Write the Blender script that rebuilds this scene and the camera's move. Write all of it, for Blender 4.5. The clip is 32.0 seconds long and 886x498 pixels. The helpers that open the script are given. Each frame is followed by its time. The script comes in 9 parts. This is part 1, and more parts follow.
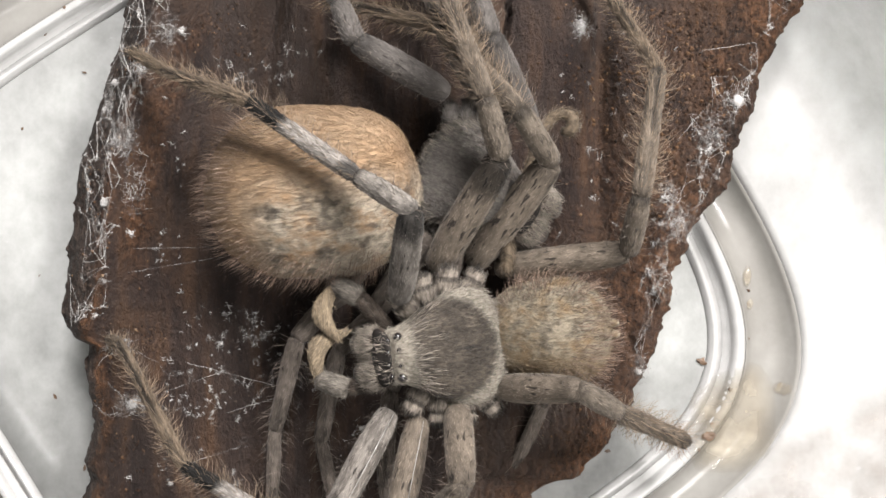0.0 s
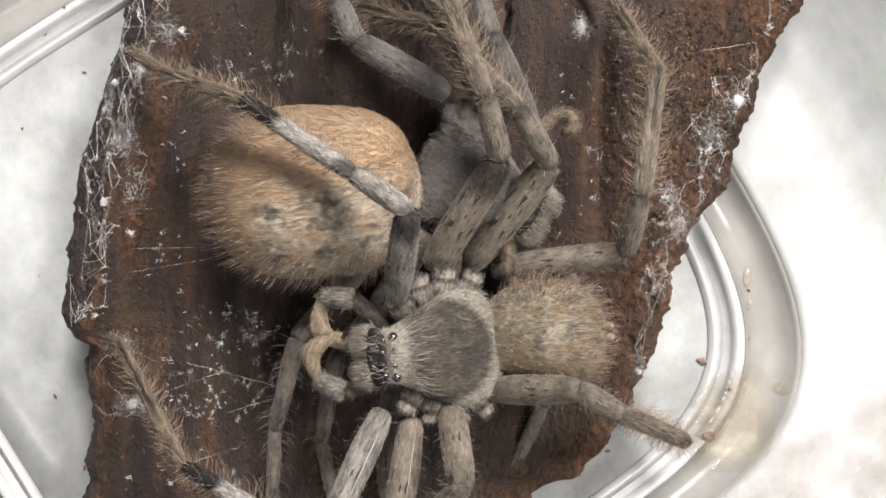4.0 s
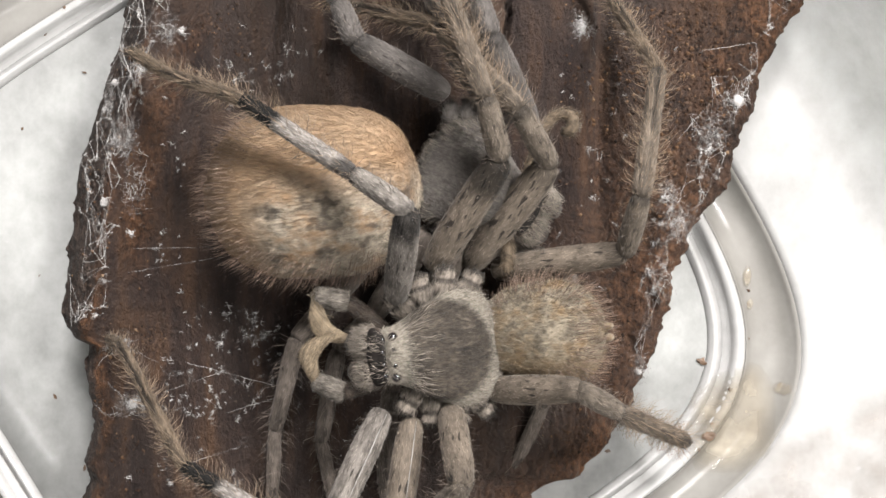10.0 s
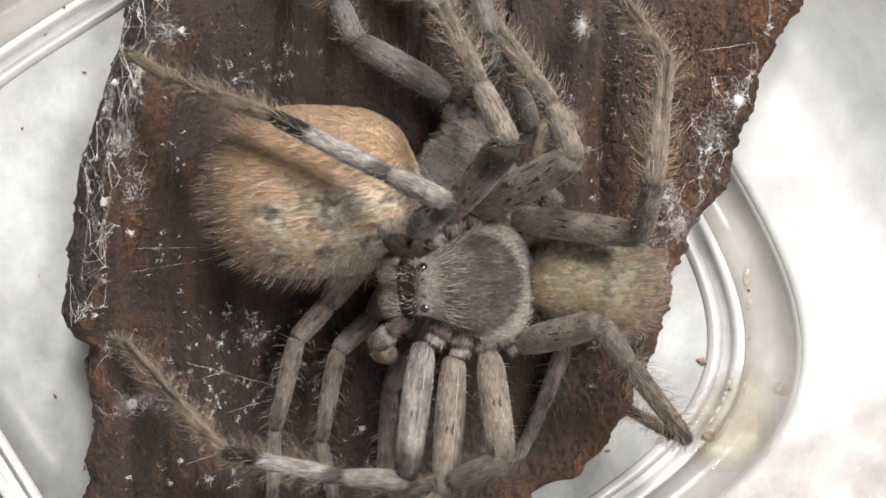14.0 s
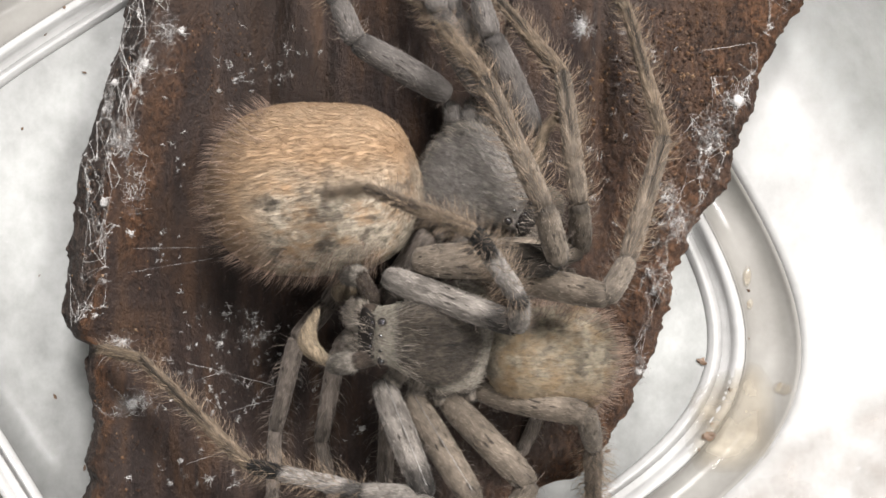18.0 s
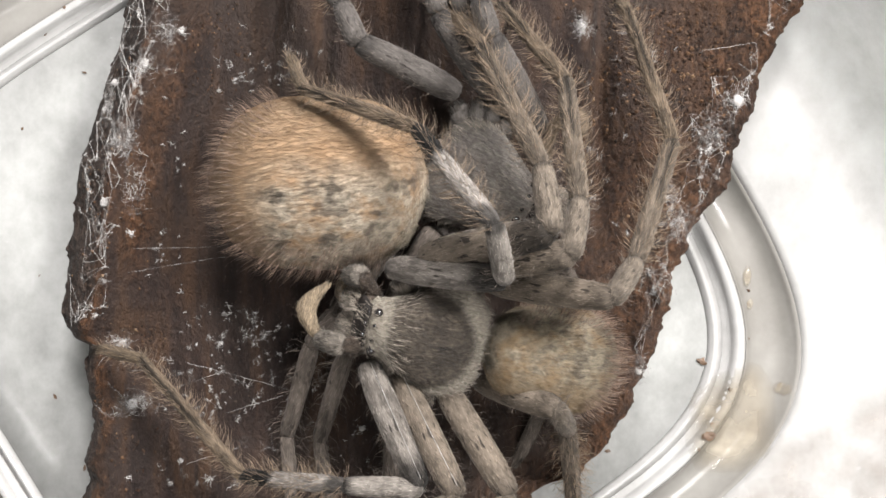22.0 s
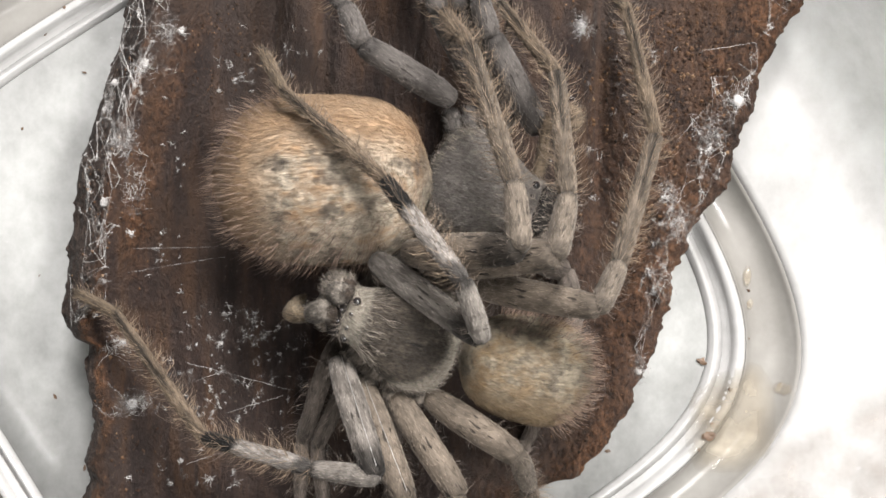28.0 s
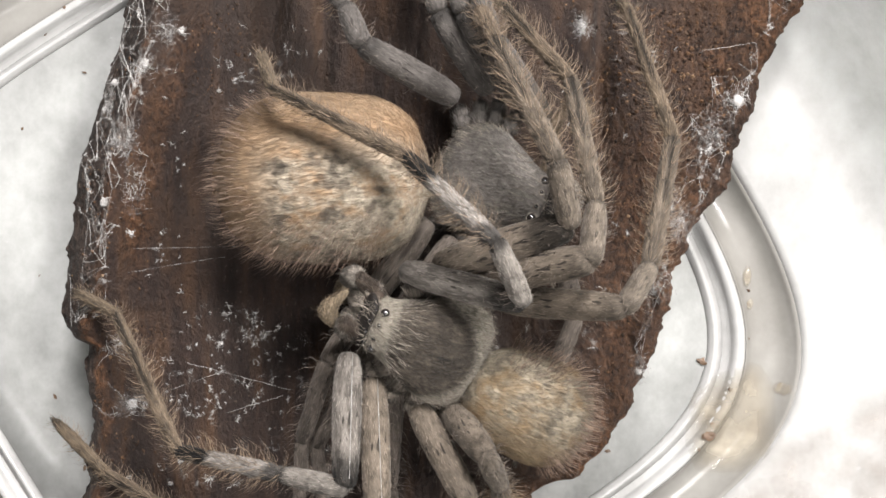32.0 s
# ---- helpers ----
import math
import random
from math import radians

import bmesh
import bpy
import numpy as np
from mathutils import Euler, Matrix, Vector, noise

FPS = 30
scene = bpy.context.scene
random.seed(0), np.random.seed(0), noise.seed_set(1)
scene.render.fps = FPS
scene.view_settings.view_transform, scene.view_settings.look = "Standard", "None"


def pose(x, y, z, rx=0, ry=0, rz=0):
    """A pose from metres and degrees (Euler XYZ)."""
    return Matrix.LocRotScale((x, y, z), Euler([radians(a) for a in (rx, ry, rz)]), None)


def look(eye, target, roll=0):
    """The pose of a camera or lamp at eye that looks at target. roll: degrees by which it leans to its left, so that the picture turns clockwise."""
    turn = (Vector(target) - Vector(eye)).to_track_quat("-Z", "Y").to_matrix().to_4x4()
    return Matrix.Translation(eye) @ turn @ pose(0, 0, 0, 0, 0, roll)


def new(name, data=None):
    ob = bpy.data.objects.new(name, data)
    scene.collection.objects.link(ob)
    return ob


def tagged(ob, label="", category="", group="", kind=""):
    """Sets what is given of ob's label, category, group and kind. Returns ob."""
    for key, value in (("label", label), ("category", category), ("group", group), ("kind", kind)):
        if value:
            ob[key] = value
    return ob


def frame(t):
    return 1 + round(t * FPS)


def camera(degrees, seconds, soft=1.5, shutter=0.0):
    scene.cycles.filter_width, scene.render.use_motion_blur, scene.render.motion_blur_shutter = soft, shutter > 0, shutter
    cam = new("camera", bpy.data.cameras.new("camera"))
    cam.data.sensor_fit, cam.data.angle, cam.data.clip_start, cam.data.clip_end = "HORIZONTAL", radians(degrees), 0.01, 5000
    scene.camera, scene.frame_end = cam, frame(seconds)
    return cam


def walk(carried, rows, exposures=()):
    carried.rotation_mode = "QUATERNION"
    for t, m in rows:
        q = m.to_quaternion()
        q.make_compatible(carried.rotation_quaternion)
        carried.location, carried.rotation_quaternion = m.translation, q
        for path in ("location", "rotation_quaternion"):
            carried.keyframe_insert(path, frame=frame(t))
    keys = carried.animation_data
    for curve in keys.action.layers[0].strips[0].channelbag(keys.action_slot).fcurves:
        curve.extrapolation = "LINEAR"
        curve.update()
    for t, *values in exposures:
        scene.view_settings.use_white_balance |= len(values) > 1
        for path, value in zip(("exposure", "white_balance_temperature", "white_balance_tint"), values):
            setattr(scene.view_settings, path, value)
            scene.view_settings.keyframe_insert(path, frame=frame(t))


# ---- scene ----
# A mm is the working unit of the plan: all lengths below are in mm and go into metres by MM.
MM = 0.001
H = 104.85
cam = camera(41, 32.0, soft=1.5, shutter=0.4)
EYE = pose(0, 0, H * MM)
walk(cam, [(0.0, EYE), (32.0, EYE)], exposures=[(0.0, 0.0), (32.0, 0.0)])

# ---- light: a bright white lamp above the far side of the tub, and the pale room round it ----
world = bpy.data.worlds.new("room_light")
scene.world = world
world.use_nodes = True
wn = world.node_tree
wn.nodes["Background"].inputs["Color"].default_value = (1.0, 0.99, 0.975, 1)
wn.nodes["Background"].inputs["Strength"].default_value = 0.27


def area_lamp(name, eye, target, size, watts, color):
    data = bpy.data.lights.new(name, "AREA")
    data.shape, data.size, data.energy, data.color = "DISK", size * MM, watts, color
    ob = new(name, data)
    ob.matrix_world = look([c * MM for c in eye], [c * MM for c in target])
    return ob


area_lamp("desk_lamp_light", (25, 220, 240), (0, 0, 0), 85, 2.34, (1.0, 0.98, 0.972))
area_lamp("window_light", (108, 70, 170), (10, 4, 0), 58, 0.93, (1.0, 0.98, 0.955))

# added fill lamp with no source of its own; brightens near side and hollow
area_lamp("fill_light", (45, -95, 200), (0, -10, 0), 100, 0.36, (1.0, 0.985, 0.965))

# ---- helpers for building ----
rng = np.random.default_rng(7)


W3 = (1, 1, 1)
LATTICES = {}


def lattice(seed):
    if seed not in LATTICES:
        LATTICES[seed] = np.random.default_rng(seed).random((64, 64))
    return LATTICES[seed]


def vnoise(x, y, seed=0):
    """Smooth value noise in 0..1, one cell a unit."""
    g = lattice(seed)
    xi, yi = np.floor(x).astype(int), np.floor(y).astype(int)
    fx, fy = x - xi, y - yi
    fx, fy = fx * fx * (3 - 2 * fx), fy * fy * (3 - 2 * fy)
    a, b = g[xi % 64, yi % 64], g[(xi + 1) % 64, yi % 64]
    c, d = g[xi % 64, (yi + 1) % 64], g[(xi + 1) % 64, (yi + 1) % 64]
    return (a * (1 - fx) + b * fx) * (1 - fy) + (c * (1 - fx) + d * fx) * fy


def fbm(x, y, seed=0, octaves=4, gain=0.5):
    total, amp, norm = 0.0, 1.0, 0.0
    for k in range(octaves):
        total = total + amp * vnoise(x * 2 ** k, y * 2 ** k, seed + k)
        norm += amp
        amp *= gain
    return total / norm


def tri_mesh(name, verts, tris, along=None, smooth=True):
    """A mesh from arrays: points in mm and triangles."""
    me = bpy.data.meshes.new(name)
    v, f = np.asarray(verts, float) * MM, np.asarray(tris, np.int32)
    me.vertices.add(len(v))
    me.vertices.foreach_set("co", v.ravel())
    me.loops.add(f.size)
    me.loops.foreach_set("vertex_index", f.ravel())
    me.polygons.add(len(f))
    me.polygons.foreach_set("loop_start", np.arange(0, f.size, 3, dtype=np.int32))
    me.update(calc_edges=True)
    me.polygons.foreach_set("use_smooth", np.full(len(f), smooth))
    if along is not None:
        att = me.attributes.new("along", "FLOAT", "POINT")
        att.data.foreach_set("value", np.asarray(along, np.float32))
    me.validate()
    return me


def part(name, me, material, parent, label="", kind=""):
    """Links a mesh as one object under a thing or a part."""
    ob = new(name, me)
    if material and not me.materials:
        me.materials.append(material)
    ob.parent = parent
    return tagged(ob, label=label, kind=kind)


def thing(name, me, material, label, category, group="", kind=""):
    ob = new(name, me)
    if material and not me.materials:
        me.materials.append(material)
    return tagged(ob, label, category, group, kind)


def grid_tris(nu, nv, wrap=False):
    """Triangles of a grid of nu x nv points; wrap closes it in u."""
    u = np.arange(nu if wrap else nu - 1)
    v = np.arange(nv - 1)
    uu, vv = np.meshgrid(u, v, indexing="ij")
    a = uu * nv + vv
    b = ((uu + 1) % nu) * nv + vv
    return np.concatenate([np.stack([a, b, b + 1], -1).reshape(-1, 3), np.stack([a, b + 1, a + 1], -1).reshape(-1, 3)])


def loft(stations, around=20, along=26, lump=0.0, seed=3):
    """A closed round body along +x. Stations: x, half-width, half-height, height of the middle. Gives points, triangles, along."""
    s = np.array(stations, float)
    t = np.linspace(0, 1, len(s))
    tt = 0.5 - 0.5 * np.cos(np.pi * np.linspace(0, 1, along))
    # smooth interpolation between the stations
    def curve(col):
        m = np.gradient(col, t)
        k = np.clip(np.searchsorted(t, tt, side="right") - 1, 0, len(t) - 2)
        h = t[k + 1] - t[k]
        w = (tt - t[k]) / h
        return ((2 * w ** 3 - 3 * w ** 2 + 1) * col[k] + (w ** 3 - 2 * w ** 2 + w) * h * m[k]
                + (-2 * w ** 3 + 3 * w ** 2) * col[k + 1] + (w ** 3 - w ** 2) * h * m[k + 1])
    x, ry, rz, cz = (curve(s[:, i]) for i in range(4))
    ry, rz = np.maximum(ry, 0.02), np.maximum(rz, 0.02)
    ph = np.linspace(0, 2 * np.pi, around, endpoint=False)
    P = np.zeros((around, along, 3))
    wob = 1 + lump * (vnoise(ph[:, None] * 1.3 + 9, np.linspace(0, 7, along)[None], seed) - 0.5)
    P[..., 0] = x[None]
    P[..., 1] = np.cos(ph)[:, None] * ry[None] * wob
    P[..., 2] = np.sin(ph)[:, None] * rz[None] * wob + cz[None]
    al = np.broadcast_to((x - x.min()) / (x.max() - x.min()), (around, along))
    v = P.reshape(-1, 3)
    tris = grid_tris(around, along, wrap=True)
    n = len(v)
    v = np.concatenate([v, [[x[0], 0, cz[0]], [x[-1], 0, cz[-1]]]])
    caps = []
    for i in range(around):
        j = (i + 1) % around
        caps += [[i * along, j * along, n], [j * along + along - 1, i * along + along - 1, n + 1]]
    al = np.concatenate([al.ravel(), [0, 1]])
    return v, np.concatenate([tris, np.array(caps)[:, ::-1]]), al


def scatter(verts, tris, count, r):
    """Random points on a surface, with the normals there."""
    a, b, c = verts[tris[:, 0]], verts[tris[:, 1]], verts[tris[:, 2]]
    nn = np.cross(b - a, c - a)
    area = np.linalg.norm(nn, axis=1)
    pick = r.choice(len(tris), count, p=area / area.sum())
    u, w = r.random((2, count))
    flip = u + w > 1
    u[flip], w[flip] = 1 - u[flip], 1 - w[flip]
    p = a[pick] + (b - a)[pick] * u[:, None] + (c - a)[pick] * w[:, None]
    n = nn[pick] / np.maximum(area[pick], 1e-12)[:, None]
    return p, n, pick, u, w


def strands(p, way, tip_way, length, width, along=None):
    """Tapered, bent bristles with three faces round: root, middle and tip."""
    n = len(p)
    way = way / np.linalg.norm(way, axis=1, keepdims=True)
    tip_way = tip_way / np.linalg.norm(tip_way, axis=1, keepdims=True)
    side = np.cross(way, rng.normal(size=(n, 3)))
    side /= np.maximum(np.linalg.norm(side, axis=1, keepdims=True), 1e-9)
    other = np.cross(way, side)
    L, W = np.asarray(length)[:, None], np.asarray(width)[:, None]
    mid = p + way * L * 0.5
    tip = mid + tip_way * L * 0.5
    V = np.zeros((n, 7, 3))
    for k in range(3):
        c, s = math.cos(2.0944 * k), math.sin(2.0944 * k)
        off = (side * c + other * s) * 0.5
        V[:, k] = p - way * 0.05 + off * W
        V[:, 3 + k] = mid + off * W * 0.75
    V[:, 6] = tip
    F = []
    for k in range(3):
        j = (k + 1) % 3
        F += [[k, j, 3 + j], [k, 3 + j, 3 + k], [3 + k, 3 + j, 6]]
    tris = (np.array(F)[None] + 7 * np.arange(n)[:, None, None]).reshape(-1, 3)
    al = None if along is None else np.repeat(along, 7)
    return V.reshape(-1, 3), tris, al


def joined(*pieces):
    """Several (points, triangles, along) as one."""
    vs, fs, als, base = [], [], [], 0
    for v, f, a in pieces:
        vs.append(v), fs.append(f + base), als.append(a if a is not None else np.zeros(len(v)))
        base += len(v)
    return np.concatenate(vs), np.concatenate(fs), np.concatenate(als)


def tube(path, r0, r1, sides=5):
    """A thin tapered tube along a path of points."""
    path = np.asarray(path, float)
    n = len(path)
    d = np.gradient(path, axis=0)
    d /= np.maximum(np.linalg.norm(d, axis=1, keepdims=True), 1e-9)
    ref = np.where(np.abs(d[:, 2:3]) > 0.9, np.array([[1.0, 0, 0]]), np.array([[0, 0, 1.0]]))
    s = np.cross(d, ref)
    s /= np.maximum(np.linalg.norm(s, axis=1, keepdims=True), 1e-9)
    o = np.cross(d, s)
    rad = np.linspace(r0, r1, n)[:, None]
    ph = np.linspace(0, 2 * np.pi, sides, endpoint=False)
    V = np.stack([path + (s * math.cos(a) + o * math.sin(a)) * rad for a in ph])
    return V.reshape(-1, 3), grid_tris(sides, n, wrap=True), np.tile(np.linspace(0, 1, n), sides)


# ---- materials ----
def material(name, rough=0.6, spec=0.4):
    m = bpy.data.materials.new(name)
    m.use_nodes = True
    nt = m.node_tree
    b = nt.nodes["Principled BSDF"]
    b.inputs["Roughness"].default_value = rough
    b.inputs["Specular IOR Level"].default_value = spec
    return m, nt, b


def node(nt, kind, **inputs):
    n = nt.nodes.new(kind)
    for k, v in inputs.items():
        n.inputs[k.replace("_", " ")].default_value = v
    return n


def ramp(nt, source, stops):
    r = nt.nodes.new("ShaderNodeValToRGB")
    nt.links.new(source, r.inputs["Fac"])
    while len(r.color_ramp.elements) < len(stops):
        r.color_ramp.elements.new(0.5)
    for e, (at, c) in zip(r.color_ramp.elements, stops):
        e.position, e.color = at, (*c, 1) if len(c) == 3 else c
    return r.outputs["Color"]


def mix(nt, fac, a, b, how="MIX"):
    m = nt.nodes.new("ShaderNodeMix")
    m.data_type, m.blend_type = "RGBA", how
    for slot, v in ((0, fac), (6, a), (7, b)):
        if isinstance(v, (int, float)):
            m.inputs[slot].default_value = v
        elif isinstance(v, tuple):
            m.inputs[slot].default_value = (*v, 1)
        else:
            nt.links.new(v, m.inputs[slot])
    return m.outputs[2]


def coords(nt, scale, kind="Object"):
    tc, mp = nt.nodes.new("ShaderNodeTexCoord"), nt.nodes.new("ShaderNodeMapping")
    mp.inputs["Scale"].default_value = scale
    nt.links.new(tc.outputs[kind], mp.inputs["Vector"])
    return mp.outputs["Vector"]


def noise_tex(nt, scale, detail=4, rough=0.6, kind="Object", size=1.0):
    n = node(nt, "ShaderNodeTexNoise", Scale=size, Detail=detail, Roughness=rough)
    nt.links.new(coords(nt, scale, kind), n.inputs["Vector"])
    return n.outputs["Fac"]


def bump(nt, b, height, strength, mm):
    n = node(nt, "ShaderNodeBump", Strength=strength, Distance=mm * MM)
    nt.links.new(height, n.inputs["Height"])
    nt.links.new(n.outputs["Normal"], b.inputs["Normal"])


def attribute(nt, name):
    a = nt.nodes.new("ShaderNodeAttribute")
    a.attribute_name = name
    return a.outputs["Fac"]


def by_strand(nt, c, d=0.55):
    """Bristles differ a little in brightness."""
    g = nt.nodes.new("ShaderNodeNewGeometry")
    return mix(nt, 1.0, c, ramp(nt, g.outputs["Random Per Island"], [(0, (1 - d,) * 3), (0.6, W3), (1, (1 + d,) * 3)]), "MULTIPLY")


def fur(name, pale, dark, bands=None, streak=(900, 2600, 2600), lo=0.36, hi=0.60, rough=0.75, spots=0.0, sheen=0.06, flank=0.0, strand=0.55):
    """Velvety spider skin and its bristles: fine streaks, mottling, and bands along the segment."""
    pale, dark = tuple(FUR * k * w for k, w in zip(pale, (1.02, 1.0, 1.015))), tuple(FUR * k for k in dark)
    m, nt, b = material(name, rough, 0.12)
    f = noise_tex(nt, streak, 4, 0.65)
    c = ramp(nt, f, [(lo, dark), (hi, pale)])
    big = noise_tex(nt, (330, 700, 700), 3)
    c = mix(nt, 0.40, c, ramp(nt, big, [(0.35, tuple(0.62 * k for k in pale)), (0.65, tuple(min(1, 1.15 * k) for k in pale))]), "MIX")
    if spots:
        v = node(nt, "ShaderNodeTexNoise", Scale=1.0, Detail=1.0)
        nt.links.new(coords(nt, (640, 2700, 2700)), v.inputs["Vector"])
        c = mix(nt, ramp(nt, v.outputs["Fac"], [(0.648, (0, 0, 0)), (0.685, (0.95 * spots,) * 3)]), c, (0.016, 0.013, 0.011))
    if flank:
        tc, sep, near = nt.nodes.new("ShaderNodeTexCoord"), nt.nodes.new("ShaderNodeSeparateXYZ"), nt.nodes.new("ShaderNodeMath")
        nt.links.new(tc.outputs["Object"], sep.inputs[0])
        near.operation = "ABSOLUTE"
        nt.links.new(sep.outputs["Y"], near.inputs[0])
        side = node(nt, "ShaderNodeMapRange", From_Min=0.10 * MM, From_Max=0.30 * MM)
        nt.links.new(near.outputs[0], side.inputs["Value"])
        back = mix(nt, 1.0, ramp(nt, side.outputs["Result"], [(0, (flank,) * 3), (1, (0, 0, 0))]), ramp(nt, noise_tex(nt, (150, 500, 500), 2), [(0.45, (0, 0, 0)), (0.55, W3)]), "MULTIPLY")
        c = mix(nt, back, c, tuple(0.45 * k for k in dark))
    if bands:
        al = attribute(nt, "along")
        wob = node(nt, "ShaderNodeMath")
        wob.operation = "MULTIPLY_ADD"
        nt.links.new(noise_tex(nt, (900, 900, 900), 2), wob.inputs[0])
        wob.inputs[1].default_value = 0.12
        nt.links.new(al, wob.inputs[2])
        c = mix(nt, 1.0, c, ramp(nt, wob.outputs[0], [(min(1, p + 0.06), k) for p, k in bands]), "MULTIPLY")
    nt.links.new(by_strand(nt, c, strand), b.inputs["Base Color"])
    b.inputs["Sheen Weight"].default_value = sheen
    b.inputs["Sheen Roughness"].default_value = 0.4
    bump(nt, b, f, 0.5, 0.12)
    return m


FUR = 0.30
MAT = {
    "femur": fur("grey_beige_femur_fur", (0.54, 0.445, 0.345), (0.17, 0.138, 0.105), [(0, (0.9,) * 3), (0.15, W3), (0.8, W3), (0.94, (0.6,) * 3)], spots=0.9),
    "dark_knee": fur("dark_ended_femur_fur", (0.54, 0.445, 0.345), (0.17, 0.138, 0.105), [(0, (0.9,) * 3), (0.15, W3), (0.66, W3), (0.8, (0.24,) * 3), (0.94, (0.16,) * 3)], spots=0.9),
    "white_femur": fur("whitish_femur_fur", (0.62, 0.56, 0.49), (0.14, 0.118, 0.10), [(0, (0.7,) * 3), (0.15, W3), (0.7, W3), (0.84, (0.25,) * 3), (0.94, (0.15,) * 3)], streak=(420, 1500, 1500), lo=0.42, hi=0.54, spots=0.9),
    "patella": fur("pale_grey_patella_fur", (0.52, 0.435, 0.34), (0.11, 0.088, 0.068), [(0, (0.6,) * 3), (0.2, W3), (0.85, W3), (1, (0.35,) * 3)], spots=0.7),
    "white_patella": fur("white_and_dark_patella_fur", (0.80, 0.73, 0.64), (0.12, 0.10, 0.085), [(0, (0.5,) * 3), (0.15, W3), (0.8, W3), (1, (0.18,) * 3)]),
    "tibia": fur("beige_tibia_fur", (0.48, 0.39, 0.295), (0.10, 0.08, 0.062), [(0, (0.5,) * 3), (0.1, W3), (0.8, W3), (1, (0.6,) * 3)], streak=(600, 1900, 1900), lo=0.40, hi=0.57, spots=0.8, flank=0.85),
    "banded": fur("banded_black_and_white_fur", (0.86, 0.79, 0.71), (0.12, 0.10, 0.085),
                  [(0, (0.18,) * 3), (0.12, (0.35,) * 3), (0.2, W3), (0.64, W3), (0.70, (0.05,) * 3), (1, (0.04,) * 3)], spots=0.6),
    "metatarsus": fur("tan_metatarsus_fur", (0.47, 0.36, 0.25), (0.075, 0.058, 0.044), [(0, (0.8,) * 3), (0.1, W3), (1, W3)], streak=(600, 1900, 1900), lo=0.40, hi=0.57, flank=0.85),
    "tarsus": fur("golden_brown_tarsus_fur", (0.38, 0.292, 0.20), (0.10, 0.076, 0.052), [(0, W3), (0.8, W3), (1, (0.45,) * 3)]),
    "palp": fur("straw_coloured_palp_fur", (0.66, 0.52, 0.35), (0.07, 0.052, 0.036), streak=(260, 1500, 1500)),
    "palp_pale": fur("white_haired_palp_skin", (0.56, 0.50, 0.42), (0.07, 0.055, 0.045), spots=0.6),
    "coxa": fur("grey_coxa_skin", (0.60, 0.52, 0.43), (0.10, 0.078, 0.06), [(0, (0.3,) * 3), (0.25, (0.8,) * 3), (0.45, W3), (0.56, (0.25,) * 3), (0.63, (0.3,) * 3), (0.7, W3), (0.84, W3), (0.93, (0.25,) * 3)], streak=(700, 1500, 1500), lo=0.40, hi=0.56, spots=0.7),
    "dark_leg": fur("dull_grey_brown_leg_fur", (0.47, 0.395, 0.33), (0.17, 0.14, 0.115), spots=0.8, flank=0.6),
    "grey_leg": fur("ash_grey_leg_fur", (0.33, 0.298, 0.27), (0.14, 0.124, 0.11), [(0, W3), (0.85, W3), (1, (0.45,) * 3)], spots=0.8),
    "grey_shell": fur("ash_grey_carapace_fur", (0.55, 0.50, 0.45), (0.19, 0.17, 0.152), streak=(2200, 4200, 4200), lo=0.34, hi=0.64, strand=0.28),
    "jaw_hair": fur("whitish_jaw_bristles", (0.82, 0.72, 0.60), (0.26, 0.215, 0.17)),
    "fringe": fur("reddish_brown_bristles", (0.56, 0.40, 0.30), (0.24, 0.155, 0.11)),
    "seta": fur("golden_brown_leg_bristles", (0.58, 0.44, 0.31), (0.26, 0.18, 0.12)),
    "grey_seta": fur("grey_brown_leg_bristles", (0.46, 0.38, 0.31), (0.20, 0.16, 0.13)),
    "chelicera": fur("dark_brown_chelicera_skin", (0.20, 0.155, 0.12), (0.03, 0.024, 0.02), rough=0.5),
}


def shell_material():
    """Carapace: dark grey pile with a pale rim and a pale face."""
    m, nt, b = material("grey_carapace_fur", 0.8, 0.2)
    f = noise_tex(nt, (2600, 4600, 4600), 4, 0.65)
    c = ramp(nt, f, [(0.34, (0.025, 0.020, 0.016)), (0.68, (0.084, 0.068, 0.053))])
    c = mix(nt, 0.55, c, ramp(nt, noise_tex(nt, (420, 520, 520), 3), [(0.4, (0.45,) * 3), (0.62, (1.5,) * 3)]), "MULTIPLY")
    rim = attribute(nt, "along")
    pale = ramp(nt, f, [(0.35, (0.13, 0.115, 0.093)), (0.65, (0.33, 0.295, 0.245))])
    c = mix(nt, ramp(nt, rim, [(0.56, (0, 0, 0)), (0.90, (1, 1, 1))]), c, pale)
    tc = nt.nodes.new("ShaderNodeTexCoord")
    sq = nt.nodes.new("ShaderNodeMapping")
    sq.inputs["Location"].default_value = (1.3, 0, 0)
    sq.inputs["Scale"].default_value = (900, 5200, 0)
    nt.links.new(tc.outputs["Object"], sq.inputs["Vector"])
    ln = nt.nodes.new("ShaderNodeVectorMath")
    ln.operation = "LENGTH"
    nt.links.new(sq.outputs["Vector"], ln.inputs[0])
    c = mix(nt, ramp(nt, ln.outputs["Value"], [(0.45, (0.8,) * 3), (1.0, (0, 0, 0))]), c, (0.012, 0.01, 0.009))
    nt.links.new(by_strand(nt, c, 0.3), b.inputs["Base Color"])
    b.inputs["Sheen Weight"].default_value = 0.05
    bump(nt, b, f, 0.5, 0.12)
    return m


def node_color(nt, scale):
    n = node(nt, "ShaderNodeTexNoise", Scale=1.0, Detail=2.0)
    nt.links.new(coords(nt, scale), n.inputs["Vector"])
    return n.outputs["Color"]


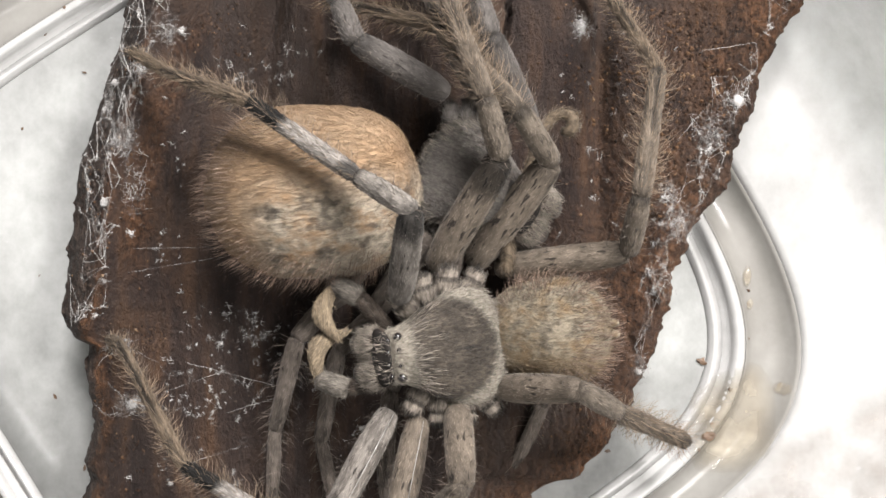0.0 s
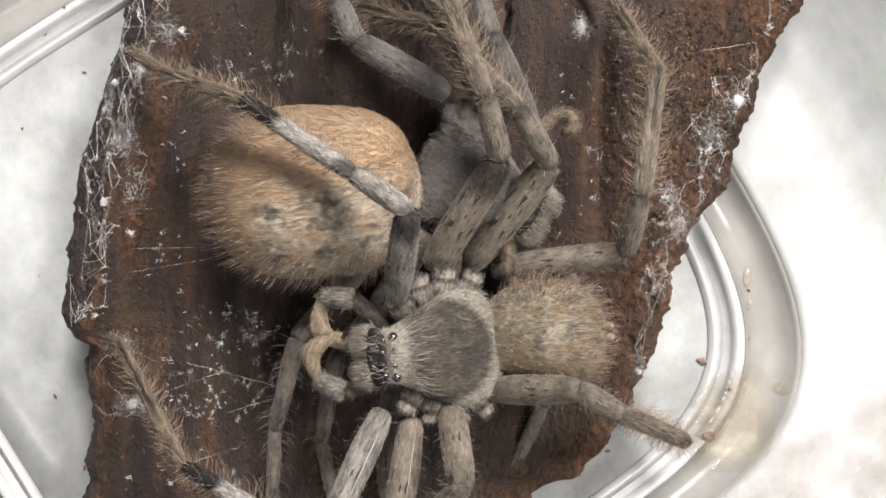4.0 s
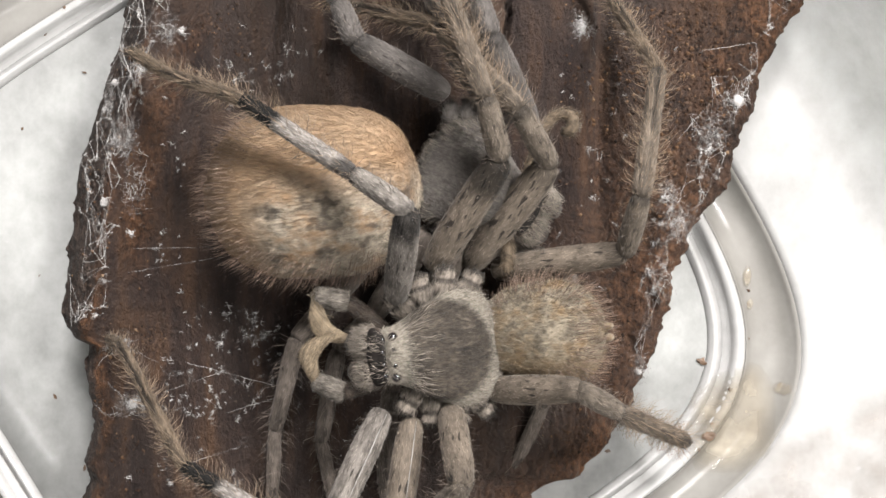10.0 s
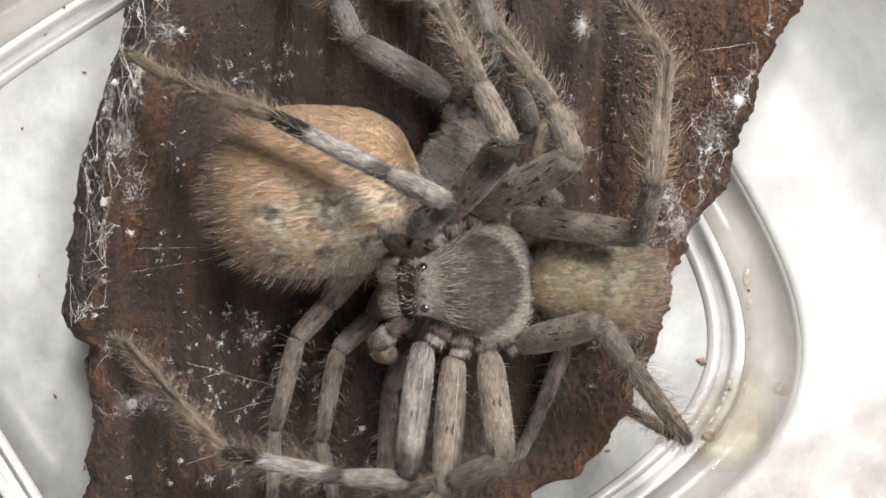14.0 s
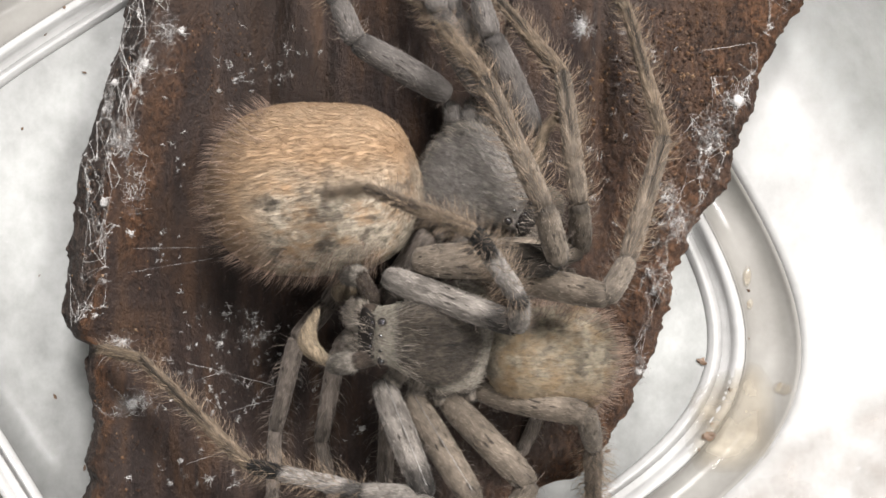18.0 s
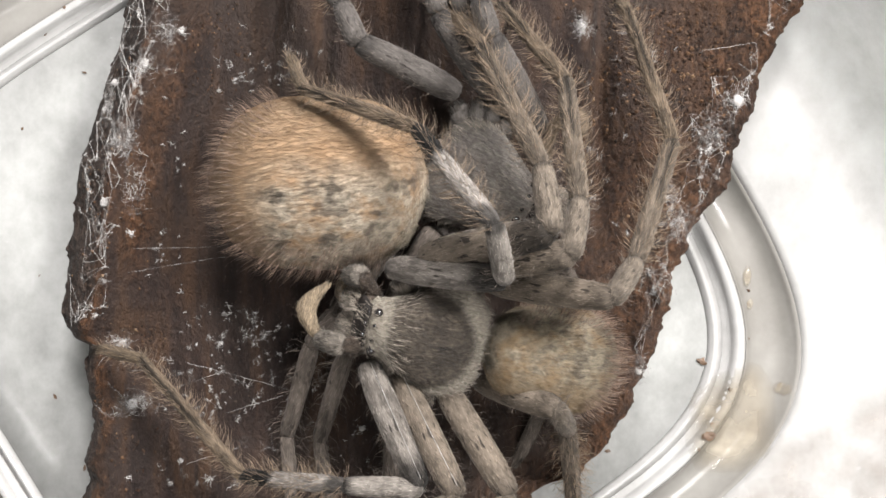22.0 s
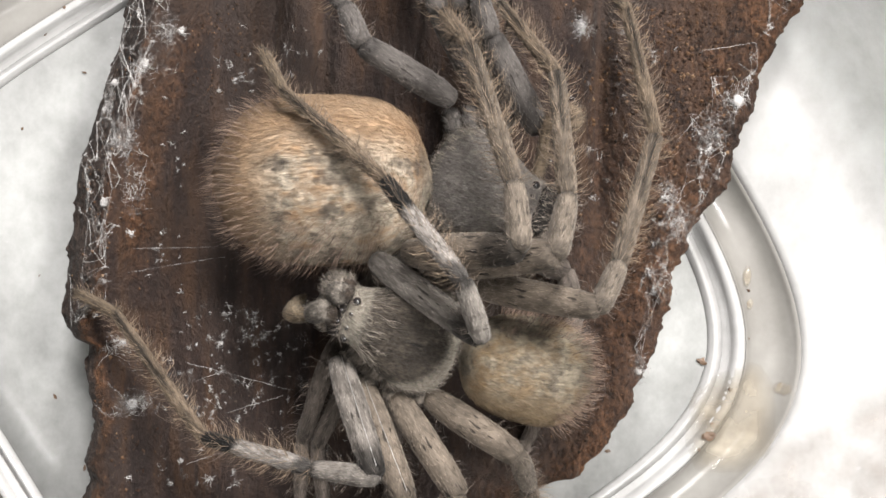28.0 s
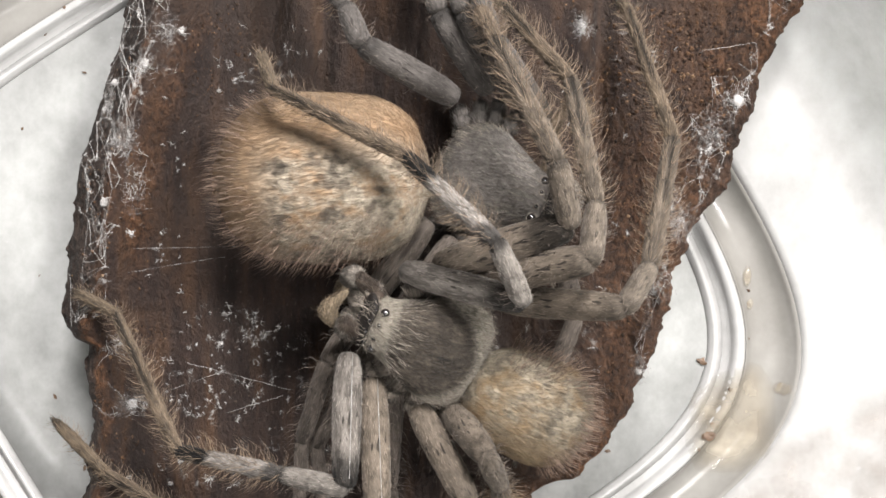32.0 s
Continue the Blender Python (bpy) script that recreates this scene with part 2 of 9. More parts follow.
def abdomen_material(name, warm, cool, dark, speck, low, high, marks=(), front=(-40, -30), fade=0.7):
    """Abdomen pile: warm flank and rear, ashy mottled back with dark spots. Blends run over the local y and x."""
    m, nt, b = material(name, 0.75, 0.12)
    f = noise_tex(nt, (1300, 1900, 1900), 4, 0.7)
    base = ramp(nt, f, [(0.34, tuple(0.80 * k for k in warm)), (0.66, tuple(1.06 * k for k in warm))])
    tone = noise_tex(nt, (190, 260, 260), 3, 0.6)
    base = mix(nt, 1.0, base, ramp(nt, tone, [(0.35, (0.90, 0.85, 0.80)), (0.65, (1.06, 1.08, 1.10))]), "MULTIPLY")
    blot = noise_tex(nt, (330, 440, 440), 4, 0.66)
    ash = ramp(nt, f, [(0.30, tuple(0.30 * k for k in cool)), (0.48, tuple(0.72 * k for k in cool)), (0.62, cool)])
    tc = nt.nodes.new("ShaderNodeTexCoord")
    sep = nt.nodes.new("ShaderNodeSeparateXYZ")
    nt.links.new(tc.outputs["Object"], sep.inputs[0])
    mr = node(nt, "ShaderNodeMapRange", From_Min=low * MM, From_Max=high * MM)
    nt.links.new(sep.outputs["Y"], mr.inputs["Value"])
    mx = node(nt, "ShaderNodeMapRange", From_Min=front[0] * MM, From_Max=front[1] * MM)
    nt.links.new(sep.outputs["X"], mx.inputs["Value"])
    zone = mix(nt, 1.0, mr.outputs["Result"], mx.outputs["Result"], "MULTIPLY")
    w = mix(nt, 1.0, zone, ramp(nt, blot, [(0.36, (0.0,) * 3), (0.52, W3)]), "MULTIPLY")
    c = mix(nt, w, base, ash)
    spots = noise_tex(nt, (420, 560, 560), 2, 0.5)
    sp = mix(nt, 1.0, ramp(nt, spots, [(0.57, (0, 0, 0)), (0.64, (speck,) * 3)]), zone, "MULTIPLY")
    c = mix(nt, sp, c, dark)
    wobble = node(nt, "ShaderNodeVectorMath")
    wobble.operation = "MULTIPLY_ADD"
    nt.links.new(node_color(nt, (900, 1300, 1300)), wobble.inputs[0])
    wobble.inputs[1].default_value = (2.6 * MM, 2.6 * MM, 0)
    flat = nt.nodes.new("ShaderNodeVectorMath")
    flat.operation = "MULTIPLY"
    flat.inputs[1].default_value = (1, 1, 0)
    nt.links.new(tc.outputs["Object"], flat.inputs[0])
    nt.links.new(flat.outputs[0], wobble.inputs[2])
    for x, y, size, tone in marks:
        d = nt.nodes.new("ShaderNodeVectorMath")
        d.operation = "DISTANCE"
        d.inputs[1].default_value = ((x + 1.3) * MM, (y + 1.3) * MM, 0)
        nt.links.new(wobble.outputs[0], d.inputs[0])
        k = node(nt, "ShaderNodeMapRange", From_Min=size * MM, From_Max=size * 0.45 * MM)
        nt.links.new(d.outputs["Value"], k.inputs["Value"])
        k2 = node(nt, "ShaderNodeMath")
        k2.operation = "MULTIPLY"
        k2.inputs[1].default_value = fade
        nt.links.new(k.outputs["Result"], k2.inputs[0])
        c = mix(nt, k2.outputs[0], c, (tone, tone * 0.78, tone * 0.6))
    nt.links.new(by_strand(nt, c, 0.22), b.inputs["Base Color"])
    b.inputs["Sheen Weight"].default_value = 0.06
    bump(nt, b, f, 0.3, 0.12)
    return m


MAT["shell"] = shell_material()
MAT["female_abdomen"] = abdomen_material("tan_abdomen_fur", (0.240, 0.163, 0.102), (0.34, 0.288, 0.225), (0.055, 0.043, 0.034), 0.7, 2.6, -1.0,
                                          ((-2.7, -0.9, 0.75, 0.03), (1.4, -0.3, 0.95, 0.028), (7.3, -0.2, 0.9, 0.06), (-2.7, -4.7, 0.8, 0.04), (1.3, -4.4, 0.8, 0.04), (4.4, -3.4, 0.7, 0.06)), (-5.5, -2.5))
MAT["male_abdomen"] = abdomen_material("olive_beige_abdomen_fur", (0.178, 0.128, 0.077), (0.215, 0.18, 0.135), (0.035, 0.028, 0.02), 0.35, 3.4, 1.0, ((1.2, 0.9, 0.45, 0.03), (1.0, -1.1, 0.45, 0.03), (-1.6, 0.8, 0.5, 0.04), (-1.6, -0.9, 0.5, 0.04)), fade=0.35)


def plain(name, color, rough, spec=0.5, var=0.25, scale=600, metal=0.0, bumpy=0.0):
    m, nt, b = material(name, rough, spec)
    f = noise_tex(nt, (scale,) * 3, 5, 0.65)
    c = ramp(nt, f, [(0.3, tuple(k * (1 - var) for k in color)), (0.7, tuple(min(1, k * (1 + var)) for k in color))])
    nt.links.new(c, b.inputs["Base Color"])
    b.inputs["Metallic"].default_value = metal
    if bumpy:
        bump(nt, b, f, 0.6, bumpy)
    return m


MAT["eye"] = plain("glossy_black_eye", (0.012, 0.01, 0.01), 0.08, 0.8)
MAT["stripe"] = plain("shiny_bare_skin", (0.16, 0.15, 0.14), 0.28, 0.8, 0.3, 1500)
MAT["clypeus"] = plain("blackish_clypeus", (0.010, 0.008, 0.007), 0.7, 0.15, 0.5, 2500, bumpy=0.08)
MAT["claw"] = plain("dark_claw", (0.03, 0.02, 0.016), 0.3)
def silk_material():
    """Loose silk: thin enough that half of the light goes through."""
    m, nt, b = material("white_silk", 0.6, 0.2)
    b.inputs["Base Color"].default_value = (0.52, 0.50, 0.485, 1)
    tr = node(nt, "ShaderNodeBsdfTransparent")
    mx = nt.nodes.new("ShaderNodeMixShader")
    nt.links.new(ramp(nt, noise_tex(nt, (500, 500, 500), 3), [(0.35, (0.10,) * 3), (0.65, (0.58,) * 3)]), mx.inputs[0])
    nt.links.new(tr.outputs[0], mx.inputs[1])
    nt.links.new(b.outputs[0], mx.inputs[2])
    nt.links.new(mx.outputs[0], nt.nodes["Material Output"].inputs["Surface"])
    return m


MAT["silk"] = silk_material()
MAT["crumb"] = plain("brown_crumb", (0.075, 0.042, 0.022), 0.5, 0.5, 0.5, 900, bumpy=0.1)
MAT["grit"] = plain("pale_brown_grit", (0.045, 0.026, 0.016), 0.7, 0.2, 0.5, 1100, bumpy=0.05)
MAT["table"] = plain("white_tabletop", (0.90, 0.90, 0.89), 0.4, 0.4, 0.02, 60)


def bark_material():
    m, nt, b = material("dark_brown_bark", 0.6, 0.16)
    grain = noise_tex(nt, (420, 75, 300), 7, 0.68)
    fine = noise_tex(nt, (2400, 1500, 1800), 5, 0.72)
    blot = noise_tex(nt, (110, 48, 60), 5, 0.62)
    c = ramp(nt, grain, [(0.36, (0.012, 0.0085, 0.0082)), (0.50, (0.025, 0.017, 0.0145)), (0.66, (0.055, 0.031, 0.019))])
    rust = ramp(nt, fine, [(0.36, (0.012, 0.0066, 0.0042)), (0.5, (0.050, 0.0275, 0.016)), (0.66, (0.105, 0.060, 0.036))])
    rust = mix(nt, 1.0, rust, ramp(nt, noise_tex(nt, (170, 130, 150), 5, 0.7), [(0.36, (0.40, 0.38, 0.38)), (0.62, (1.28, 1.09, 0.90))]), "MULTIPLY")
    # weathering: 'along' is 0 in the smooth hollow and grows to 1 on the crumbly sides
    edge = attribute(nt, "along")
    film = ramp(nt, noise_tex(nt, (60, 34, 40), 4, 0.6), [(0.42, (0,) * 3), (0.62, (0.5,) * 3)])
    c = mix(nt, film, c, (0.040, 0.031, 0.027))
    k = mix(nt, 1.0, ramp(nt, blot, [(0.38, (0.28,) * 3), (0.58, (0.98,) * 3)]), ramp(nt, edge, [(0.02, (0.10,) * 3), (0.5, (1,) * 3)]), "MULTIPLY")
    c = mix(nt, k, c, rust)
    ash = ramp(nt, fine, [(0.38, (0.008, 0.0062, 0.0055)), (0.56, (0.030, 0.022, 0.0185)), (0.7, (0.085, 0.070, 0.060))])
    c = mix(nt, ramp(nt, edge, [(0.76, (0, 0, 0)), (0.92, (0.85,) * 3)]), c, ash)
    pale = ramp(nt, noise_tex(nt, (3600, 2800, 3000), 3, 0.7), [(0.62, (0, 0, 0)), (0.70, (0.5,) * 3)])
    c = mix(nt, pale, c, (0.10, 0.075, 0.056))
    nt.links.new(c, b.inputs["Base Color"])
    nt.links.new(ramp(nt, fine, [(0.3, (0.42,) * 3), (0.7, (0.85,) * 3)]), b.inputs["Roughness"])
    h = mix(nt, 0.62, grain, fine)
    bump(nt, b, h, 1.0, 1.0)
    return m


MAT["bark"] = bark_material()


def plastic_material(name, low, high, body):
    """Thin clear plastic: most light passes, the rest shines."""
    m, nt, b = material(name, 0.12, 0.6)
    b.inputs["Base Color"].default_value = (0.80, 0.80, 0.785, 1)
    sc = noise_tex(nt, (140, 900, 400), 5, 0.7)
    nt.links.new(ramp(nt, sc, [(0.4, (0.07,) * 3), (0.75, (0.28,) * 3)]), b.inputs["Roughness"])
    dust = noise_tex(nt, (75, 60, 75), 6, 0.66)
    nt.links.new(ramp(nt, dust, [(0.35, low), (0.65, high)]), b.inputs["Base Color"])
    bump(nt, b, sc, 0.12, 0.2)
    tr = node(nt, "ShaderNodeBsdfTransparent", Color=(0.96, 0.965, 0.96, 1))
    mx = nt.nodes.new("ShaderNodeMixShader")
    mx.inputs[0].default_value = body
    nt.links.new(tr.outputs[0], mx.inputs[1])
    nt.links.new(b.outputs[0], mx.inputs[2])
    nt.links.new(mx.outputs[0], nt.nodes["Material Output"].inputs["Surface"])
    return m


MAT["plastic"] = plastic_material("clear_plastic", (0.22, 0.22, 0.212), (0.45, 0.45, 0.438), 0.75)
# refraction shade put into the channel's colour: a greyer copy of the clear plastic
MAT["shaded_plastic"] = plastic_material("shaded_clear_plastic", (0.14, 0.132, 0.12), (0.23, 0.22, 0.205), 0.86)
# brighter copy for ridges and side wall, their strong light put into the colour
MAT["rim_plastic"] = plastic_material("lit_clear_plastic", (0.30, 0.293, 0.285), (0.46, 0.453, 0.445), 0.72)


def puddle_material(name, low, high, thin, thick):
    m, nt, b = material(name, 0.15, 0.5)
    f = noise_tex(nt, (260, 260, 260), 4)
    nt.links.new(ramp(nt, f, [(0.35, low), (0.65, high)]), b.inputs["Base Color"])
    tr = node(nt, "ShaderNodeBsdfTransparent")
    mx = nt.nodes.new("ShaderNodeMixShader")
    cover = ramp(nt, noise_tex(nt, (180, 180, 180), 4), [(0.35, (thin,) * 3), (0.65, (thick,) * 3)])
    nt.links.new(mix(nt, 1.0, cover, ramp(nt, attribute(nt, "along"), [(0.6, W3), (1.0, (0.15,) * 3)]), "MULTIPLY"), mx.inputs[0])
    nt.links.new(tr.outputs[0], mx.inputs[1])
    nt.links.new(b.outputs[0], mx.inputs[2])
    nt.links.new(mx.outputs[0], nt.nodes["Material Output"].inputs["Surface"])
    return m


MAT["puddle"] = puddle_material("dried_yellowish_stain", (0.195, 0.168, 0.132), (0.30, 0.268, 0.218), 0.5, 0.94)
MAT["smear"] = puddle_material("greyish_water_marks", (0.22, 0.195, 0.175), (0.34, 0.315, 0.295), 0.02, 0.62)

# ---- the table and the tub ----
TABLE_Z, TUB_Z = -7.2, -5.0
table_v = np.array([[x, y, TABLE_Z + dz] for dz in (0, -20) for x, y in ((-600, -600), (600, -600), (600, 600), (-600, 600))], float)
table_f = np.array([[0, 1, 2], [0, 2, 3], [4, 6, 5], [4, 7, 6], [0, 4, 5], [0, 5, 1], [1, 5, 6], [1, 6, 2], [2, 6, 7], [2, 7, 3], [3, 7, 4], [3, 4, 0]])
thing("table", tri_mesh("table", table_v, table_f, smooth=False), MAT["table"], "plain matt white tabletop under the plastic tub", "table", kind="structure")

TUB_C, TUB_A, TUB_B, TUB_TURN, TUB_POW = (-12.4, -3.1), 38.6, 39.6, -1.0122, 4.3


def tub_ring(s, z, n=180):
    th = np.linspace(0, 2 * np.pi, n, endpoint=False)
    r = s * (np.abs(np.cos(th) / TUB_A) ** TUB_POW + np.abs(np.sin(th) / TUB_B) ** TUB_POW) ** (-1 / TUB_POW)
    a = th + TUB_TURN
    return np.stack([TUB_C[0] + r * np.cos(a), TUB_C[1] + r * np.sin(a), np.full(n, z)], -1)


def tub_part(name, profile, parent):
    rings = np.stack([tub_ring(s, z) for s, z in profile], 1)
    n, k = rings.shape[:2]
    v, f = rings.reshape(-1, 3), grid_tris(n, k, wrap=True)[:, ::-1]
    if profile[0][0] < 0.1:
        v = np.concatenate([v, [[TUB_C[0], TUB_C[1], profile[0][1]]]])
        f = np.concatenate([f, [[n * k, i * k, ((i + 1) % n) * k] for i in range(n)]])
    me = tri_mesh(name, v, f)
    ob = part(name, me, MAT[{"base_channel": "shaded_plastic", "side_wall": "rim_plastic", "inner_ridge": "rim_plastic", "outer_ridge": "rim_plastic"}.get(name, "plastic")], parent)
    sol = ob.modifiers.new("thickness", "SOLIDIFY")
    sol.thickness, sol.offset = 0.5 * MM, -1
    return ob


tub = tagged(new("plastic_tub"), "clear plastic tub with rounded corners and stepped floor ridges", "tub")
Z = TUB_Z
TUB_PROFILE = {
    "floor": [(0.05, Z), (0.3, Z), (0.6, Z), (0.795, Z)],
    "inner_ridge": [(0.795, Z), (0.80, Z + 0.2), (0.804, Z + 0.6), (0.811, Z + 0.7), (0.815, Z + 0.3), (0.825, Z + 0.1)],
    "outer_ridge": [(0.825, Z + 0.1), (0.838, Z + 0.1), (0.842, Z + 0.5), (0.846, Z + 1.2), (0.858, Z + 1.3), (0.864, Z + 1.1), (0.872, Z + 0.3)],
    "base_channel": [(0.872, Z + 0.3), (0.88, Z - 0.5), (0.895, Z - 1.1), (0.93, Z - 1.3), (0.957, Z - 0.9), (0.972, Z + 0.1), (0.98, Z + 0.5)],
    "side_wall": [(0.98, Z + 0.5), (1.0, Z + 0.8), (1.25, Z + 1.8), (1.31, Z + 3), (1.34, Z + 7), (1.38, Z + 15), (1.39, Z + 16), (1.43, Z + 16.4)],
}
for name, profile in TUB_PROFILE.items():
    tub_part(name, profile, tub)
TUB_S, TUB_H = zip(*[q for p in TUB_PROFILE.values() for q in p])

# ---- bark ----
LEFT = ((29.1, -26.42), (24.7, -26.91), (21.7, -27.70), (17.3, -28.88), (12.4, -30.36), (7.4, -31.94), (2.0, -32.43), (-2.9, -33.02), (-5.6, -33.51), (-7.7, -32.43), (-8.4, -31.15), (-12.8, -31.05), (-15.7, -30.66), (-18.4, -31.44), (-20.2, -30.85), (-22.6, -31.94), (-28.0, -32.43))
RIGHT = ((29.1, 32.82), (24.7, 31.94), (20.7, 30.75), (17.8, 28.49), (12.9, 26.81), (9.4, 25.53), (5.5, 24.54), (1.0, 21.19), (-4.9, 19.52), (-9.8, 17.84), (-14.2, 15.77), (-17.2, 14.00), (-19.7, 11.63), (-20.3, 8.67), (-21.1, 7.59), (-24.1, 6.95), (-28.0, 5.96))


def along_edge(table, y):
    k = np.array(table, float)
    return np.interp(-y, -k[:, 0], k[:, 1])


def bark_left(y):
    return along_edge(LEFT, y) + 0.9 * (fbm(y * 0.6, y * 0 + 3, 11, 4) - 0.5) + 0.5 * (fbm(y * 2.2, y * 0 + 1, 17, 3) - 0.5)


def bark_right(y):
    return along_edge(RIGHT, y) + 1.2 * (fbm(y * 0.5, y * 0 + 5, 23, 4) - 0.5) + 0.6 * (fbm(y * 2.5, y * 0 + 2, 29, 3) - 0.5)


def bark_height(x, y):
    """The hollow upper face of the bark."""
    xl, xr = bark_left(y), bark_right(y)
    dl, dr = x - along_edge(LEFT, y), xr - x
    band = np.interp(-y, [-30, -8, 5, 8, 40], [4.0, 4.0, 3.6, 1.6, 1.5])
    rim = np.interp(-y, [-30, 0, 6, 9, 40], [5.5, 5.0, 4.2, 2.6, 2.2])
    # outer band climbs to the crest, then the hollow falls away to the floor
    climb = np.clip(dl / band, 0, 1)
    fall = np.clip((dl - band) / 9.5, 0, 1)
    z = np.where(dl < band, 0.6 + (rim - 0.6) * climb ** 0.7, rim * (1 - fall) ** 2.0)
    right = np.clip(1 - dr / 15.0, 0, 1)
    z = z + 3.2 * right ** 1.6
    z = z - 0.8 * np.clip(1 - dr / 1.2, 0, 1) ** 2
    z = z + 0.35 * np.sin((x + 0.12 * y) * 0.55 + 2.2 * fbm(x * 0.06, y * 0.05, 41)) * (1 - right)
    rough_l = np.clip((band + 1.0 - dl) / 2.0, 0, 1)
    z = z + rough_l * (1.5 * (fbm(x * 0.55, y * 0.45, 51, 5, 0.6) - 0.5))
    z = z + (0.12 + 0.55 * right) * 1.3 * (fbm(x * 0.8, y * 0.5, 61, 5, 0.6) - 0.5)
    z = z + 0.25 * (fbm(x * 1.8, y * 0.35, 71, 4) - 0.5)
    z = z + 0.62 * (0.15 + right) * (fbm(x * 2.6, y * 2.2, 77, 3, 0.6) - 0.5) + 0.5 * rough_l * (fbm(x * 2.0, y * 1.6, 79, 3, 0.6) - 0.5)
    # long grooves with the grain
    for gx, slope, wide, deep, y0 in ((14.1, 0.03, 1.1, 1.7, -2), (-15.6, 0.10, 1.2, 1.5, 7), (-10.8, 0.06, 1.0, 1.4, 9), (-2.5, 0.05, 0.8, 0.9, 10)):
        z = z - deep * np.exp(-((x - gx - slope * (y - 15) - 0.5 * (fbm(y * 0.25, y * 0 + gx, 83, 3) - 0.5)) / wide) ** 2) * np.clip((y - y0) / 6, 0, 1)
    # a short open crack
    z = z - 1.8 * np.exp(-((x - 5.6 - 0.12 * (y - 20) - 0.6 * (fbm(y * 1.2, y * 0, 87, 3) - 0.5)) / 0.22) ** 2) * np.clip((y - 16.5) / 1.5, 0, 1)
    pits = fbm(x * 0.5, y * 0.4, 81, 4)
    z = z - 1.1 * np.clip(pits - 0.60, 0, 1) * 3 * right
    return z


def bark_wear(x, y):
    xl, xr = bark_left(y), bark_right(y)
    band = np.interp(-y, [-30, -8, 5, 8, 40], [4.0, 4.0, 3.6, 1.6, 1.5])
    a = np.clip((band + 0.8 - (x - xl)) / 1.6, 0, 1)
    b = np.clip(1.0 - (xr - x) / np.interp(-y, [-30, 3, 12, 40], [15, 15, 7, 5]), 0, 1) * np.interp(-y, [-30, -6, 4, 30], [0.75, 0.72, 0.42, 0.45])
    c = np.clip(1 - np.abs(x - xl - band - 2.2) / 1.8, 0, 1) * 0.66 * np.clip((y + 4) / 6, 0, 1)
    return np.maximum(np.maximum(a, b), c)


GX, GY = np.linspace(-48, 48, 385), np.linspace(-34, 38, 289)
GRID = bark_height(np.broadcast_to(GX[:, None], (385, 289)), np.broadcast_to(GY[None], (385, 289)))


def bark_at(x, y):
    """Height of the bark at one place, from a grid laid out once."""
    u, v = min(383.0, max(0.0, (x + 48) * 4)), min(287.0, max(0.0, (y + 34) * 4))
    i, j = int(u), int(v)
    a, b = u - i, v - j
    return float((GRID[i, j] * (1 - a) + GRID[i + 1, j] * a) * (1 - b) + (GRID[i, j + 1] * (1 - a) + GRID[i + 1, j + 1] * a) * b)


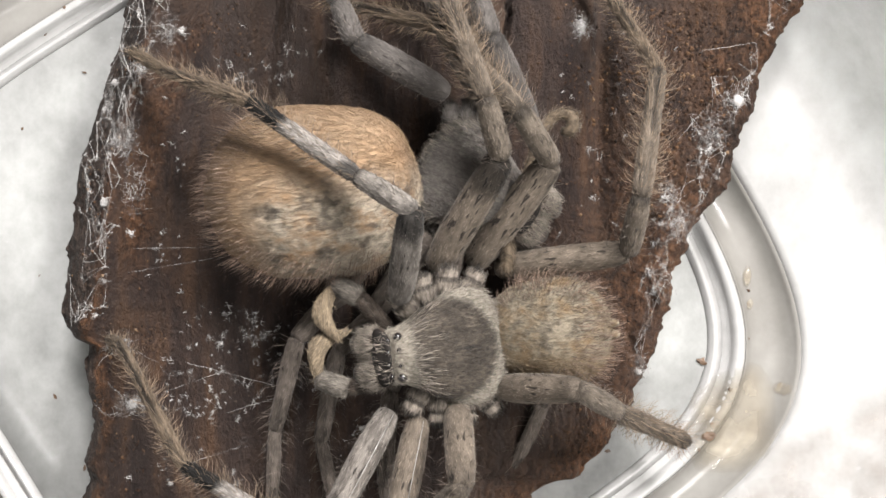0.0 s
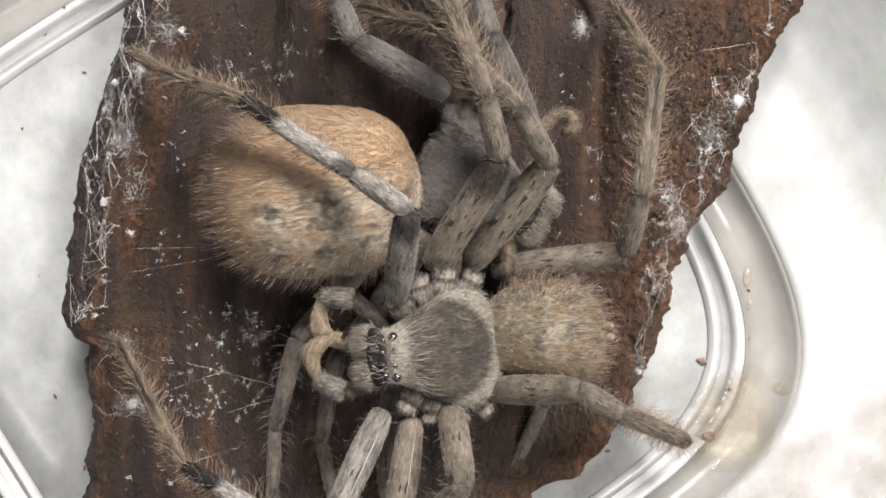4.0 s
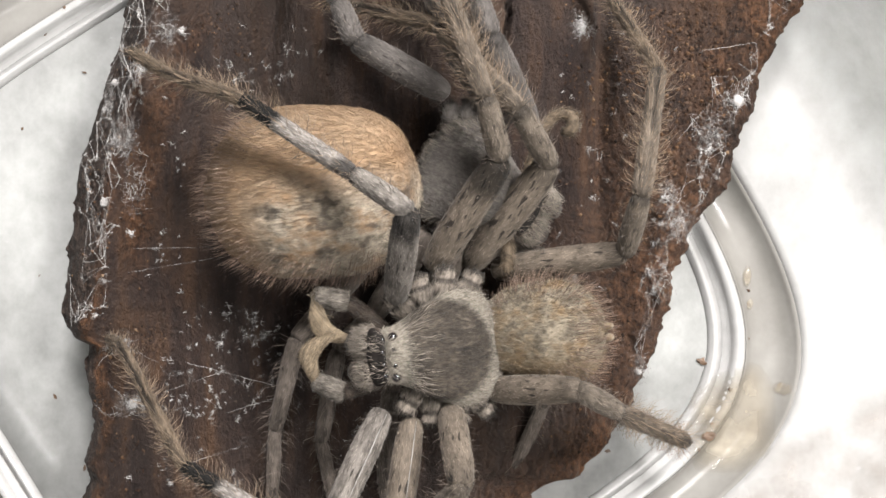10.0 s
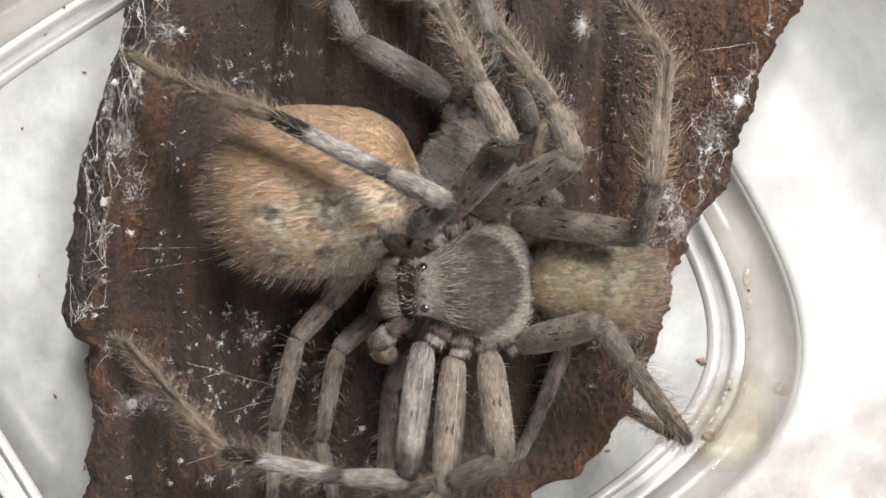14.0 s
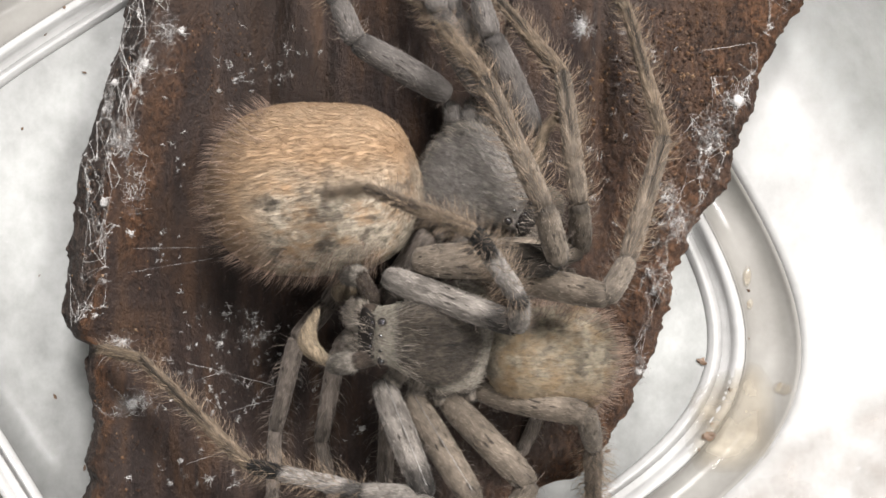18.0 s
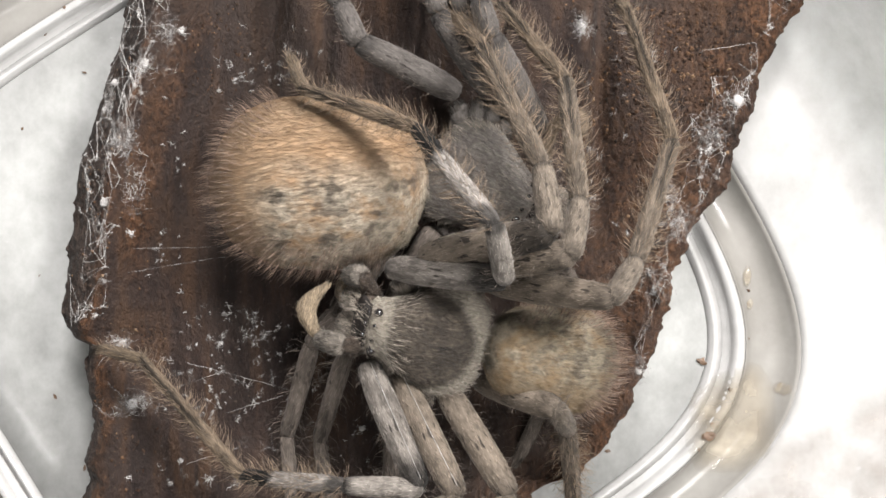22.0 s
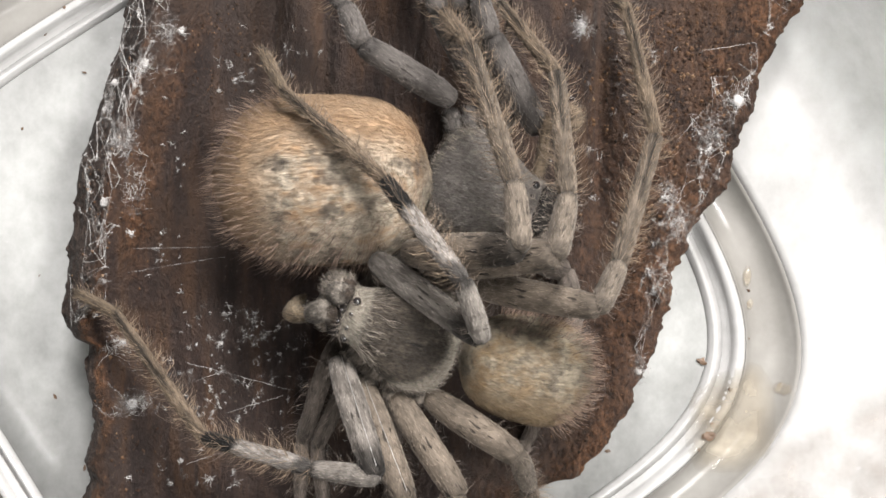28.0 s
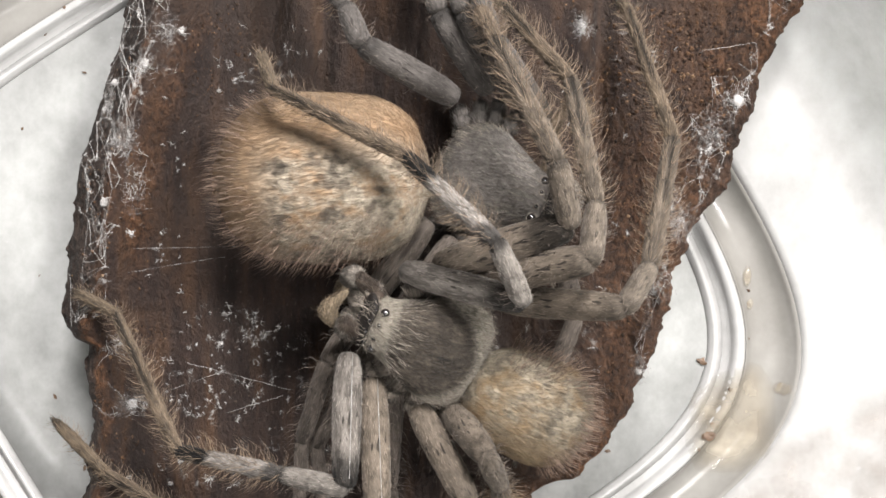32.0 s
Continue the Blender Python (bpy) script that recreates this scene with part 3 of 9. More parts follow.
def build_bark():
    nu, nv = 430, 360
    s = np.linspace(0, 1, nu)
    s = s + 0.035 * np.sin(2 * np.pi * s) * -1
    y = np.linspace(34, -30, nv)
    xl, xr = bark_left(y), bark_right(y)
    X = xl[None] + (xr - xl)[None] * s[:, None]
    Y = np.broadcast_to(y[None], X.shape)
    Zt = bark_height(X, Y)
    top = np.stack([X, Y, Zt], -1)
    wear = bark_wear(X, Y)
    pieces = [(top.reshape(-1, 3), grid_tris(nu, nv)[:, ::-1], wear.ravel())]
    # underside: a coarser sheet, and walls between the two along the rims
    under = top.copy()
    under[..., 2] = np.minimum(Zt - 3.2, -3.0 + 0.25 * Zt) - 0.8 * fbm(X * 0.3, Y * 0.3, 91)
    edge_in = np.minimum(s, 1 - s)[:, None]
    under[..., 0] += np.where(s[:, None] < 0.5, 1, -1) * 1.2 * np.exp(-edge_in * 40)
    pieces.append((under[::6, ::6].reshape(-1, 3), grid_tris(len(s[::6]), len(y[::6])), np.full(under[::6, ::6].size // 3, 0.6)))
    for side, turn in ((0, 1), (-1, -1)):
        rows = []
        for k in np.linspace(0, 1, 7):
            w = top[side] * (1 - k) + under[side] * k
            w = w.copy()
            w[:, 0] += (-1 if side == 0 else 1) * 0.6 * math.sin(math.pi * k) * (fbm(y * 0.9, y * 0 + 7 * k, 95, 3) - 0.35)
            rows.append(w)
        wall = np.stack(rows)
        f = grid_tris(7, nv)
        pieces.append((wall.reshape(-1, 3), f if turn > 0 else f[:, ::-1], np.full(7 * nv, 0.95)))
    for end, turn in ((0, -1), (-1, 1)):
        wall = np.stack([top[:, end], under[:, end]])
        f = grid_tris(2, nu)
        pieces.append((wall.reshape(-1, 3), f if turn > 0 else f[:, ::-1], np.full(2 * nu, 0.8)))
    bark = tagged(new("bark"), "curved piece of dark brown bark with crumbly edges", "bark")
    for name, chunk in (("inner_face", pieces[:1]), ("underside", pieces[1:2]), ("broken_edge", pieces[2:3]), ("broken_edge", pieces[3:4]), ("end_face", pieces[4:5]), ("end_face", pieces[5:6])):
        part(name, tri_mesh(name, *joined(*chunk)), MAT["bark"], bark)
    flakes(bark)
    grains(bark, ((18.5, 14.5, 4.0, 6.0, 1500, 0.12), (23, 17, 3.0, 4.0, 500, 0.12), (19, 4, 2.0, 4.0, 380, 0.11), (16, -8, 1.6, 4.0, 260, 0.10), (-20.5, 16, 1.6, 4.5, 320, 0.09),
                  (-29, 8, 1.6, 8.0, 520, 0.10), (-29, -14, 1.2, 5.0, 260, 0.10), (-26, -8, 1.2, 1.2, 120, 0.09), (12, -16, 2.0, 2.2, 200, 0.10), (6, 14, 6.0, 5.0, 160, 0.09)), 79)
    return bark


def flakes(bark):
    """Loose-looking grains and flakes that sit on the weathered parts of the bark."""
    r = np.random.default_rng(77)
    kinds = []
    for k in range(5):
        st = [(-1, 0.15, 0.1, 0), (-0.5, 0.8, 0.5, 0), (0.2, 0.9, 0.5, 0), (0.8, 0.6, 0.35, 0), (1.05, 0.1, 0.1, 0)]
        v, f, a = loft(st, 7, 5, 0.9, 700 + k)
        v = v * (0.7 + 0.6 * r.random((len(v), 1)))
        kinds.append((tri_mesh("flake", v, f, np.full(len(v), 0.7), smooth=False), MAT["grit"] if k < 3 else MAT["bark"]))
    for at, sx, sy, n, size in FLAKES:
        for i in range(n):
            x, y = at[0] + r.normal() * sx, at[1] + r.normal() * sy
            if not float(along_edge(LEFT, y)) + 0.8 < x < float(along_edge(RIGHT, y)) - 0.9:
                continue
            z = bark_at(x, y)
            me, mat = kinds[int(r.integers(5))]
            o = part("flake", me, mat, bark)
            q = size * r.uniform(0.5, 1.5)
            o.matrix_basis = pose(x * MM, y * MM, (z + 0.03) * MM, r.uniform(-20, 20), r.uniform(-20, 20), r.uniform(0, 360)) @ Matrix.Diagonal((q, q * r.uniform(0.5, 1), q * 0.7, 1))


def grain_material():
    m, nt, b = material("rusty_bark_grains", 0.75, 0.15)
    g = nt.nodes.new("ShaderNodeNewGeometry")
    c = ramp(nt, g.outputs["Random Per Island"], [(0, (0.010, 0.007, 0.0055)), (0.5, (0.034, 0.0185, 0.011)), (0.88, (0.075, 0.041, 0.022)), (1, (0.13, 0.085, 0.052))])
    nt.links.new(c, b.inputs["Base Color"])
    return m


def grains(bark, regions, seed):
    """Fine crumbs of rotten wood, too small to pick apart, over the weathered sides."""
    r = np.random.default_rng(seed)
    ball = np.array([(1, 0, 0), (-1, 0, 0), (0, 1, 0), (0, -1, 0), (0, 0, 1), (0, 0, -1)], float)
    face = np.array([(0, 2, 4), (2, 1, 4), (1, 3, 4), (3, 0, 4), (2, 0, 5), (1, 2, 5), (3, 1, 5), (0, 3, 5)])
    pts, tris = [], []
    for cx, cy, sx, sy, n, size in regions:
        for i in range(n):
            x, y = cx + r.normal() * sx, cy + r.normal() * sy
            if not float(along_edge(LEFT, y)) + 0.7 < x < float(along_edge(RIGHT, y)) - 0.8:
                continue
            q = size * r.choice([0.5, 0.8, 1.2, 2.0], p=[0.35, 0.35, 0.2, 0.1])
            v = ball * (0.6 + 0.7 * r.random((6, 1))) * q * np.array([1, r.uniform(0.6, 1), 0.7])
            a = r.uniform(0, 6.28)
            v = np.stack([v[:, 0] * math.cos(a) - v[:, 1] * math.sin(a) + x, v[:, 0] * math.sin(a) + v[:, 1] * math.cos(a) + y, v[:, 2] + bark_at(x, y) + 0.2 * q], -1)
            tris.append(face + 6 * len(pts))
            pts.append(v)
    part("grain", tri_mesh("grain", np.concatenate(pts), np.concatenate(tris), smooth=False), grain_material(), bark, "fine rusty crumbs on the weathered bark", "stuff")


FLAKES = (((19.42, 15.25, 2.00), 2.6, 4.0, 190, 0.15), ((23.35, 18.69, 2.00), 2.5, 2.0, 45, 0.15), ((20.89, 5.44, 2.00), 1.4, 2.0, 30, 0.16),
          ((-19.81, 17.71, 2.00), 2.0, 2.2, 40, 0.12), ((-25.70, -8.12, 1.00), 0.8, 0.6, 30, 0.12), ((-26.45, -16.79, 1.00), 2.0, 2.5, 25, 0.13), ((-15.55, 18.87, 1.00), 2.0, 2.0, 25, 0.12))
build_bark()

# ---- spiders ----
def bristles(v, f, a, count, length, width, lean, r, lift=0.35, along_way=(1, 0, 0), spread=0.25, droop=0.5):
    """Pile over a body: count bristles of about that length, lying towards along_way and lifted off the skin."""
    p, n, pick, u, w = scatter(v, f, count, r)
    al = a[f[pick, 0]] * (1 - u - w) + a[f[pick, 1]] * u + a[f[pick, 2]] * w
    way = np.asarray(along_way, float)
    flat = way - n * (n @ way)[:, None]
    flat /= np.maximum(np.linalg.norm(flat, axis=1, keepdims=True), 0.2)
    d = flat * lean + n * lift + r.normal(size=n.shape) * spread
    t = flat * (lean + droop) + n * lift * 0.5 + r.normal(size=n.shape) * spread * 0.6
    L = length * (0.6 + 0.8 * r.random(count))
    return strands(p, d, t, L, np.full(count, width) * (0.7 + 0.6 * r.random(count)), al)


def segment(name, length, radius, mat, parent, seed, shape, pile, setae, pile_len=0.55, seta_len=1.5, label="", hair_label="", seta_mat=None, bend=0.0):
    """One leg segment along +x with its bristles; bend bows it to its left."""
    r = np.random.default_rng(seed)
    st = [(length * q, radius * wy, radius * wz, radius * cz) for q, wy, wz, cz in shape]
    v, f, a = loft(st, 14, 18, 0.05, seed)
    v[:, 1] += bend * np.sin(np.pi * np.clip(v[:, 0] / length, 0, 1))
    ob = part(name, tri_mesh(name, v, f, a), mat, parent, label)
    part("hair", tri_mesh("hair", *bristles(v, f, a, pile, pile_len, 0.038, 1.0, r, 0.13, spread=0.17, droop=0.2)), mat, ob, hair_label, "stuff")
    if setae:
        part("bristles", tri_mesh("bristles", *bristles(v, f, a, setae, seta_len, 0.036, 0.40, r, 0.9, spread=0.16, droop=0.35)), seta_mat or mat, ob, "long thin bristles standing off the leg", "stuff")
    return ob


ROUND = {
    "femur": [(0, 0.5, 0.5, 0), (0.04, 0.8, 0.8, 0.02), (0.2, 1.0, 1.0, 0.05), (0.45, 1.03, 1.03, 0.06), (0.7, 0.98, 0.98, 0.04), (0.88, 0.9, 0.9, 0), (0.97, 0.75, 0.75, 0), (1.0, 0.4, 0.4, 0)],
    "patella": [(-0.04, 0.45, 0.45, 0), (0.05, 0.9, 0.9, 0), (0.35, 1.0, 1.05, 0.05), (0.75, 0.95, 0.95, 0), (0.97, 0.8, 0.8, 0), (1.03, 0.4, 0.4, 0)],
    "tibia": [(-0.01, 0.45, 0.45, 0), (0.03, 0.85, 0.85, 0), (0.2, 1.0, 1.0, 0), (0.6, 0.92, 0.92, 0), (0.95, 0.85, 0.85, 0), (1.01, 0.4, 0.4, 0)],
    "metatarsus": [(-0.01, 0.45, 0.45, 0), (0.03, 0.9, 0.9, 0), (0.3, 1.0, 1.0, 0), (0.7, 0.85, 0.85, 0), (0.98, 0.75, 0.75, 0), (1.01, 0.4, 0.4, 0)],
    "tarsus": [(-0.02, 0.45, 0.45, 0), (0.05, 0.9, 0.9, 0), (0.5, 1.0, 0.95, 0), (0.85, 0.85, 0.8, 0), (1.0, 0.3, 0.3, 0)],
}
ORDER = ("femur", "patella", "tibia", "metatarsus", "tarsus")


def build_leg(spider, lengths, mats, radii, seed, thick=1.0, dense=1.0, stripe=False):
    """The five long segments of a leg, as parts of the spider."""
    made = []
    for k, name in enumerate(ORDER):
        L = lengths[k]
        pile = int(dense * (210, 210, 190, 190, 180)[k] * L)
        setae = int((dense if dense > 0.9 else 0.4) * (8, 15, 32, 30, 22)[k] * L)
        made.append(segment(name, L, radii[k] * thick, mats[k], spider, seed * 10 + k, ROUND[name], pile, setae,
                            (0.34, 0.34, 0.38, 0.42, 0.40)[k], (1.0, 1.2, 1.9, 1.7, 1.0)[k],
                            seta_mat=MAT["grey_seta"] if k < 2 or mats[2] is MAT["dark_leg"] else MAT["seta"]))
    if stripe:
        r0, L = radii[0] * thick, lengths[0]
        path = [(L * q, 0.32 * r0, r0 * w) for q, w in ((0.03, 0.72), (0.1, 0.92), (0.25, 1.10), (0.45, 1.08), (0.65, 1.0), (0.85, 0.85), (0.95, 0.72))]
        v, f, a = tube(path, 0.032, 0.03, 6)
        part("bare_stripe", tri_mesh("bare_stripe", v, f, a), MAT["stripe"], made[0], "narrow shining bare stripe")
    # two small claws end the tarsus
    for side in (-1, 1):
        path = [(lengths[4] - 0.1, 0.12 * side, -0.05), (lengths[4] + 0.2, 0.16 * side, 0.0), (lengths[4] + 0.4, 0.14 * side, -0.2)]
        v, f, a = tube(path, 0.07, 0.01)
        part("claw", tri_mesh("claw", v, f, a), MAT["claw"], made[4])
    return made


def eye_mesh(radius):
    bm = bmesh.new()
    bmesh.ops.create_uvsphere(bm, u_segments=12, v_segments=8, radius=radius * MM)
    me = bpy.data.meshes.new("eye")
    bm.to_mesh(me)
    bm.free()
    for p in me.polygons:
        p.use_smooth = True
    return me


def carapace(spider, mat, k, seed, pile_len, feelers=False, stretch=1.0, streaks=260, hips=None, hip_mat="coxa"):
    """The front body along +x with its eyes, jaws and hip joints."""
    r = np.random.default_rng(seed)
    st = [(-4.4, 0.9, 0.3, -0.9), (-4.25, 2.7, 0.9, -0.7), (-3.4, 4.15, 1.5, -0.5), (-1.8, 4.7, 2.0, -0.4), (-0.2, 4.35, 2.2, -0.3), (1.4, 3.45, 2.3, -0.2),
          (2.8, 2.55, 2.25, -0.2), (3.8, 2.15, 2.0, -0.3), (4.3, 1.85, 1.5, -0.5), (4.5, 0.8, 0.6, -0.7)]
    st = [(row[0] * k * stretch, *(c * k for c in row[1:])) for row in st]
    v, f, _ = loft(st, 40, 48, 0.05, seed)
    # rim and face are paler
    e = np.clip(np.hypot(v[:, 0] / (4.5 * k), v[:, 1] / (4.7 * k)) ** 3, 0, 1)
    a = np.clip(np.maximum(e, (v[:, 0] / k - 1.6) / 2.2), 0, 1) * np.clip((v[:, 2] + 2.6) / 1.2, 0, 1)
    body = part("cephalothorax", tri_mesh("cephalothorax", v, f, a), mat, spider)
    top = v[f].mean(1)[:, 2] > -1.2
    pile = bristles(v, f[top], a, 19000, pile_len * 0.9, 0.026, 1.0, r, 0.11, (-1, 0, 0), 0.16, 0.2)
    face = v[f].mean(1)[:, 0] > 2.6 * k
    white = bristles(v, f[face], np.ones(len(v)), 500, 0.7, 0.035, -0.9, r, 0.2, (1, 0, 0), 0.2, -0.2)
    hv, hf, ha = joined(pile, white)
    part("hair", tri_mesh("hair", hv, hf, ha), mat, body, "", "stuff")
    mid = v[f].mean(1) / k
    brow = (mid[:, 0] > 2.0 - 0.25 * np.abs(mid[:, 1])) & (mid[:, 2] > 0.2)
    part("brow_hair", tri_mesh("brow_hair", *bristles(v, f[brow], a, streaks, 1.35, 0.036, 1.0, r, 0.18, (-1, 0, 0), 0.2, 0.1)), MAT["jaw_hair"], body, "pale hairs swept back from the eyes", "stuff")
    rim = (np.hypot(mid[:, 0] / 4.5, mid[:, 1] / 4.7) > 0.9) & (mid[:, 0] < 2.5) & (mid[:, 2] > -1.6)
    part("rim_fringe", tri_mesh("rim_fringe", *bristles(v, f[rim], a, 700, 0.8, 0.034, 0.6, r, 0.6, (-0.6, 0, 0), 0.2, 0.2)), MAT["jaw_hair"], body, "short pale fringe round the rim", "stuff")
    ev, ef, ea = loft([(-0.5, 0.4, 0.2, 0), (-0.3, 1.6, 0.6, 0), (0.1, 2.1, 0.8, -0.1), (0.6, 2.2, 0.75, -0.35), (1.0, 1.9, 0.6, -0.6), (1.2, 0.6, 0.3, -0.8)], 24, 16, 0.3, seed)
    field = part("eye_field", tri_mesh("eye_field", ev * k, ef, ea), MAT["clypeus"], body, "blackish brow between the front eyes")
    part("moustache", tri_mesh("moustache", *bristles(ev * k, ef[ev[ef].mean(1)[:, 2] > 0], ea, 130, 0.75, 0.034, 0.8, r, 0.5, (1, 0, 0), 0.5, 0.2)), MAT["jaw_hair"], field, "sparse whitish hairs over the brow", "stuff")
    field.location = (4.42 * k * stretch * MM, 0, 0.25 * k * MM)
    big, small = eye_mesh(0.38 * k), eye_mesh(0.20 * k)
    for x, y, z, me, ring in ((3.75, 1.62, 1.12, big, 0.42), (3.75, -1.62, 1.12, big, 0.42), (3.85, 0.62, 1.55, small, 0.22), (3.85, -0.62, 1.55, small, 0.22),
                              (4.45, 1.45, 0.72, small, 0.0), (4.45, -1.45, 0.72, small, 0.0), (4.6, 0.5, 1.0, small, 0.0), (4.6, -0.5, 1.0, small, 0.0)):
        o = part("eye", me, MAT["eye"], body, "glossy black eye")
        o.location = (x * k * stretch * MM, y * k * MM, z * k * MM)
        if not ring:
            continue
        th = np.linspace(0, 2 * np.pi, 17)
        loop = np.stack([ring * k * np.cos(th), ring * k * np.sin(th), 0 * th], -1)
        o2 = part("eye_rim", tri_mesh("eye_rim", *tube(loop, 0.06, 0.06, 6)), MAT["jaw_hair"], body, "pale rim round the eye")
        o2.matrix_basis = pose(x * k * stretch * MM, y * k * MM, (z + 0.06) * k * MM, -18 * np.sign(y), 28, 0)
    for side in (-1, 1) if feelers else ():
        curl = ((3.7, 1.9, -1.2), (3.6, 4.3, -0.4), (3.1, 6.6, 0.2), (3.7, 8.4, 0.4), (5.0, 8.8, 0.4), (5.5, 7.7, 0.3), (4.7, 7.0, 0.1)) if side > 0 else ((3.7, 1.9, -1.4), (4.5, 2.8, -1.0), (5.2, 3.6, -0.8), (5.6, 4.2, -0.8), (5.8, 4.8, -1.0), (5.9, 5.2, -1.2), (5.9, 5.6, -1.4))
        path = np.array(curl) * np.array([k, k * side, k])
        fine = np.stack([np.interp(np.linspace(0, 6, 40), range(7), path[:, i]) for i in range(3)], 1)
        for _ in range(3):
            fine[1:-1] = (fine[:-2] + 2 * fine[1:-1] + fine[2:]) / 4
        pv, pf, pa = tube(fine, 0.50, 0.34, 12)
        bulge = 1 + 0.35 * np.exp(-((pa - 0.82) / 0.16) ** 2) - 0.9 * np.clip((pa - 0.94) / 0.06, 0, 1)
        centre = np.tile(fine, (12, 1))
        pv = centre + (pv - centre) * bulge[:, None]
        ph = bristles(pv, pf, pa, 900, 0.6, 0.034, 0.7, r, 0.5, (0.6, side, 0.0))
        part("pedipalp", tri_mesh("pedipalp", *joined((pv, pf, pa), ph)), MAT["tarsus"], body, "short hairy tan feeler")
    for side in (-1, 1):
        jaw = [(0, 0.7, 0.7, 0), (0.4, 1.15, 1.2, 0), (1.5, 1.25, 1.3, -0.1), (2.8, 1.0, 1.05, -0.3), (3.5, 0.6, 0.6, -0.5), (3.8, 0.2, 0.2, -0.6)]
        jv, jf, ja = loft([tuple(c * k for c in q) for q in jaw], 16, 18, 0.1, seed)
        o = part("chelicera", tri_mesh("chelicera", jv, jf, ja), MAT["chelicera"], body, "dark brown jaw with pale bristles")
        o.matrix_basis = pose(4.1 * k * stretch * MM, 1.2 * side * k * MM, -0.8 * k * MM, 0, 36, 0)
        near = jf[(jv[jf].mean(1)[:, 0] < 2.5 * k) & (jv[jf].mean(1)[:, 0] > 0.7 * k)]
        jh = bristles(jv, near, ja, 1300, 0.85, 0.032, 0.8, r, 0.45, spread=0.42)
        o2 = part("chelicera_hair", tri_mesh("chelicera_hair", *joined(jh)), MAT["jaw_hair"], body, "pale bristles on the jaw", "stuff")
        o2.matrix_basis = o.matrix_basis
        for x, y, turn, size in (hips or {}).get(side, ((2.6, 3.7, 55, 0.85), (0.9, 4.7, 80, 0.85), (-1.1, 5.1, 100, 0.85), (-3.1, 4.7, 125, 0.85))):
            cx = [(-1.3, 0.5, 0.5, 0), (-0.9, 0.95, 0.9, 0), (0.1, 1.1, 1.05, 0), (0.6, 0.85, 0.85, 0), (0.8, 0.95, 0.9, 0), (1.5, 0.9, 0.85, 0), (1.8, 0.5, 0.5, 0)]
            cv, cf, ca = loft([tuple(c * k * size for c in q) for q in cx], 14, 22, 0.18, seed + int(turn))
            ch = bristles(cv, cf, ca, 620, 0.55, 0.034, 0.9, r, 0.35, spread=0.4)
            o = part("coxa", tri_mesh("coxa", *joined((cv, cf, ca), ch)), MAT[hip_mat], body)
            o.matrix_basis = pose(x * k * MM, y * side * k * MM, -1.35 * k * MM, 0, 0, turn * side)
    return body


def abdomen(spider, mat, length, width, height, seed, pile, pile_len, fringe, egg=0.0, shift=0.0):
    """The hind body along +x (front at +x), its pile lying to the rear."""
    r = np.random.default_rng(seed)
    st = []
    for q in np.linspace(-1, 1, 15):
        w = max(0.03, 1 - abs(q) ** (2.4 if q < 0 else 3.4)) ** 0.5 * (1 - egg * q)
        st.append((q * length / 2 + shift, width / 2 * w, height / 2 * w, 0.0))
    v, f, a = loft(st, 56, 50, 0.04, seed)
    body = part("abdomen", tri_mesh("abdomen", v, f, a), mat, spider)
    seen = v[f].mean(1)[:, 2] > -height * 0.35
    back = (-1, -0.12, 0)
    main = bristles(v, f[seen], a, pile, pile_len * 0.66, 0.028, 1.0, r, 0.12, back, 0.22, 0.1)
    tufts = bristles(v, f[seen], a, pile // 14, pile_len * 1.1, 0.038, 1.0, r, 0.13, back, 0.12, 0.2)
    mid = v[f].mean(1)
    rear = ((mid[:, 0] < -length * 0.18) | ((mid[:, 0] < length * 0.3) & (mid[:, 1] < -width * 0.25))) & (np.abs(mid[:, 2]) < height * 0.40)
    long_ = bristles(v, f[rear], a, fringe, pile_len * 1.75, 0.045, 0.40, r, 0.95, back, 0.16, 0.0)
    hv, hf, ha = joined(main, tufts)
    part("hair", tri_mesh("hair", hv, hf, ha), mat, body, "", "stuff")
    part("fringe", tri_mesh("fringe", *long_), MAT["fringe"], body, "long reddish-brown bristles round the rear", "stuff")
    for side in (-1, 1):
        sv, sf, sa = loft([(-1.0, 0.1, 0.1, 0), (-0.8, 0.3, 0.3, 0), (0, 0.4, 0.4, 0), (0.5, 0.3, 0.3, 0)], 10, 10)
        o = part("spinneret", tri_mesh("spinneret", sv, sf, sa), mat, body)
        o.location = ((shift - length * 0.44) * MM, 0.45 * side * MM, -height * 0.2 * MM)
    return body


def palp(spider, lengths, seed, bend):
    made = []
    shapes = (ROUND["femur"], ROUND["patella"],
              [(-0.05, 0.4, 0.4, 0), (0.1, 0.68, 0.65, 0), (0.35, 0.86, 0.82, 0.1), (0.6, 0.82, 0.74, 0.1), (0.85, 0.58, 0.5, 0), (1.0, 0.2, 0.2, -0.2)])
    for k, (name, mat, rad) in enumerate((("palp_femur", MAT["chelicera"], 0.68), ("palp_tibia", MAT["palp_pale"], 0.85), ("palp_tarsus", MAT["palp"], 0.86))):
        made.append(segment(name, lengths[k], rad, mat, spider, seed + k, shapes[k], int(620 * lengths[k]), int((10, 14, 3)[k] * lengths[k]), 0.40, 0.8, bend=bend if k == 2 else 0.0))
    return made


male = tagged(new("spider"), "smaller grey huntsman spider straddling the larger one", "spider", "spiders on the bark")
female = tagged(new("spider"), "larger huntsman spider with a swollen tan abdomen resting on the bark", "spider", "spiders on the bark")
male.location = ((0.30, -8.70, 0.00)[0] * MM, (0.30, -8.70, 0.00)[1] * MM, 0)
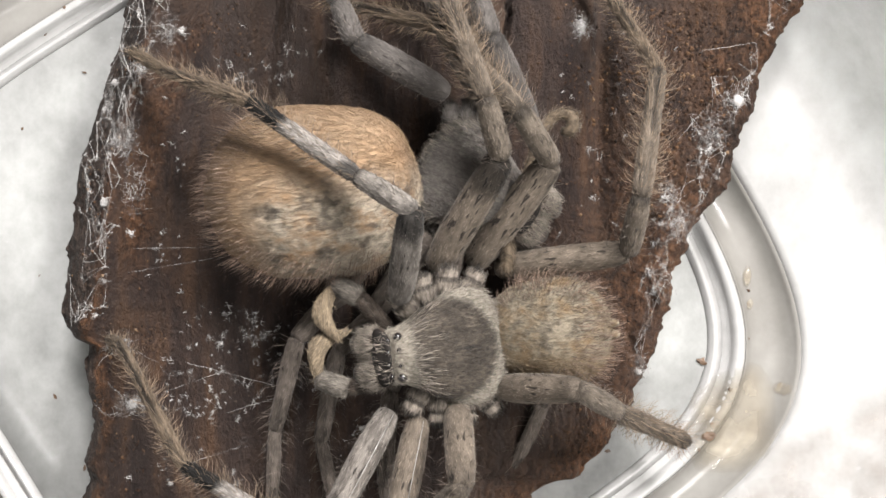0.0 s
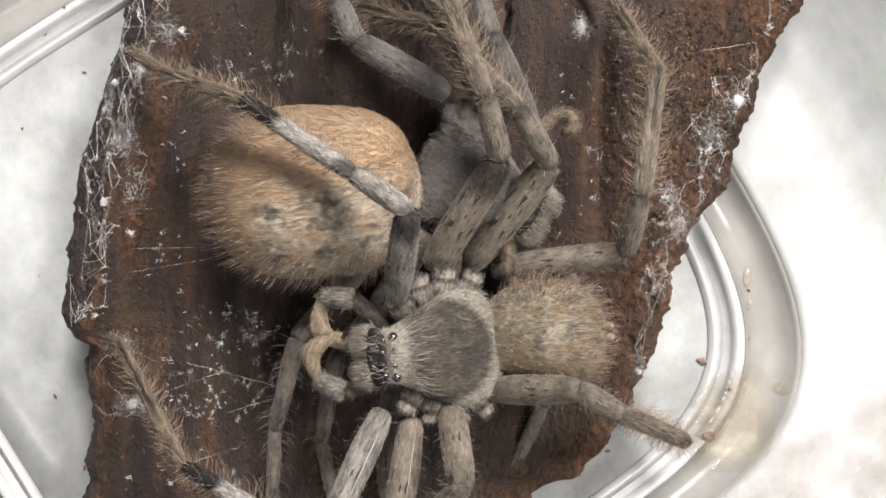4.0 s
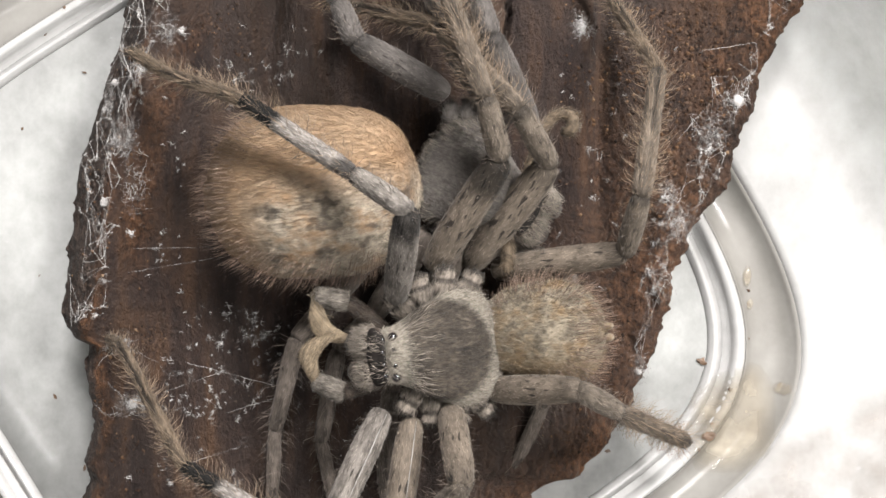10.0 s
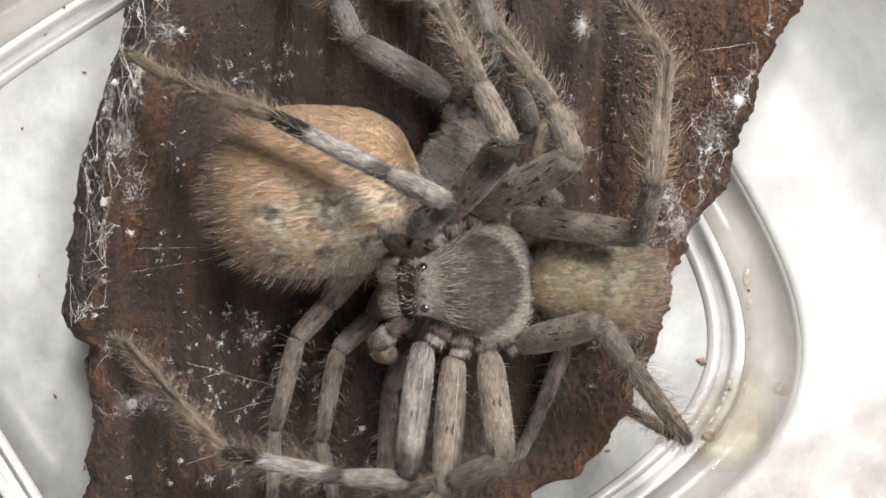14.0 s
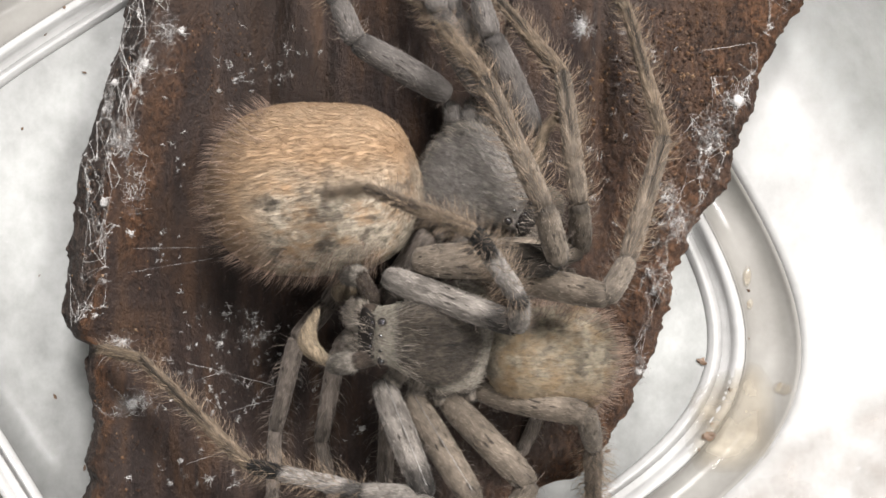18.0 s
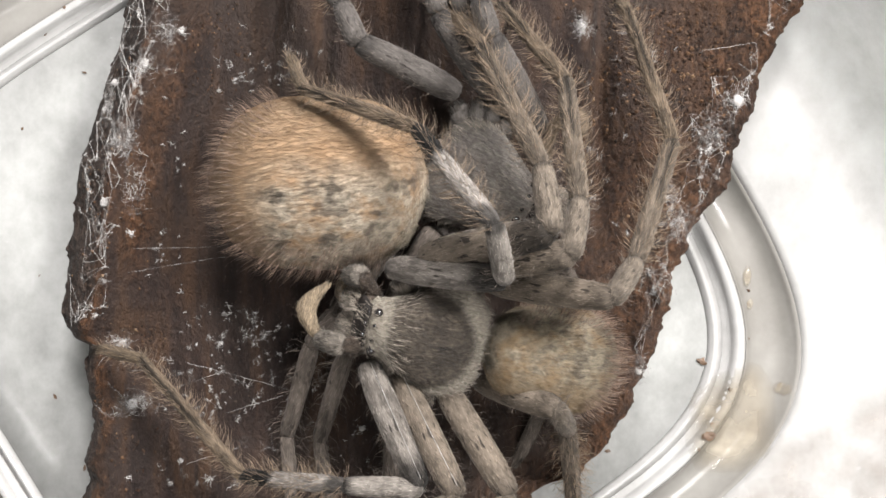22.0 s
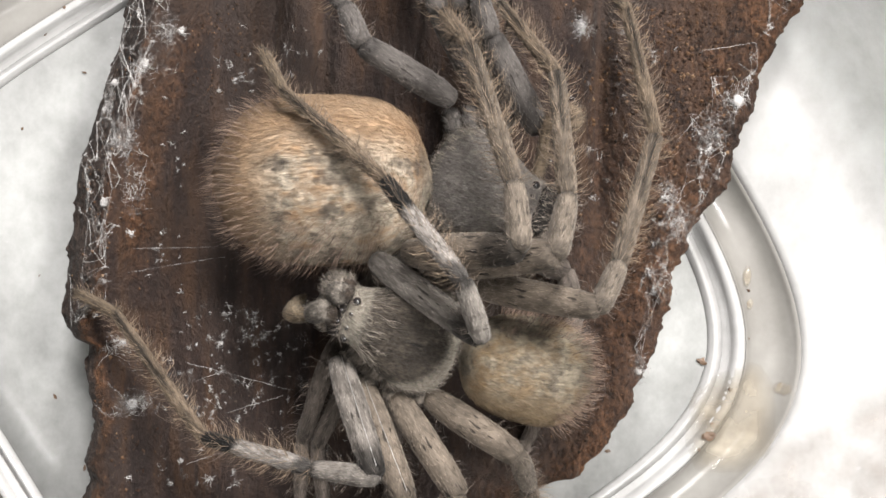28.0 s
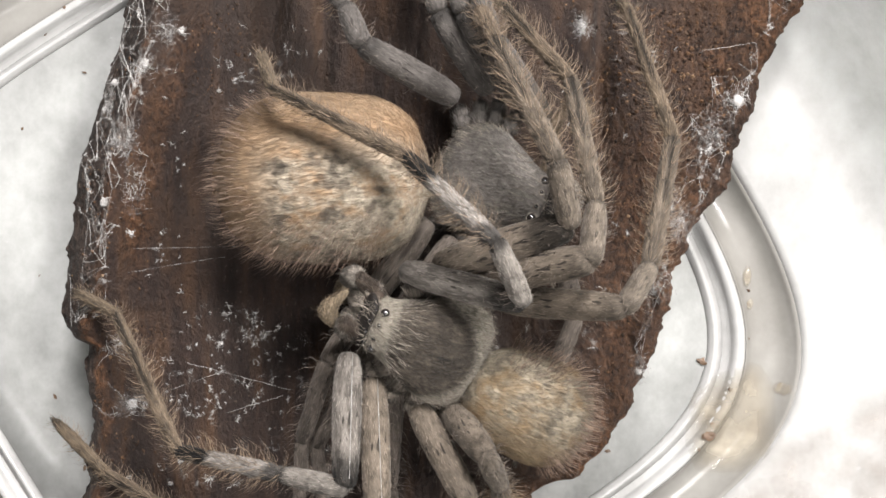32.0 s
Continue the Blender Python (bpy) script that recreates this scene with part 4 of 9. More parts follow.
female.location = ((-4.20, 6.05, 0.00)[0] * MM, (-4.20, 6.05, 0.00)[1] * MM, 0)

male_shell = carapace(male, MAT["shell"], 0.97, 101, 0.6, stretch=1.1)
male_abdomen = abdomen(male, MAT["male_abdomen"], 10.8, 8.4, 7.6, 102, 24000, 0.8, 1000, 0.15, 0.45)
female_shell = carapace(female, MAT["grey_shell"], 0.96, 103, 0.6, True, 1.12, 90,
                        {1: ((-0.65, 5.5, 78, 0.72), (-2.3, 5.8, 92, 0.72), (-3.6, 5.2, 105, 0.72), (-4.8, 4.2, 125, 0.72)), -1: ((2.6, 3.3, 55, 0.8), (0.9, 4.0, 80, 0.8), (-1.1, 4.2, 100, 0.8), (-3.1, 3.9, 125, 0.8))}, "grey_leg")
female_abdomen = abdomen(female, MAT["female_abdomen"], 17.4, 14.0, 12.6, 104, 52000, 0.95, 1500, 0.05)

NORMAL = [MAT["femur"], MAT["patella"], MAT["tibia"], MAT["metatarsus"], MAT["tarsus"]]
BANDED = [MAT["white_femur"], MAT["white_patella"], MAT["banded"], MAT["metatarsus"], MAT["tarsus"]]
ASHEN = [MAT["grey_leg"], MAT["grey_leg"], MAT["grey_leg"], MAT["metatarsus"], MAT["tarsus"]]
DULL = [MAT["dark_leg"]] * 5
RADII = (1.15, 0.88, 0.79, 0.60, 0.52)
LEAN = (1.12, 0.82, 0.71, 0.56, 0.49)
WIDE = (1.36, 0.93, 0.80, 0.61, 0.52)
SLIM = (1.10, 0.88, 0.76, 0.58, 0.50)
leg_parts = {
    "male_left_1": (male, build_leg(male, (10.87, 5.89, 9.99, 12.86, 4.09), BANDED, LEAN, 200, 1.00, 1.0, True)),
    "male_left_2": (male, build_leg(male, (11.06, 5.55, 10.64, 11.10, 6.49), NORMAL, RADII, 201, 1.00, 1.0, True)),
    "male_left_3": (male, build_leg(male, (10.43, 6.08, 9.38, 9.18, 3.40), NORMAL, RADII, 202, 1.00, 1.0, False)),
    "male_left_4": (male, build_leg(male, (9.81, 5.93, 10.94, 7.97, 3.08), NORMAL, RADII, 203, 1.00, 1.0, False)),
    "male_right_1": (male, build_leg(male, (11.41, 5.65, 9.89, 11.45, 4.29), BANDED, LEAN, 204, 1.00, 1.0, False)),
    "male_right_2": (male, build_leg(male, (12.35, 5.33, 11.99, 11.61, 4.52), [MAT["dark_knee"]] + NORMAL[1:], WIDE, 205, 1.00, 1.0, False)),
    "male_right_3": (male, build_leg(male, (12.15, 6.38, 10.78, 10.19, 3.82), NORMAL, WIDE, 206, 1.00, 1.0, False)),
    "male_right_4": (male, build_leg(male, (12.05, 5.86, 11.76, 11.54, 4.08), NORMAL, RADII, 207, 1.00, 1.0, False)),
    "female_left_1": (female, build_leg(female, (9.50, 2.97, 9.70, 9.71, 3.43), ASHEN, SLIM, 300, 1.02, 1.0, False)),
    "female_left_2": (female, build_leg(female, (8.96, 4.02, 9.08, 8.74, 3.03), ASHEN, SLIM, 301, 1.02, 1.0, False)),
    "female_left_3": (female, build_leg(female, (8.03, 4.15, 8.76, 8.70, 3.27), ASHEN, SLIM, 302, 1.02, 1.0, False)),
    "female_left_4": (female, build_leg(female, (9.74, 3.70, 9.65, 8.69, 3.09), ASHEN, SLIM, 303, 1.02, 1.0, False)),
    "female_right_1": (female, build_leg(female, (7.01, 4.09, 8.38, 7.57, 3.10), DULL, SLIM, 304, 1.02, 0.8, False)),
    "female_right_2": (female, build_leg(female, (9.69, 4.81, 8.70, 7.53, 2.57), DULL, SLIM, 305, 1.02, 0.8, False)),
    "female_right_3": (female, build_leg(female, (9.49, 4.30, 8.43, 7.93, 2.79), DULL, SLIM, 306, 1.02, 0.8, False)),
    "female_right_4": (female, build_leg(female, (10.99, 3.93, 8.63, 8.70, 3.10), DULL, SLIM, 307, 1.02, 0.8, False)),
    "male_left_palp": (male, palp(male, (4.06, 2.54, 4.5), 4000, 1.35)),
    "male_right_palp": (male, palp(male, (4.01, 2.64, 4.6), 4100, -1.25)),
}

# ---- silk ----
def wander(start, heading, n, step, r, curl=0.35, sag=0.0, lift=0.08):
    """A thread that lies on the bark, turning at random as it goes."""
    pts, p, a = [], np.array(start, float), heading
    for i in range(n):
        z = bark_at(p[0], p[1])
        pts.append((p[0], p[1], z + lift + sag * math.sin(math.pi * i / max(1, n - 1))))
        a += r.normal() * curl
        p = p + step * np.array([math.cos(a), math.sin(a)])
    return np.array(pts)


def silk_patch(name, centre, spread, threads, seed, label, heading=None, n=12, step=0.35, width=0.045, curl=0.45, kind=""):
    r = np.random.default_rng(seed)
    bits = []
    for i in range(max(6, int(threads * 0.55))):
        s = np.array(centre) + r.normal(size=2) * np.array(spread)
        h = r.uniform(0, 6.28) if heading is None else heading + r.normal() * 0.35
        m = int(n * r.uniform(0.2, 0.9)) + 3
        w = width * r.uniform(0.15, 0.6) * (0.5 + r.random())
        bits.append(tube(wander(s, h, m, step * r.uniform(0.7, 1.3), r, curl * 0.6, lift=0.05 + 0.25 * r.random()), w, w * 0.5, 4))
    v, f, a = joined(*bits)
    return thing(name, tri_mesh(name, v, f, a), MAT["silk"], label, "silk", "silk on the bark", kind)


def silk_felt(centre, spread, threads, seed, label):
    """A misty felt of very short, very fine strands, with a few stronger ones through it."""
    r = np.random.default_rng(seed)
    bits = []
    for i in range(threads):
        s = np.array(centre) + r.normal(size=2) * np.array(spread)
        w = r.uniform(0.006, 0.016)
        bits.append(tube(wander(s, r.uniform(0, 6.28), int(r.integers(4, 8)), r.uniform(0.09, 0.2), r, 0.7, lift=0.05 + 0.3 * r.random()), w, w * 0.6, 3))
    return thing("silk_felt", tri_mesh("silk_felt", *joined(*bits)), MAT["silk"], label, "silk", "silk on the bark")


def tuft(centre, size, seed):
    """A small felted clot of silk: a lumpy core with loops round it."""
    r = np.random.default_rng(seed)
    z = bark_at(centre[0], centre[1])
    st = [(-1, 0.05, 0.05, 0), (-0.7, 0.5, 0.3, 0), (0, 0.8, 0.4, 0), (0.6, 0.5, 0.3, 0), (1, 0.05, 0.05, 0)]
    v, f, a = loft([tuple(c * size * 0.75 for c in q) for q in st], 16, 16, 1.4, seed)
    ang = r.uniform(0, 3.14)
    v = np.stack([v[:, 0] * math.cos(ang) - v[:, 1] * math.sin(ang), v[:, 0] * math.sin(ang) + v[:, 1] * math.cos(ang), v[:, 2]], -1)
    v = v * (0.8 + 0.5 * r.random((len(v), 1))) + np.array([centre[0], centre[1], z + 0.25 * size])
    bits = [(v, f, a)]
    for i in range(12):
        bits.append(tube(wander(np.array(centre) + r.normal(size=2) * size * 0.6, r.uniform(0, 6.28), 4, size * 0.3, r, 0.5, lift=0.1 + 0.25 * r.random()), 0.02, 0.01, 4))
    return thing("silk_tuft", tri_mesh("silk_tuft", *joined(*bits)), MAT["silk"], "small white clot of spider silk stuck to the bark", "silk", "silk on the bark")


BAND = "fine white silk threads matted over the bark's crumbly rim"


def web_net(place_knots, knots, seed, label, reach=9, fine=1.0):
    """A net of drawn threads over the bark's rim, knotted where they meet."""
    r = np.random.default_rng(seed)
    x, y = place_knots(r, knots)
    bits = []
    for i in range(knots):
        far = np.hypot((x - x[i]) * 2.2, y - y[i])
        near = np.argsort(far)[1:reach]
        for j in r.choice(near, int(r.integers(1, 4)), replace=False):
            n = 16
            q = np.linspace(0, 1, n)
            px = x[i] + (x[j] - x[i]) * q + r.normal() * 0.12 * np.sin(np.pi * q) + r.normal(size=n) * 0.02
            py = y[i] + (y[j] - y[i]) * q + r.normal() * 0.12 * np.sin(np.pi * q)
            ground = np.array([bark_at(a, b) for a, b in zip(px, py)])
            pz = ground * 0.5 + 0.5 * ground.max() + 0.12
            w = fine * r.choice([0.008, 0.012, 0.018, 0.026], p=[0.45, 0.3, 0.17, 0.08])
            bits.append(tube(np.column_stack([px, py, pz]), w, w * r.uniform(0.5, 1.1), 4))
        if r.random() < 0.35:
            for j in range(int(r.integers(3, 9))):
                bits.append(tube(wander((x[i], y[i]), r.uniform(0, 6.28), 6, 0.08, r, 0.9, lift=0.12 + 0.2 * r.random()), 0.03 * fine, 0.012, 3))
    return thing("silk_web", tri_mesh("silk_web", *joined(*bits)), MAT["silk"], label, "silk", "silk on the bark")


def left_rim(y0, y1):
    def knots(r, n):
        y = r.uniform(y1, y0, n)
        return along_edge(LEFT, y) + 0.5 + np.interp(-y, [-25, -8, 5, 9], [4.6, 4.4, 4.0, 2.4]) * r.random(n), y
    return knots


def right_rim(y0, y1, depth):
    def knots(r, n):
        y = r.uniform(y1, y0, n)
        return along_edge(RIGHT, y) - 0.9 - depth * r.random(n) ** 1.4, y
    return knots


for k, (y0, y1, knots) in enumerate(((22.5, 16.5, 24), (18, 12, 26), (13.5, 7.0, 28), (8.5, 2.0, 22), (3.5, -3.0, 18), (-2, -8.0, 13))):
    web_net(left_rim(y0, y1), knots, 501 + k, BAND)
EDGE = "grey-white cobweb stretched over the weathered bark edge"
for k, (y0, y1, depth, knots) in enumerate(((22, 14, 2.2, 16), (15, 8, 3.6, 34), (9, 2, 3.2, 34), (3, -4, 2.2, 22), (-3, -10, 1.4, 12))):
    web_net(right_rim(y0, y1, depth), knots, 530 + k, EDGE, 7, 0.9)
silk_patch("silk_web", (-27.03, 9.43, 4.00)[:2], (0.6, 0.9), 30, 508, BAND, None, 9, 0.16, 0.045, 0.9)
silk_patch("silk_web", (-28.40, -9.27, 2.00)[:2], (0.9, 1.4), 20, 506, BAND, -1.2, 12, 0.3, 0.03)
silk_patch("silk_web", (-26.94, -14.06, 1.00)[:2], (1.2, 0.5), 16, 507, "thin white silk threads round a small clot on the bark", None, 12, 0.25, 0.025)
silk_patch("silk_web", (12.56, 19.42, 2.00)[:2], (0.35, 0.7), 24, 516, "fuzzy patch of white silk on the bark", -1.5, 8, 0.2, 0.035)
for k, (at, size) in enumerate((
        ((-28.62, 4.00, 5.00), 0.52), ((-25.09, 15.62, 5.00), 0.5), ((-28.28, 14.33, 4.00), 0.4), ((-29.14, 11.98, 4.00), 0.35), ((-22.41, 18.71, 4.00), 0.45),
        ((-27.17, -13.44, 2.00), 0.6), ((-28.86, -2.69, 4.00), 0.32), ((-29.72, -5.68, 3.00), 0.28), ((-27.88, -8.11, 3.00), 0.4), ((25.45, 12.77, 3.00), 0.62),
        ((23.02, 8.69, 3.00), 0.3), ((19.72, 3.45, 3.00), 0.28), ((19.14, 4.52, 3.00), 0.22), ((16.81, -10.54, 3.00), 0.4), ((12.26, 19.77, 2.00), 0.45),
        ((-19.60, -8.30, 0.00), 0.3), ((-26.81, 1.41, 3.00), 0.35), ((-7.20, -15.85, 0.00), 0.32), ((-23.20, -18.70, 0.00), 0.28), ((-24.10, -20.70, 0.00), 0.3))):
    tuft(at[:2], size, 540 + k)


def silk_scraps(regions, seed, name, label):
    """Short curled shreds of silk strewn over the bark: centre, spread and number of each region."""
    r = np.random.default_rng(seed)
    bits = []
    for (cx, cy, _), sx, sy, n in regions:
        for i in range(n):
            s = np.array((cx + r.normal() * sx, cy + r.normal() * sy))
            size, way = r.choice([0.5, 0.8, 1.1, 1.6], p=[0.35, 0.3, 0.25, 0.1]), 0.6 + r.normal() * 0.5
            for j in range(int(r.integers(4, 11))):
                w = r.uniform(0.010, 0.034)
                turn = way + r.normal() * 0.55 + (math.pi if r.random() < 0.5 else 0)
                bits.append(tube(wander(s + r.normal(size=2) * 0.10 * size, turn, int(r.integers(4, 8)), r.uniform(0.04, 0.11) * size, r, 0.5, lift=0.04 + 0.16 * r.random()), w, w * 0.4, 3))
    return thing(name, tri_mesh(name, *joined(*bits)), MAT["silk"], label, "silk", "", "stuff")


silk_scraps((((-19.20, -7.45, 0.00), 2.6, 1.5, 42), ((-21.70, -12.95, 0.00), 1.8, 2.0, 42), ((-16.70, -11.95, 0.00), 3.0, 2.8, 38), ((-13.20, -8.95, 0.00), 2.0, 2.5, 21),
             ((-8.20, -16.95, 0.00), 2.0, 2.5, 18), ((-22.70, -19.45, 0.00), 2.5, 1.2, 15), ((-23.97, -1.44, 1.00), 1.2, 3.0, 13), ((-17.53, 15.90, 1.00), 2.2, 1.2, 18),
             ((-15.06, 17.38, 1.00), 2.0, 2.0, 14), ((-22.76, 7.90, 2.00), 0.8, 2.5, 8), ((10.80, -8.45, 0.00), 3.0, 2.5, 18), ((15.15, 16.39, 1.00), 2.4, 3.0, 15),
             ((12.68, 6.98, 1.00), 2.0, 4.0, 14), ((8.80, 2.55, 0.00), 1.2, 1.2, 13)), 571, "silk_scraps", "tiny white shreds of silk scattered over the dark bark")


def thread(a, b, seed, sag=0.3, lift=0.5, width=0.014):
    """One drawn thread from a to b, hanging just over the bark."""
    r = np.random.default_rng(seed)
    q = np.linspace(0, 1, 24)[:, None]
    p = np.array(a[:2])[None] * (1 - q) + np.array(b[:2])[None] * q + r.normal(size=(24, 2)) * 0.02
    under = np.array([bark_at(x, y) for x, y in p])
    z = under.max() + lift - sag * np.sin(np.pi * q[:, 0])
    z[0], z[-1] = under[0], under[-1]
    v, f, a_ = tube(np.column_stack([p, z]), width, width, 4)
    return thing("silk_thread", tri_mesh("silk_thread", v, f, a_), MAT["silk"], "single taut silk thread above the bark", "silk", "silk threads")


for k, (a, b) in enumerate((((-22.70, -18.95, 0.00), (-17.95, -17.45, 0.00)), ((-26.70, 0.05, 0.00), (-18.20, 0.20, 0.00)), ((-27.20, -2.05, 0.00), (-19.20, -0.70, 0.00)),
                            ((-22.70, -9.95, 0.00), (-13.20, -12.45, 0.00)), ((-24.20, -12.45, 0.00), (-19.20, -10.70, 0.00)), ((-19.20, -14.45, 0.00), (-14.20, -12.95, 0.00)),
                            ((-26.66, 20.45, 3.00), (-23.02, 18.26, 3.00)), ((-26.81, 18.50, 3.00), (-22.63, 18.75, 3.00)), ((20.20, 9.28, 3.00), (23.12, 12.68, 3.00)), ((22.15, 17.05, 3.00), (27.00, 17.78, 3.00)))):
    thread(a, b, 600 + k)


FELT = "thin grey-white felt of spider silk clinging to the bark"
for k, (at, sx, sy, n) in enumerate((
        ((-27.03, 9.43, 4.00), 0.5, 0.8, 200), ((-25.44, 15.44, 4.00), 0.6, 0.6, 140), ((-23.28, 18.32, 4.00), 0.3, 0.7, 90), ((-28.57, 12.31, 4.00), 0.35, 1.0, 110),
        ((-26.40, 5.34, 4.00), 0.5, 1.2, 120), ((-26.93, -13.44, 2.00), 0.7, 0.35, 150), ((23.02, 10.01, 3.00), 0.6, 1.0, 150), ((25.06, 12.92, 3.00), 0.5, 0.45, 110),
        ((20.45, 2.23, 3.00), 0.6, 0.7, 170), ((19.48, 4.91, 3.00), 0.35, 0.7, 120), ((18.65, -2.38, 3.00), 0.4, 1.3, 130), ((12.31, 19.77, 2.00), 0.35, 0.5, 140),
        ((17.05, -10.15, 3.00), 0.3, 0.6, 80), ((-28.12, -8.21, 3.00), 0.5, 0.5, 90))):
    silk_felt(at[:2], (sx, sy), n, 800 + k, FELT)


# ---- crumbs and stain in the tub ----
def crumb(name, at, size, seed, mat, label, category="crumb", group="crumbs"):
    r = np.random.default_rng(seed)
    st = [(-1, 0.1, 0.1, 0), (-0.6, 0.7, 0.45, 0), (0.1, 0.9, 0.5, 0), (0.7, 0.5, 0.35, 0), (1, 0.08, 0.08, 0)]
    v, f, a = loft([tuple(c * size for c in q) for q in st], 10, 9, 0.9, seed)
    v = v * (0.6 + 0.8 * r.random((len(v), 1))) * np.array([1, r.uniform(0.45, 0.9), r.uniform(0.3, 0.6)])
    v[:, 2] -= v[:, 2].min()
    ob = thing(name, tri_mesh(name, v, f, a, smooth=False), mat, label, category, group)
    ob.matrix_world = pose(at[0] * MM, at[1] * MM, at[2] * MM, 0, 0, r.uniform(0, 360))
    return ob


def tub_floor_z(x, y):
    """Height of the tub's upper face at a place."""
    dx, dy = x - TUB_C[0], y - TUB_C[1]
    th, rad = math.atan2(dy, dx) - TUB_TURN, math.hypot(dx, dy)
    s = rad * (abs(math.cos(th) / TUB_A) ** TUB_POW + abs(math.sin(th) / TUB_B) ** TUB_POW) ** (1 / TUB_POW)
    return float(np.interp(s, TUB_S, TUB_H))


def puddle(name, centre, sx, sy, turn, seed, label, mat="puddle"):
    """A thin film that follows the tub's floor, with a ragged outline."""
    n, k = 72, 12
    th = np.linspace(0, 2 * np.pi, n, endpoint=False)
    edge = 0.72 + 0.55 * fbm(2.2 + 1.3 * np.cos(th), 2.2 + 1.3 * np.sin(th), seed, 4)
    pts, al = [], []
    for q in np.linspace(0.02, 1, k):
        lx, ly = sx * q * edge * np.cos(th), sy * q * edge * np.sin(th)
        X = centre[0] + lx * math.cos(turn) - ly * math.sin(turn)
        Y = centre[1] + lx * math.sin(turn) + ly * math.cos(turn)
        al.append(np.full(n, q))
        pts.append(np.stack([X, Y, [tub_floor_z(a, b) + 0.02 + 0.22 * math.sqrt(max(0, 1 - q * q)) for a, b in zip(X, Y)]], -1))
    v = np.stack(pts, 1).reshape(-1, 3)
    return thing(name, tri_mesh(name, v, grid_tris(n, k, wrap=True)[:, ::-1], np.stack(al, 1).ravel()), MAT[mat], label, "stain")


puddle("stain", (26.9, -15.6), 5.6, 4.0, 0.9, 641, "dried yellowish stain on the tub's ridged floor")
puddle("stain", (28.5, -2.6), 1.0, 0.45, 1.5, 642, "faint yellow splash in the tub's channel")
puddle("stain", (28.7, -5.2), 0.55, 0.4, 1.2, 643, "faint yellow splash in the tub's channel")
puddle("stain", (31.6, -13.0), 0.8, 0.6, 0.4, 644, "small yellow droplet mark in the tub's channel")
puddle("smear", (38.0, -20.0), 11.0, 6.5, 0.4, 645, "greyish water mark dried on the tub's flat rim", "smear")
puddle("smear", (29.0, -25.0), 6.0, 3.6, 0.7, 646, "greyish water mark dried on the tub's flat rim", "smear")
for k, ((x, y, _), size, mat, word) in enumerate((
        ((24.29, -17.08, -4.00), 0.75, "crumb", "rust-brown crumb on the stain"), ((24.81, -16.14, -4.00), 0.4, "crumb", "rust-brown crumb on the stain"),
        ((23.46, -18.38, -4.00), 0.28, "crumb", "rust-brown crumb on the stain"), ((26.37, -12.92, -4.00), 0.35, "grit", "yellow-brown crumb on the stain"),
        ((31.43, -12.83, -5.00), 0.45, "grit", "yellow-brown crumb on the stain"), ((23.98, -10.49, -4.00), 0.6, "crumb", "thin brown flake on the tub's ridge"),
        ((28.50, -5.19, -5.00), 0.3, "grit", "tiny dark speck in the tub's channel"), ((28.60, -3.88, -5.00), 0.22, "grit", "tiny dark speck in the tub's channel"),
        ((-33.21, 16.34, -5.00), 0.28, "crumb", "tiny dark speck on the tub floor"), ((-38.97, 11.16, -5.00), 0.18, "crumb", "tiny dark speck on the tub floor"),
        ((-36.77, 19.85, -5.00), 0.22, "crumb", "tiny dark speck on the tub floor"), ((-34.68, 22.16, -5.00), 0.22, "crumb", "tiny dark speck on the tub floor"),
        ((-35.94, -13.67, -5.00), 0.3, "crumb", "tiny dark speck on the tub floor"), ((-37.40, -2.46, -5.00), 0.15, "crumb", "tiny dark speck on the tub floor"),
        ((15.24, -18.75, -5.00), 0.32, "crumb", "dark crumb fallen from the bark"), ((-33.21, -20.27, -5.00), 0.3, "crumb", "dark crumb fallen from the bark"),
        ((28.50, -8.33, -5.00), 0.14, "crumb", "tiny dark speck in the tub's channel"))):
    crumb("crumb", (x, y, tub_floor_z(x, y) + 0.02), size * 0.75, 660 + k, MAT[mat], word)



# ---- the spiders' movements ----
STEPS = {}


def place(ob, thing_, a, b):
    """The pose, in the spider's space, of a segment that runs from a to b, its back turned up."""
    d = (Vector(b) - Vector(a)).normalized()
    up = Vector((0.05, 0.02, 1))
    z = (up - d * up.dot(d)).normalized()
    y = z.cross(d)
    m = Matrix((d, y, z)).transposed().to_4x4()
    m.translation = Vector(a) * MM - thing_.location
    return m


def step(leg, t, *j):
    """Notes a leg's joints at t seconds: x, y, z of each, in mm."""
    STEPS.setdefault(leg, []).append((t, [tuple(j[i:i + 3]) for i in range(0, len(j), 3)]))


def body_rows(spider, rows, dz=0.0):
    """Rows of seconds, x, y, z in mm, turn, pitch and roll in degrees."""
    return [(t, Matrix.Translation(-spider.location) @ pose(x * MM, y * MM, z * MM, roll, pitch, turn)) for t, x, y, z, turn, pitch, roll in rows]


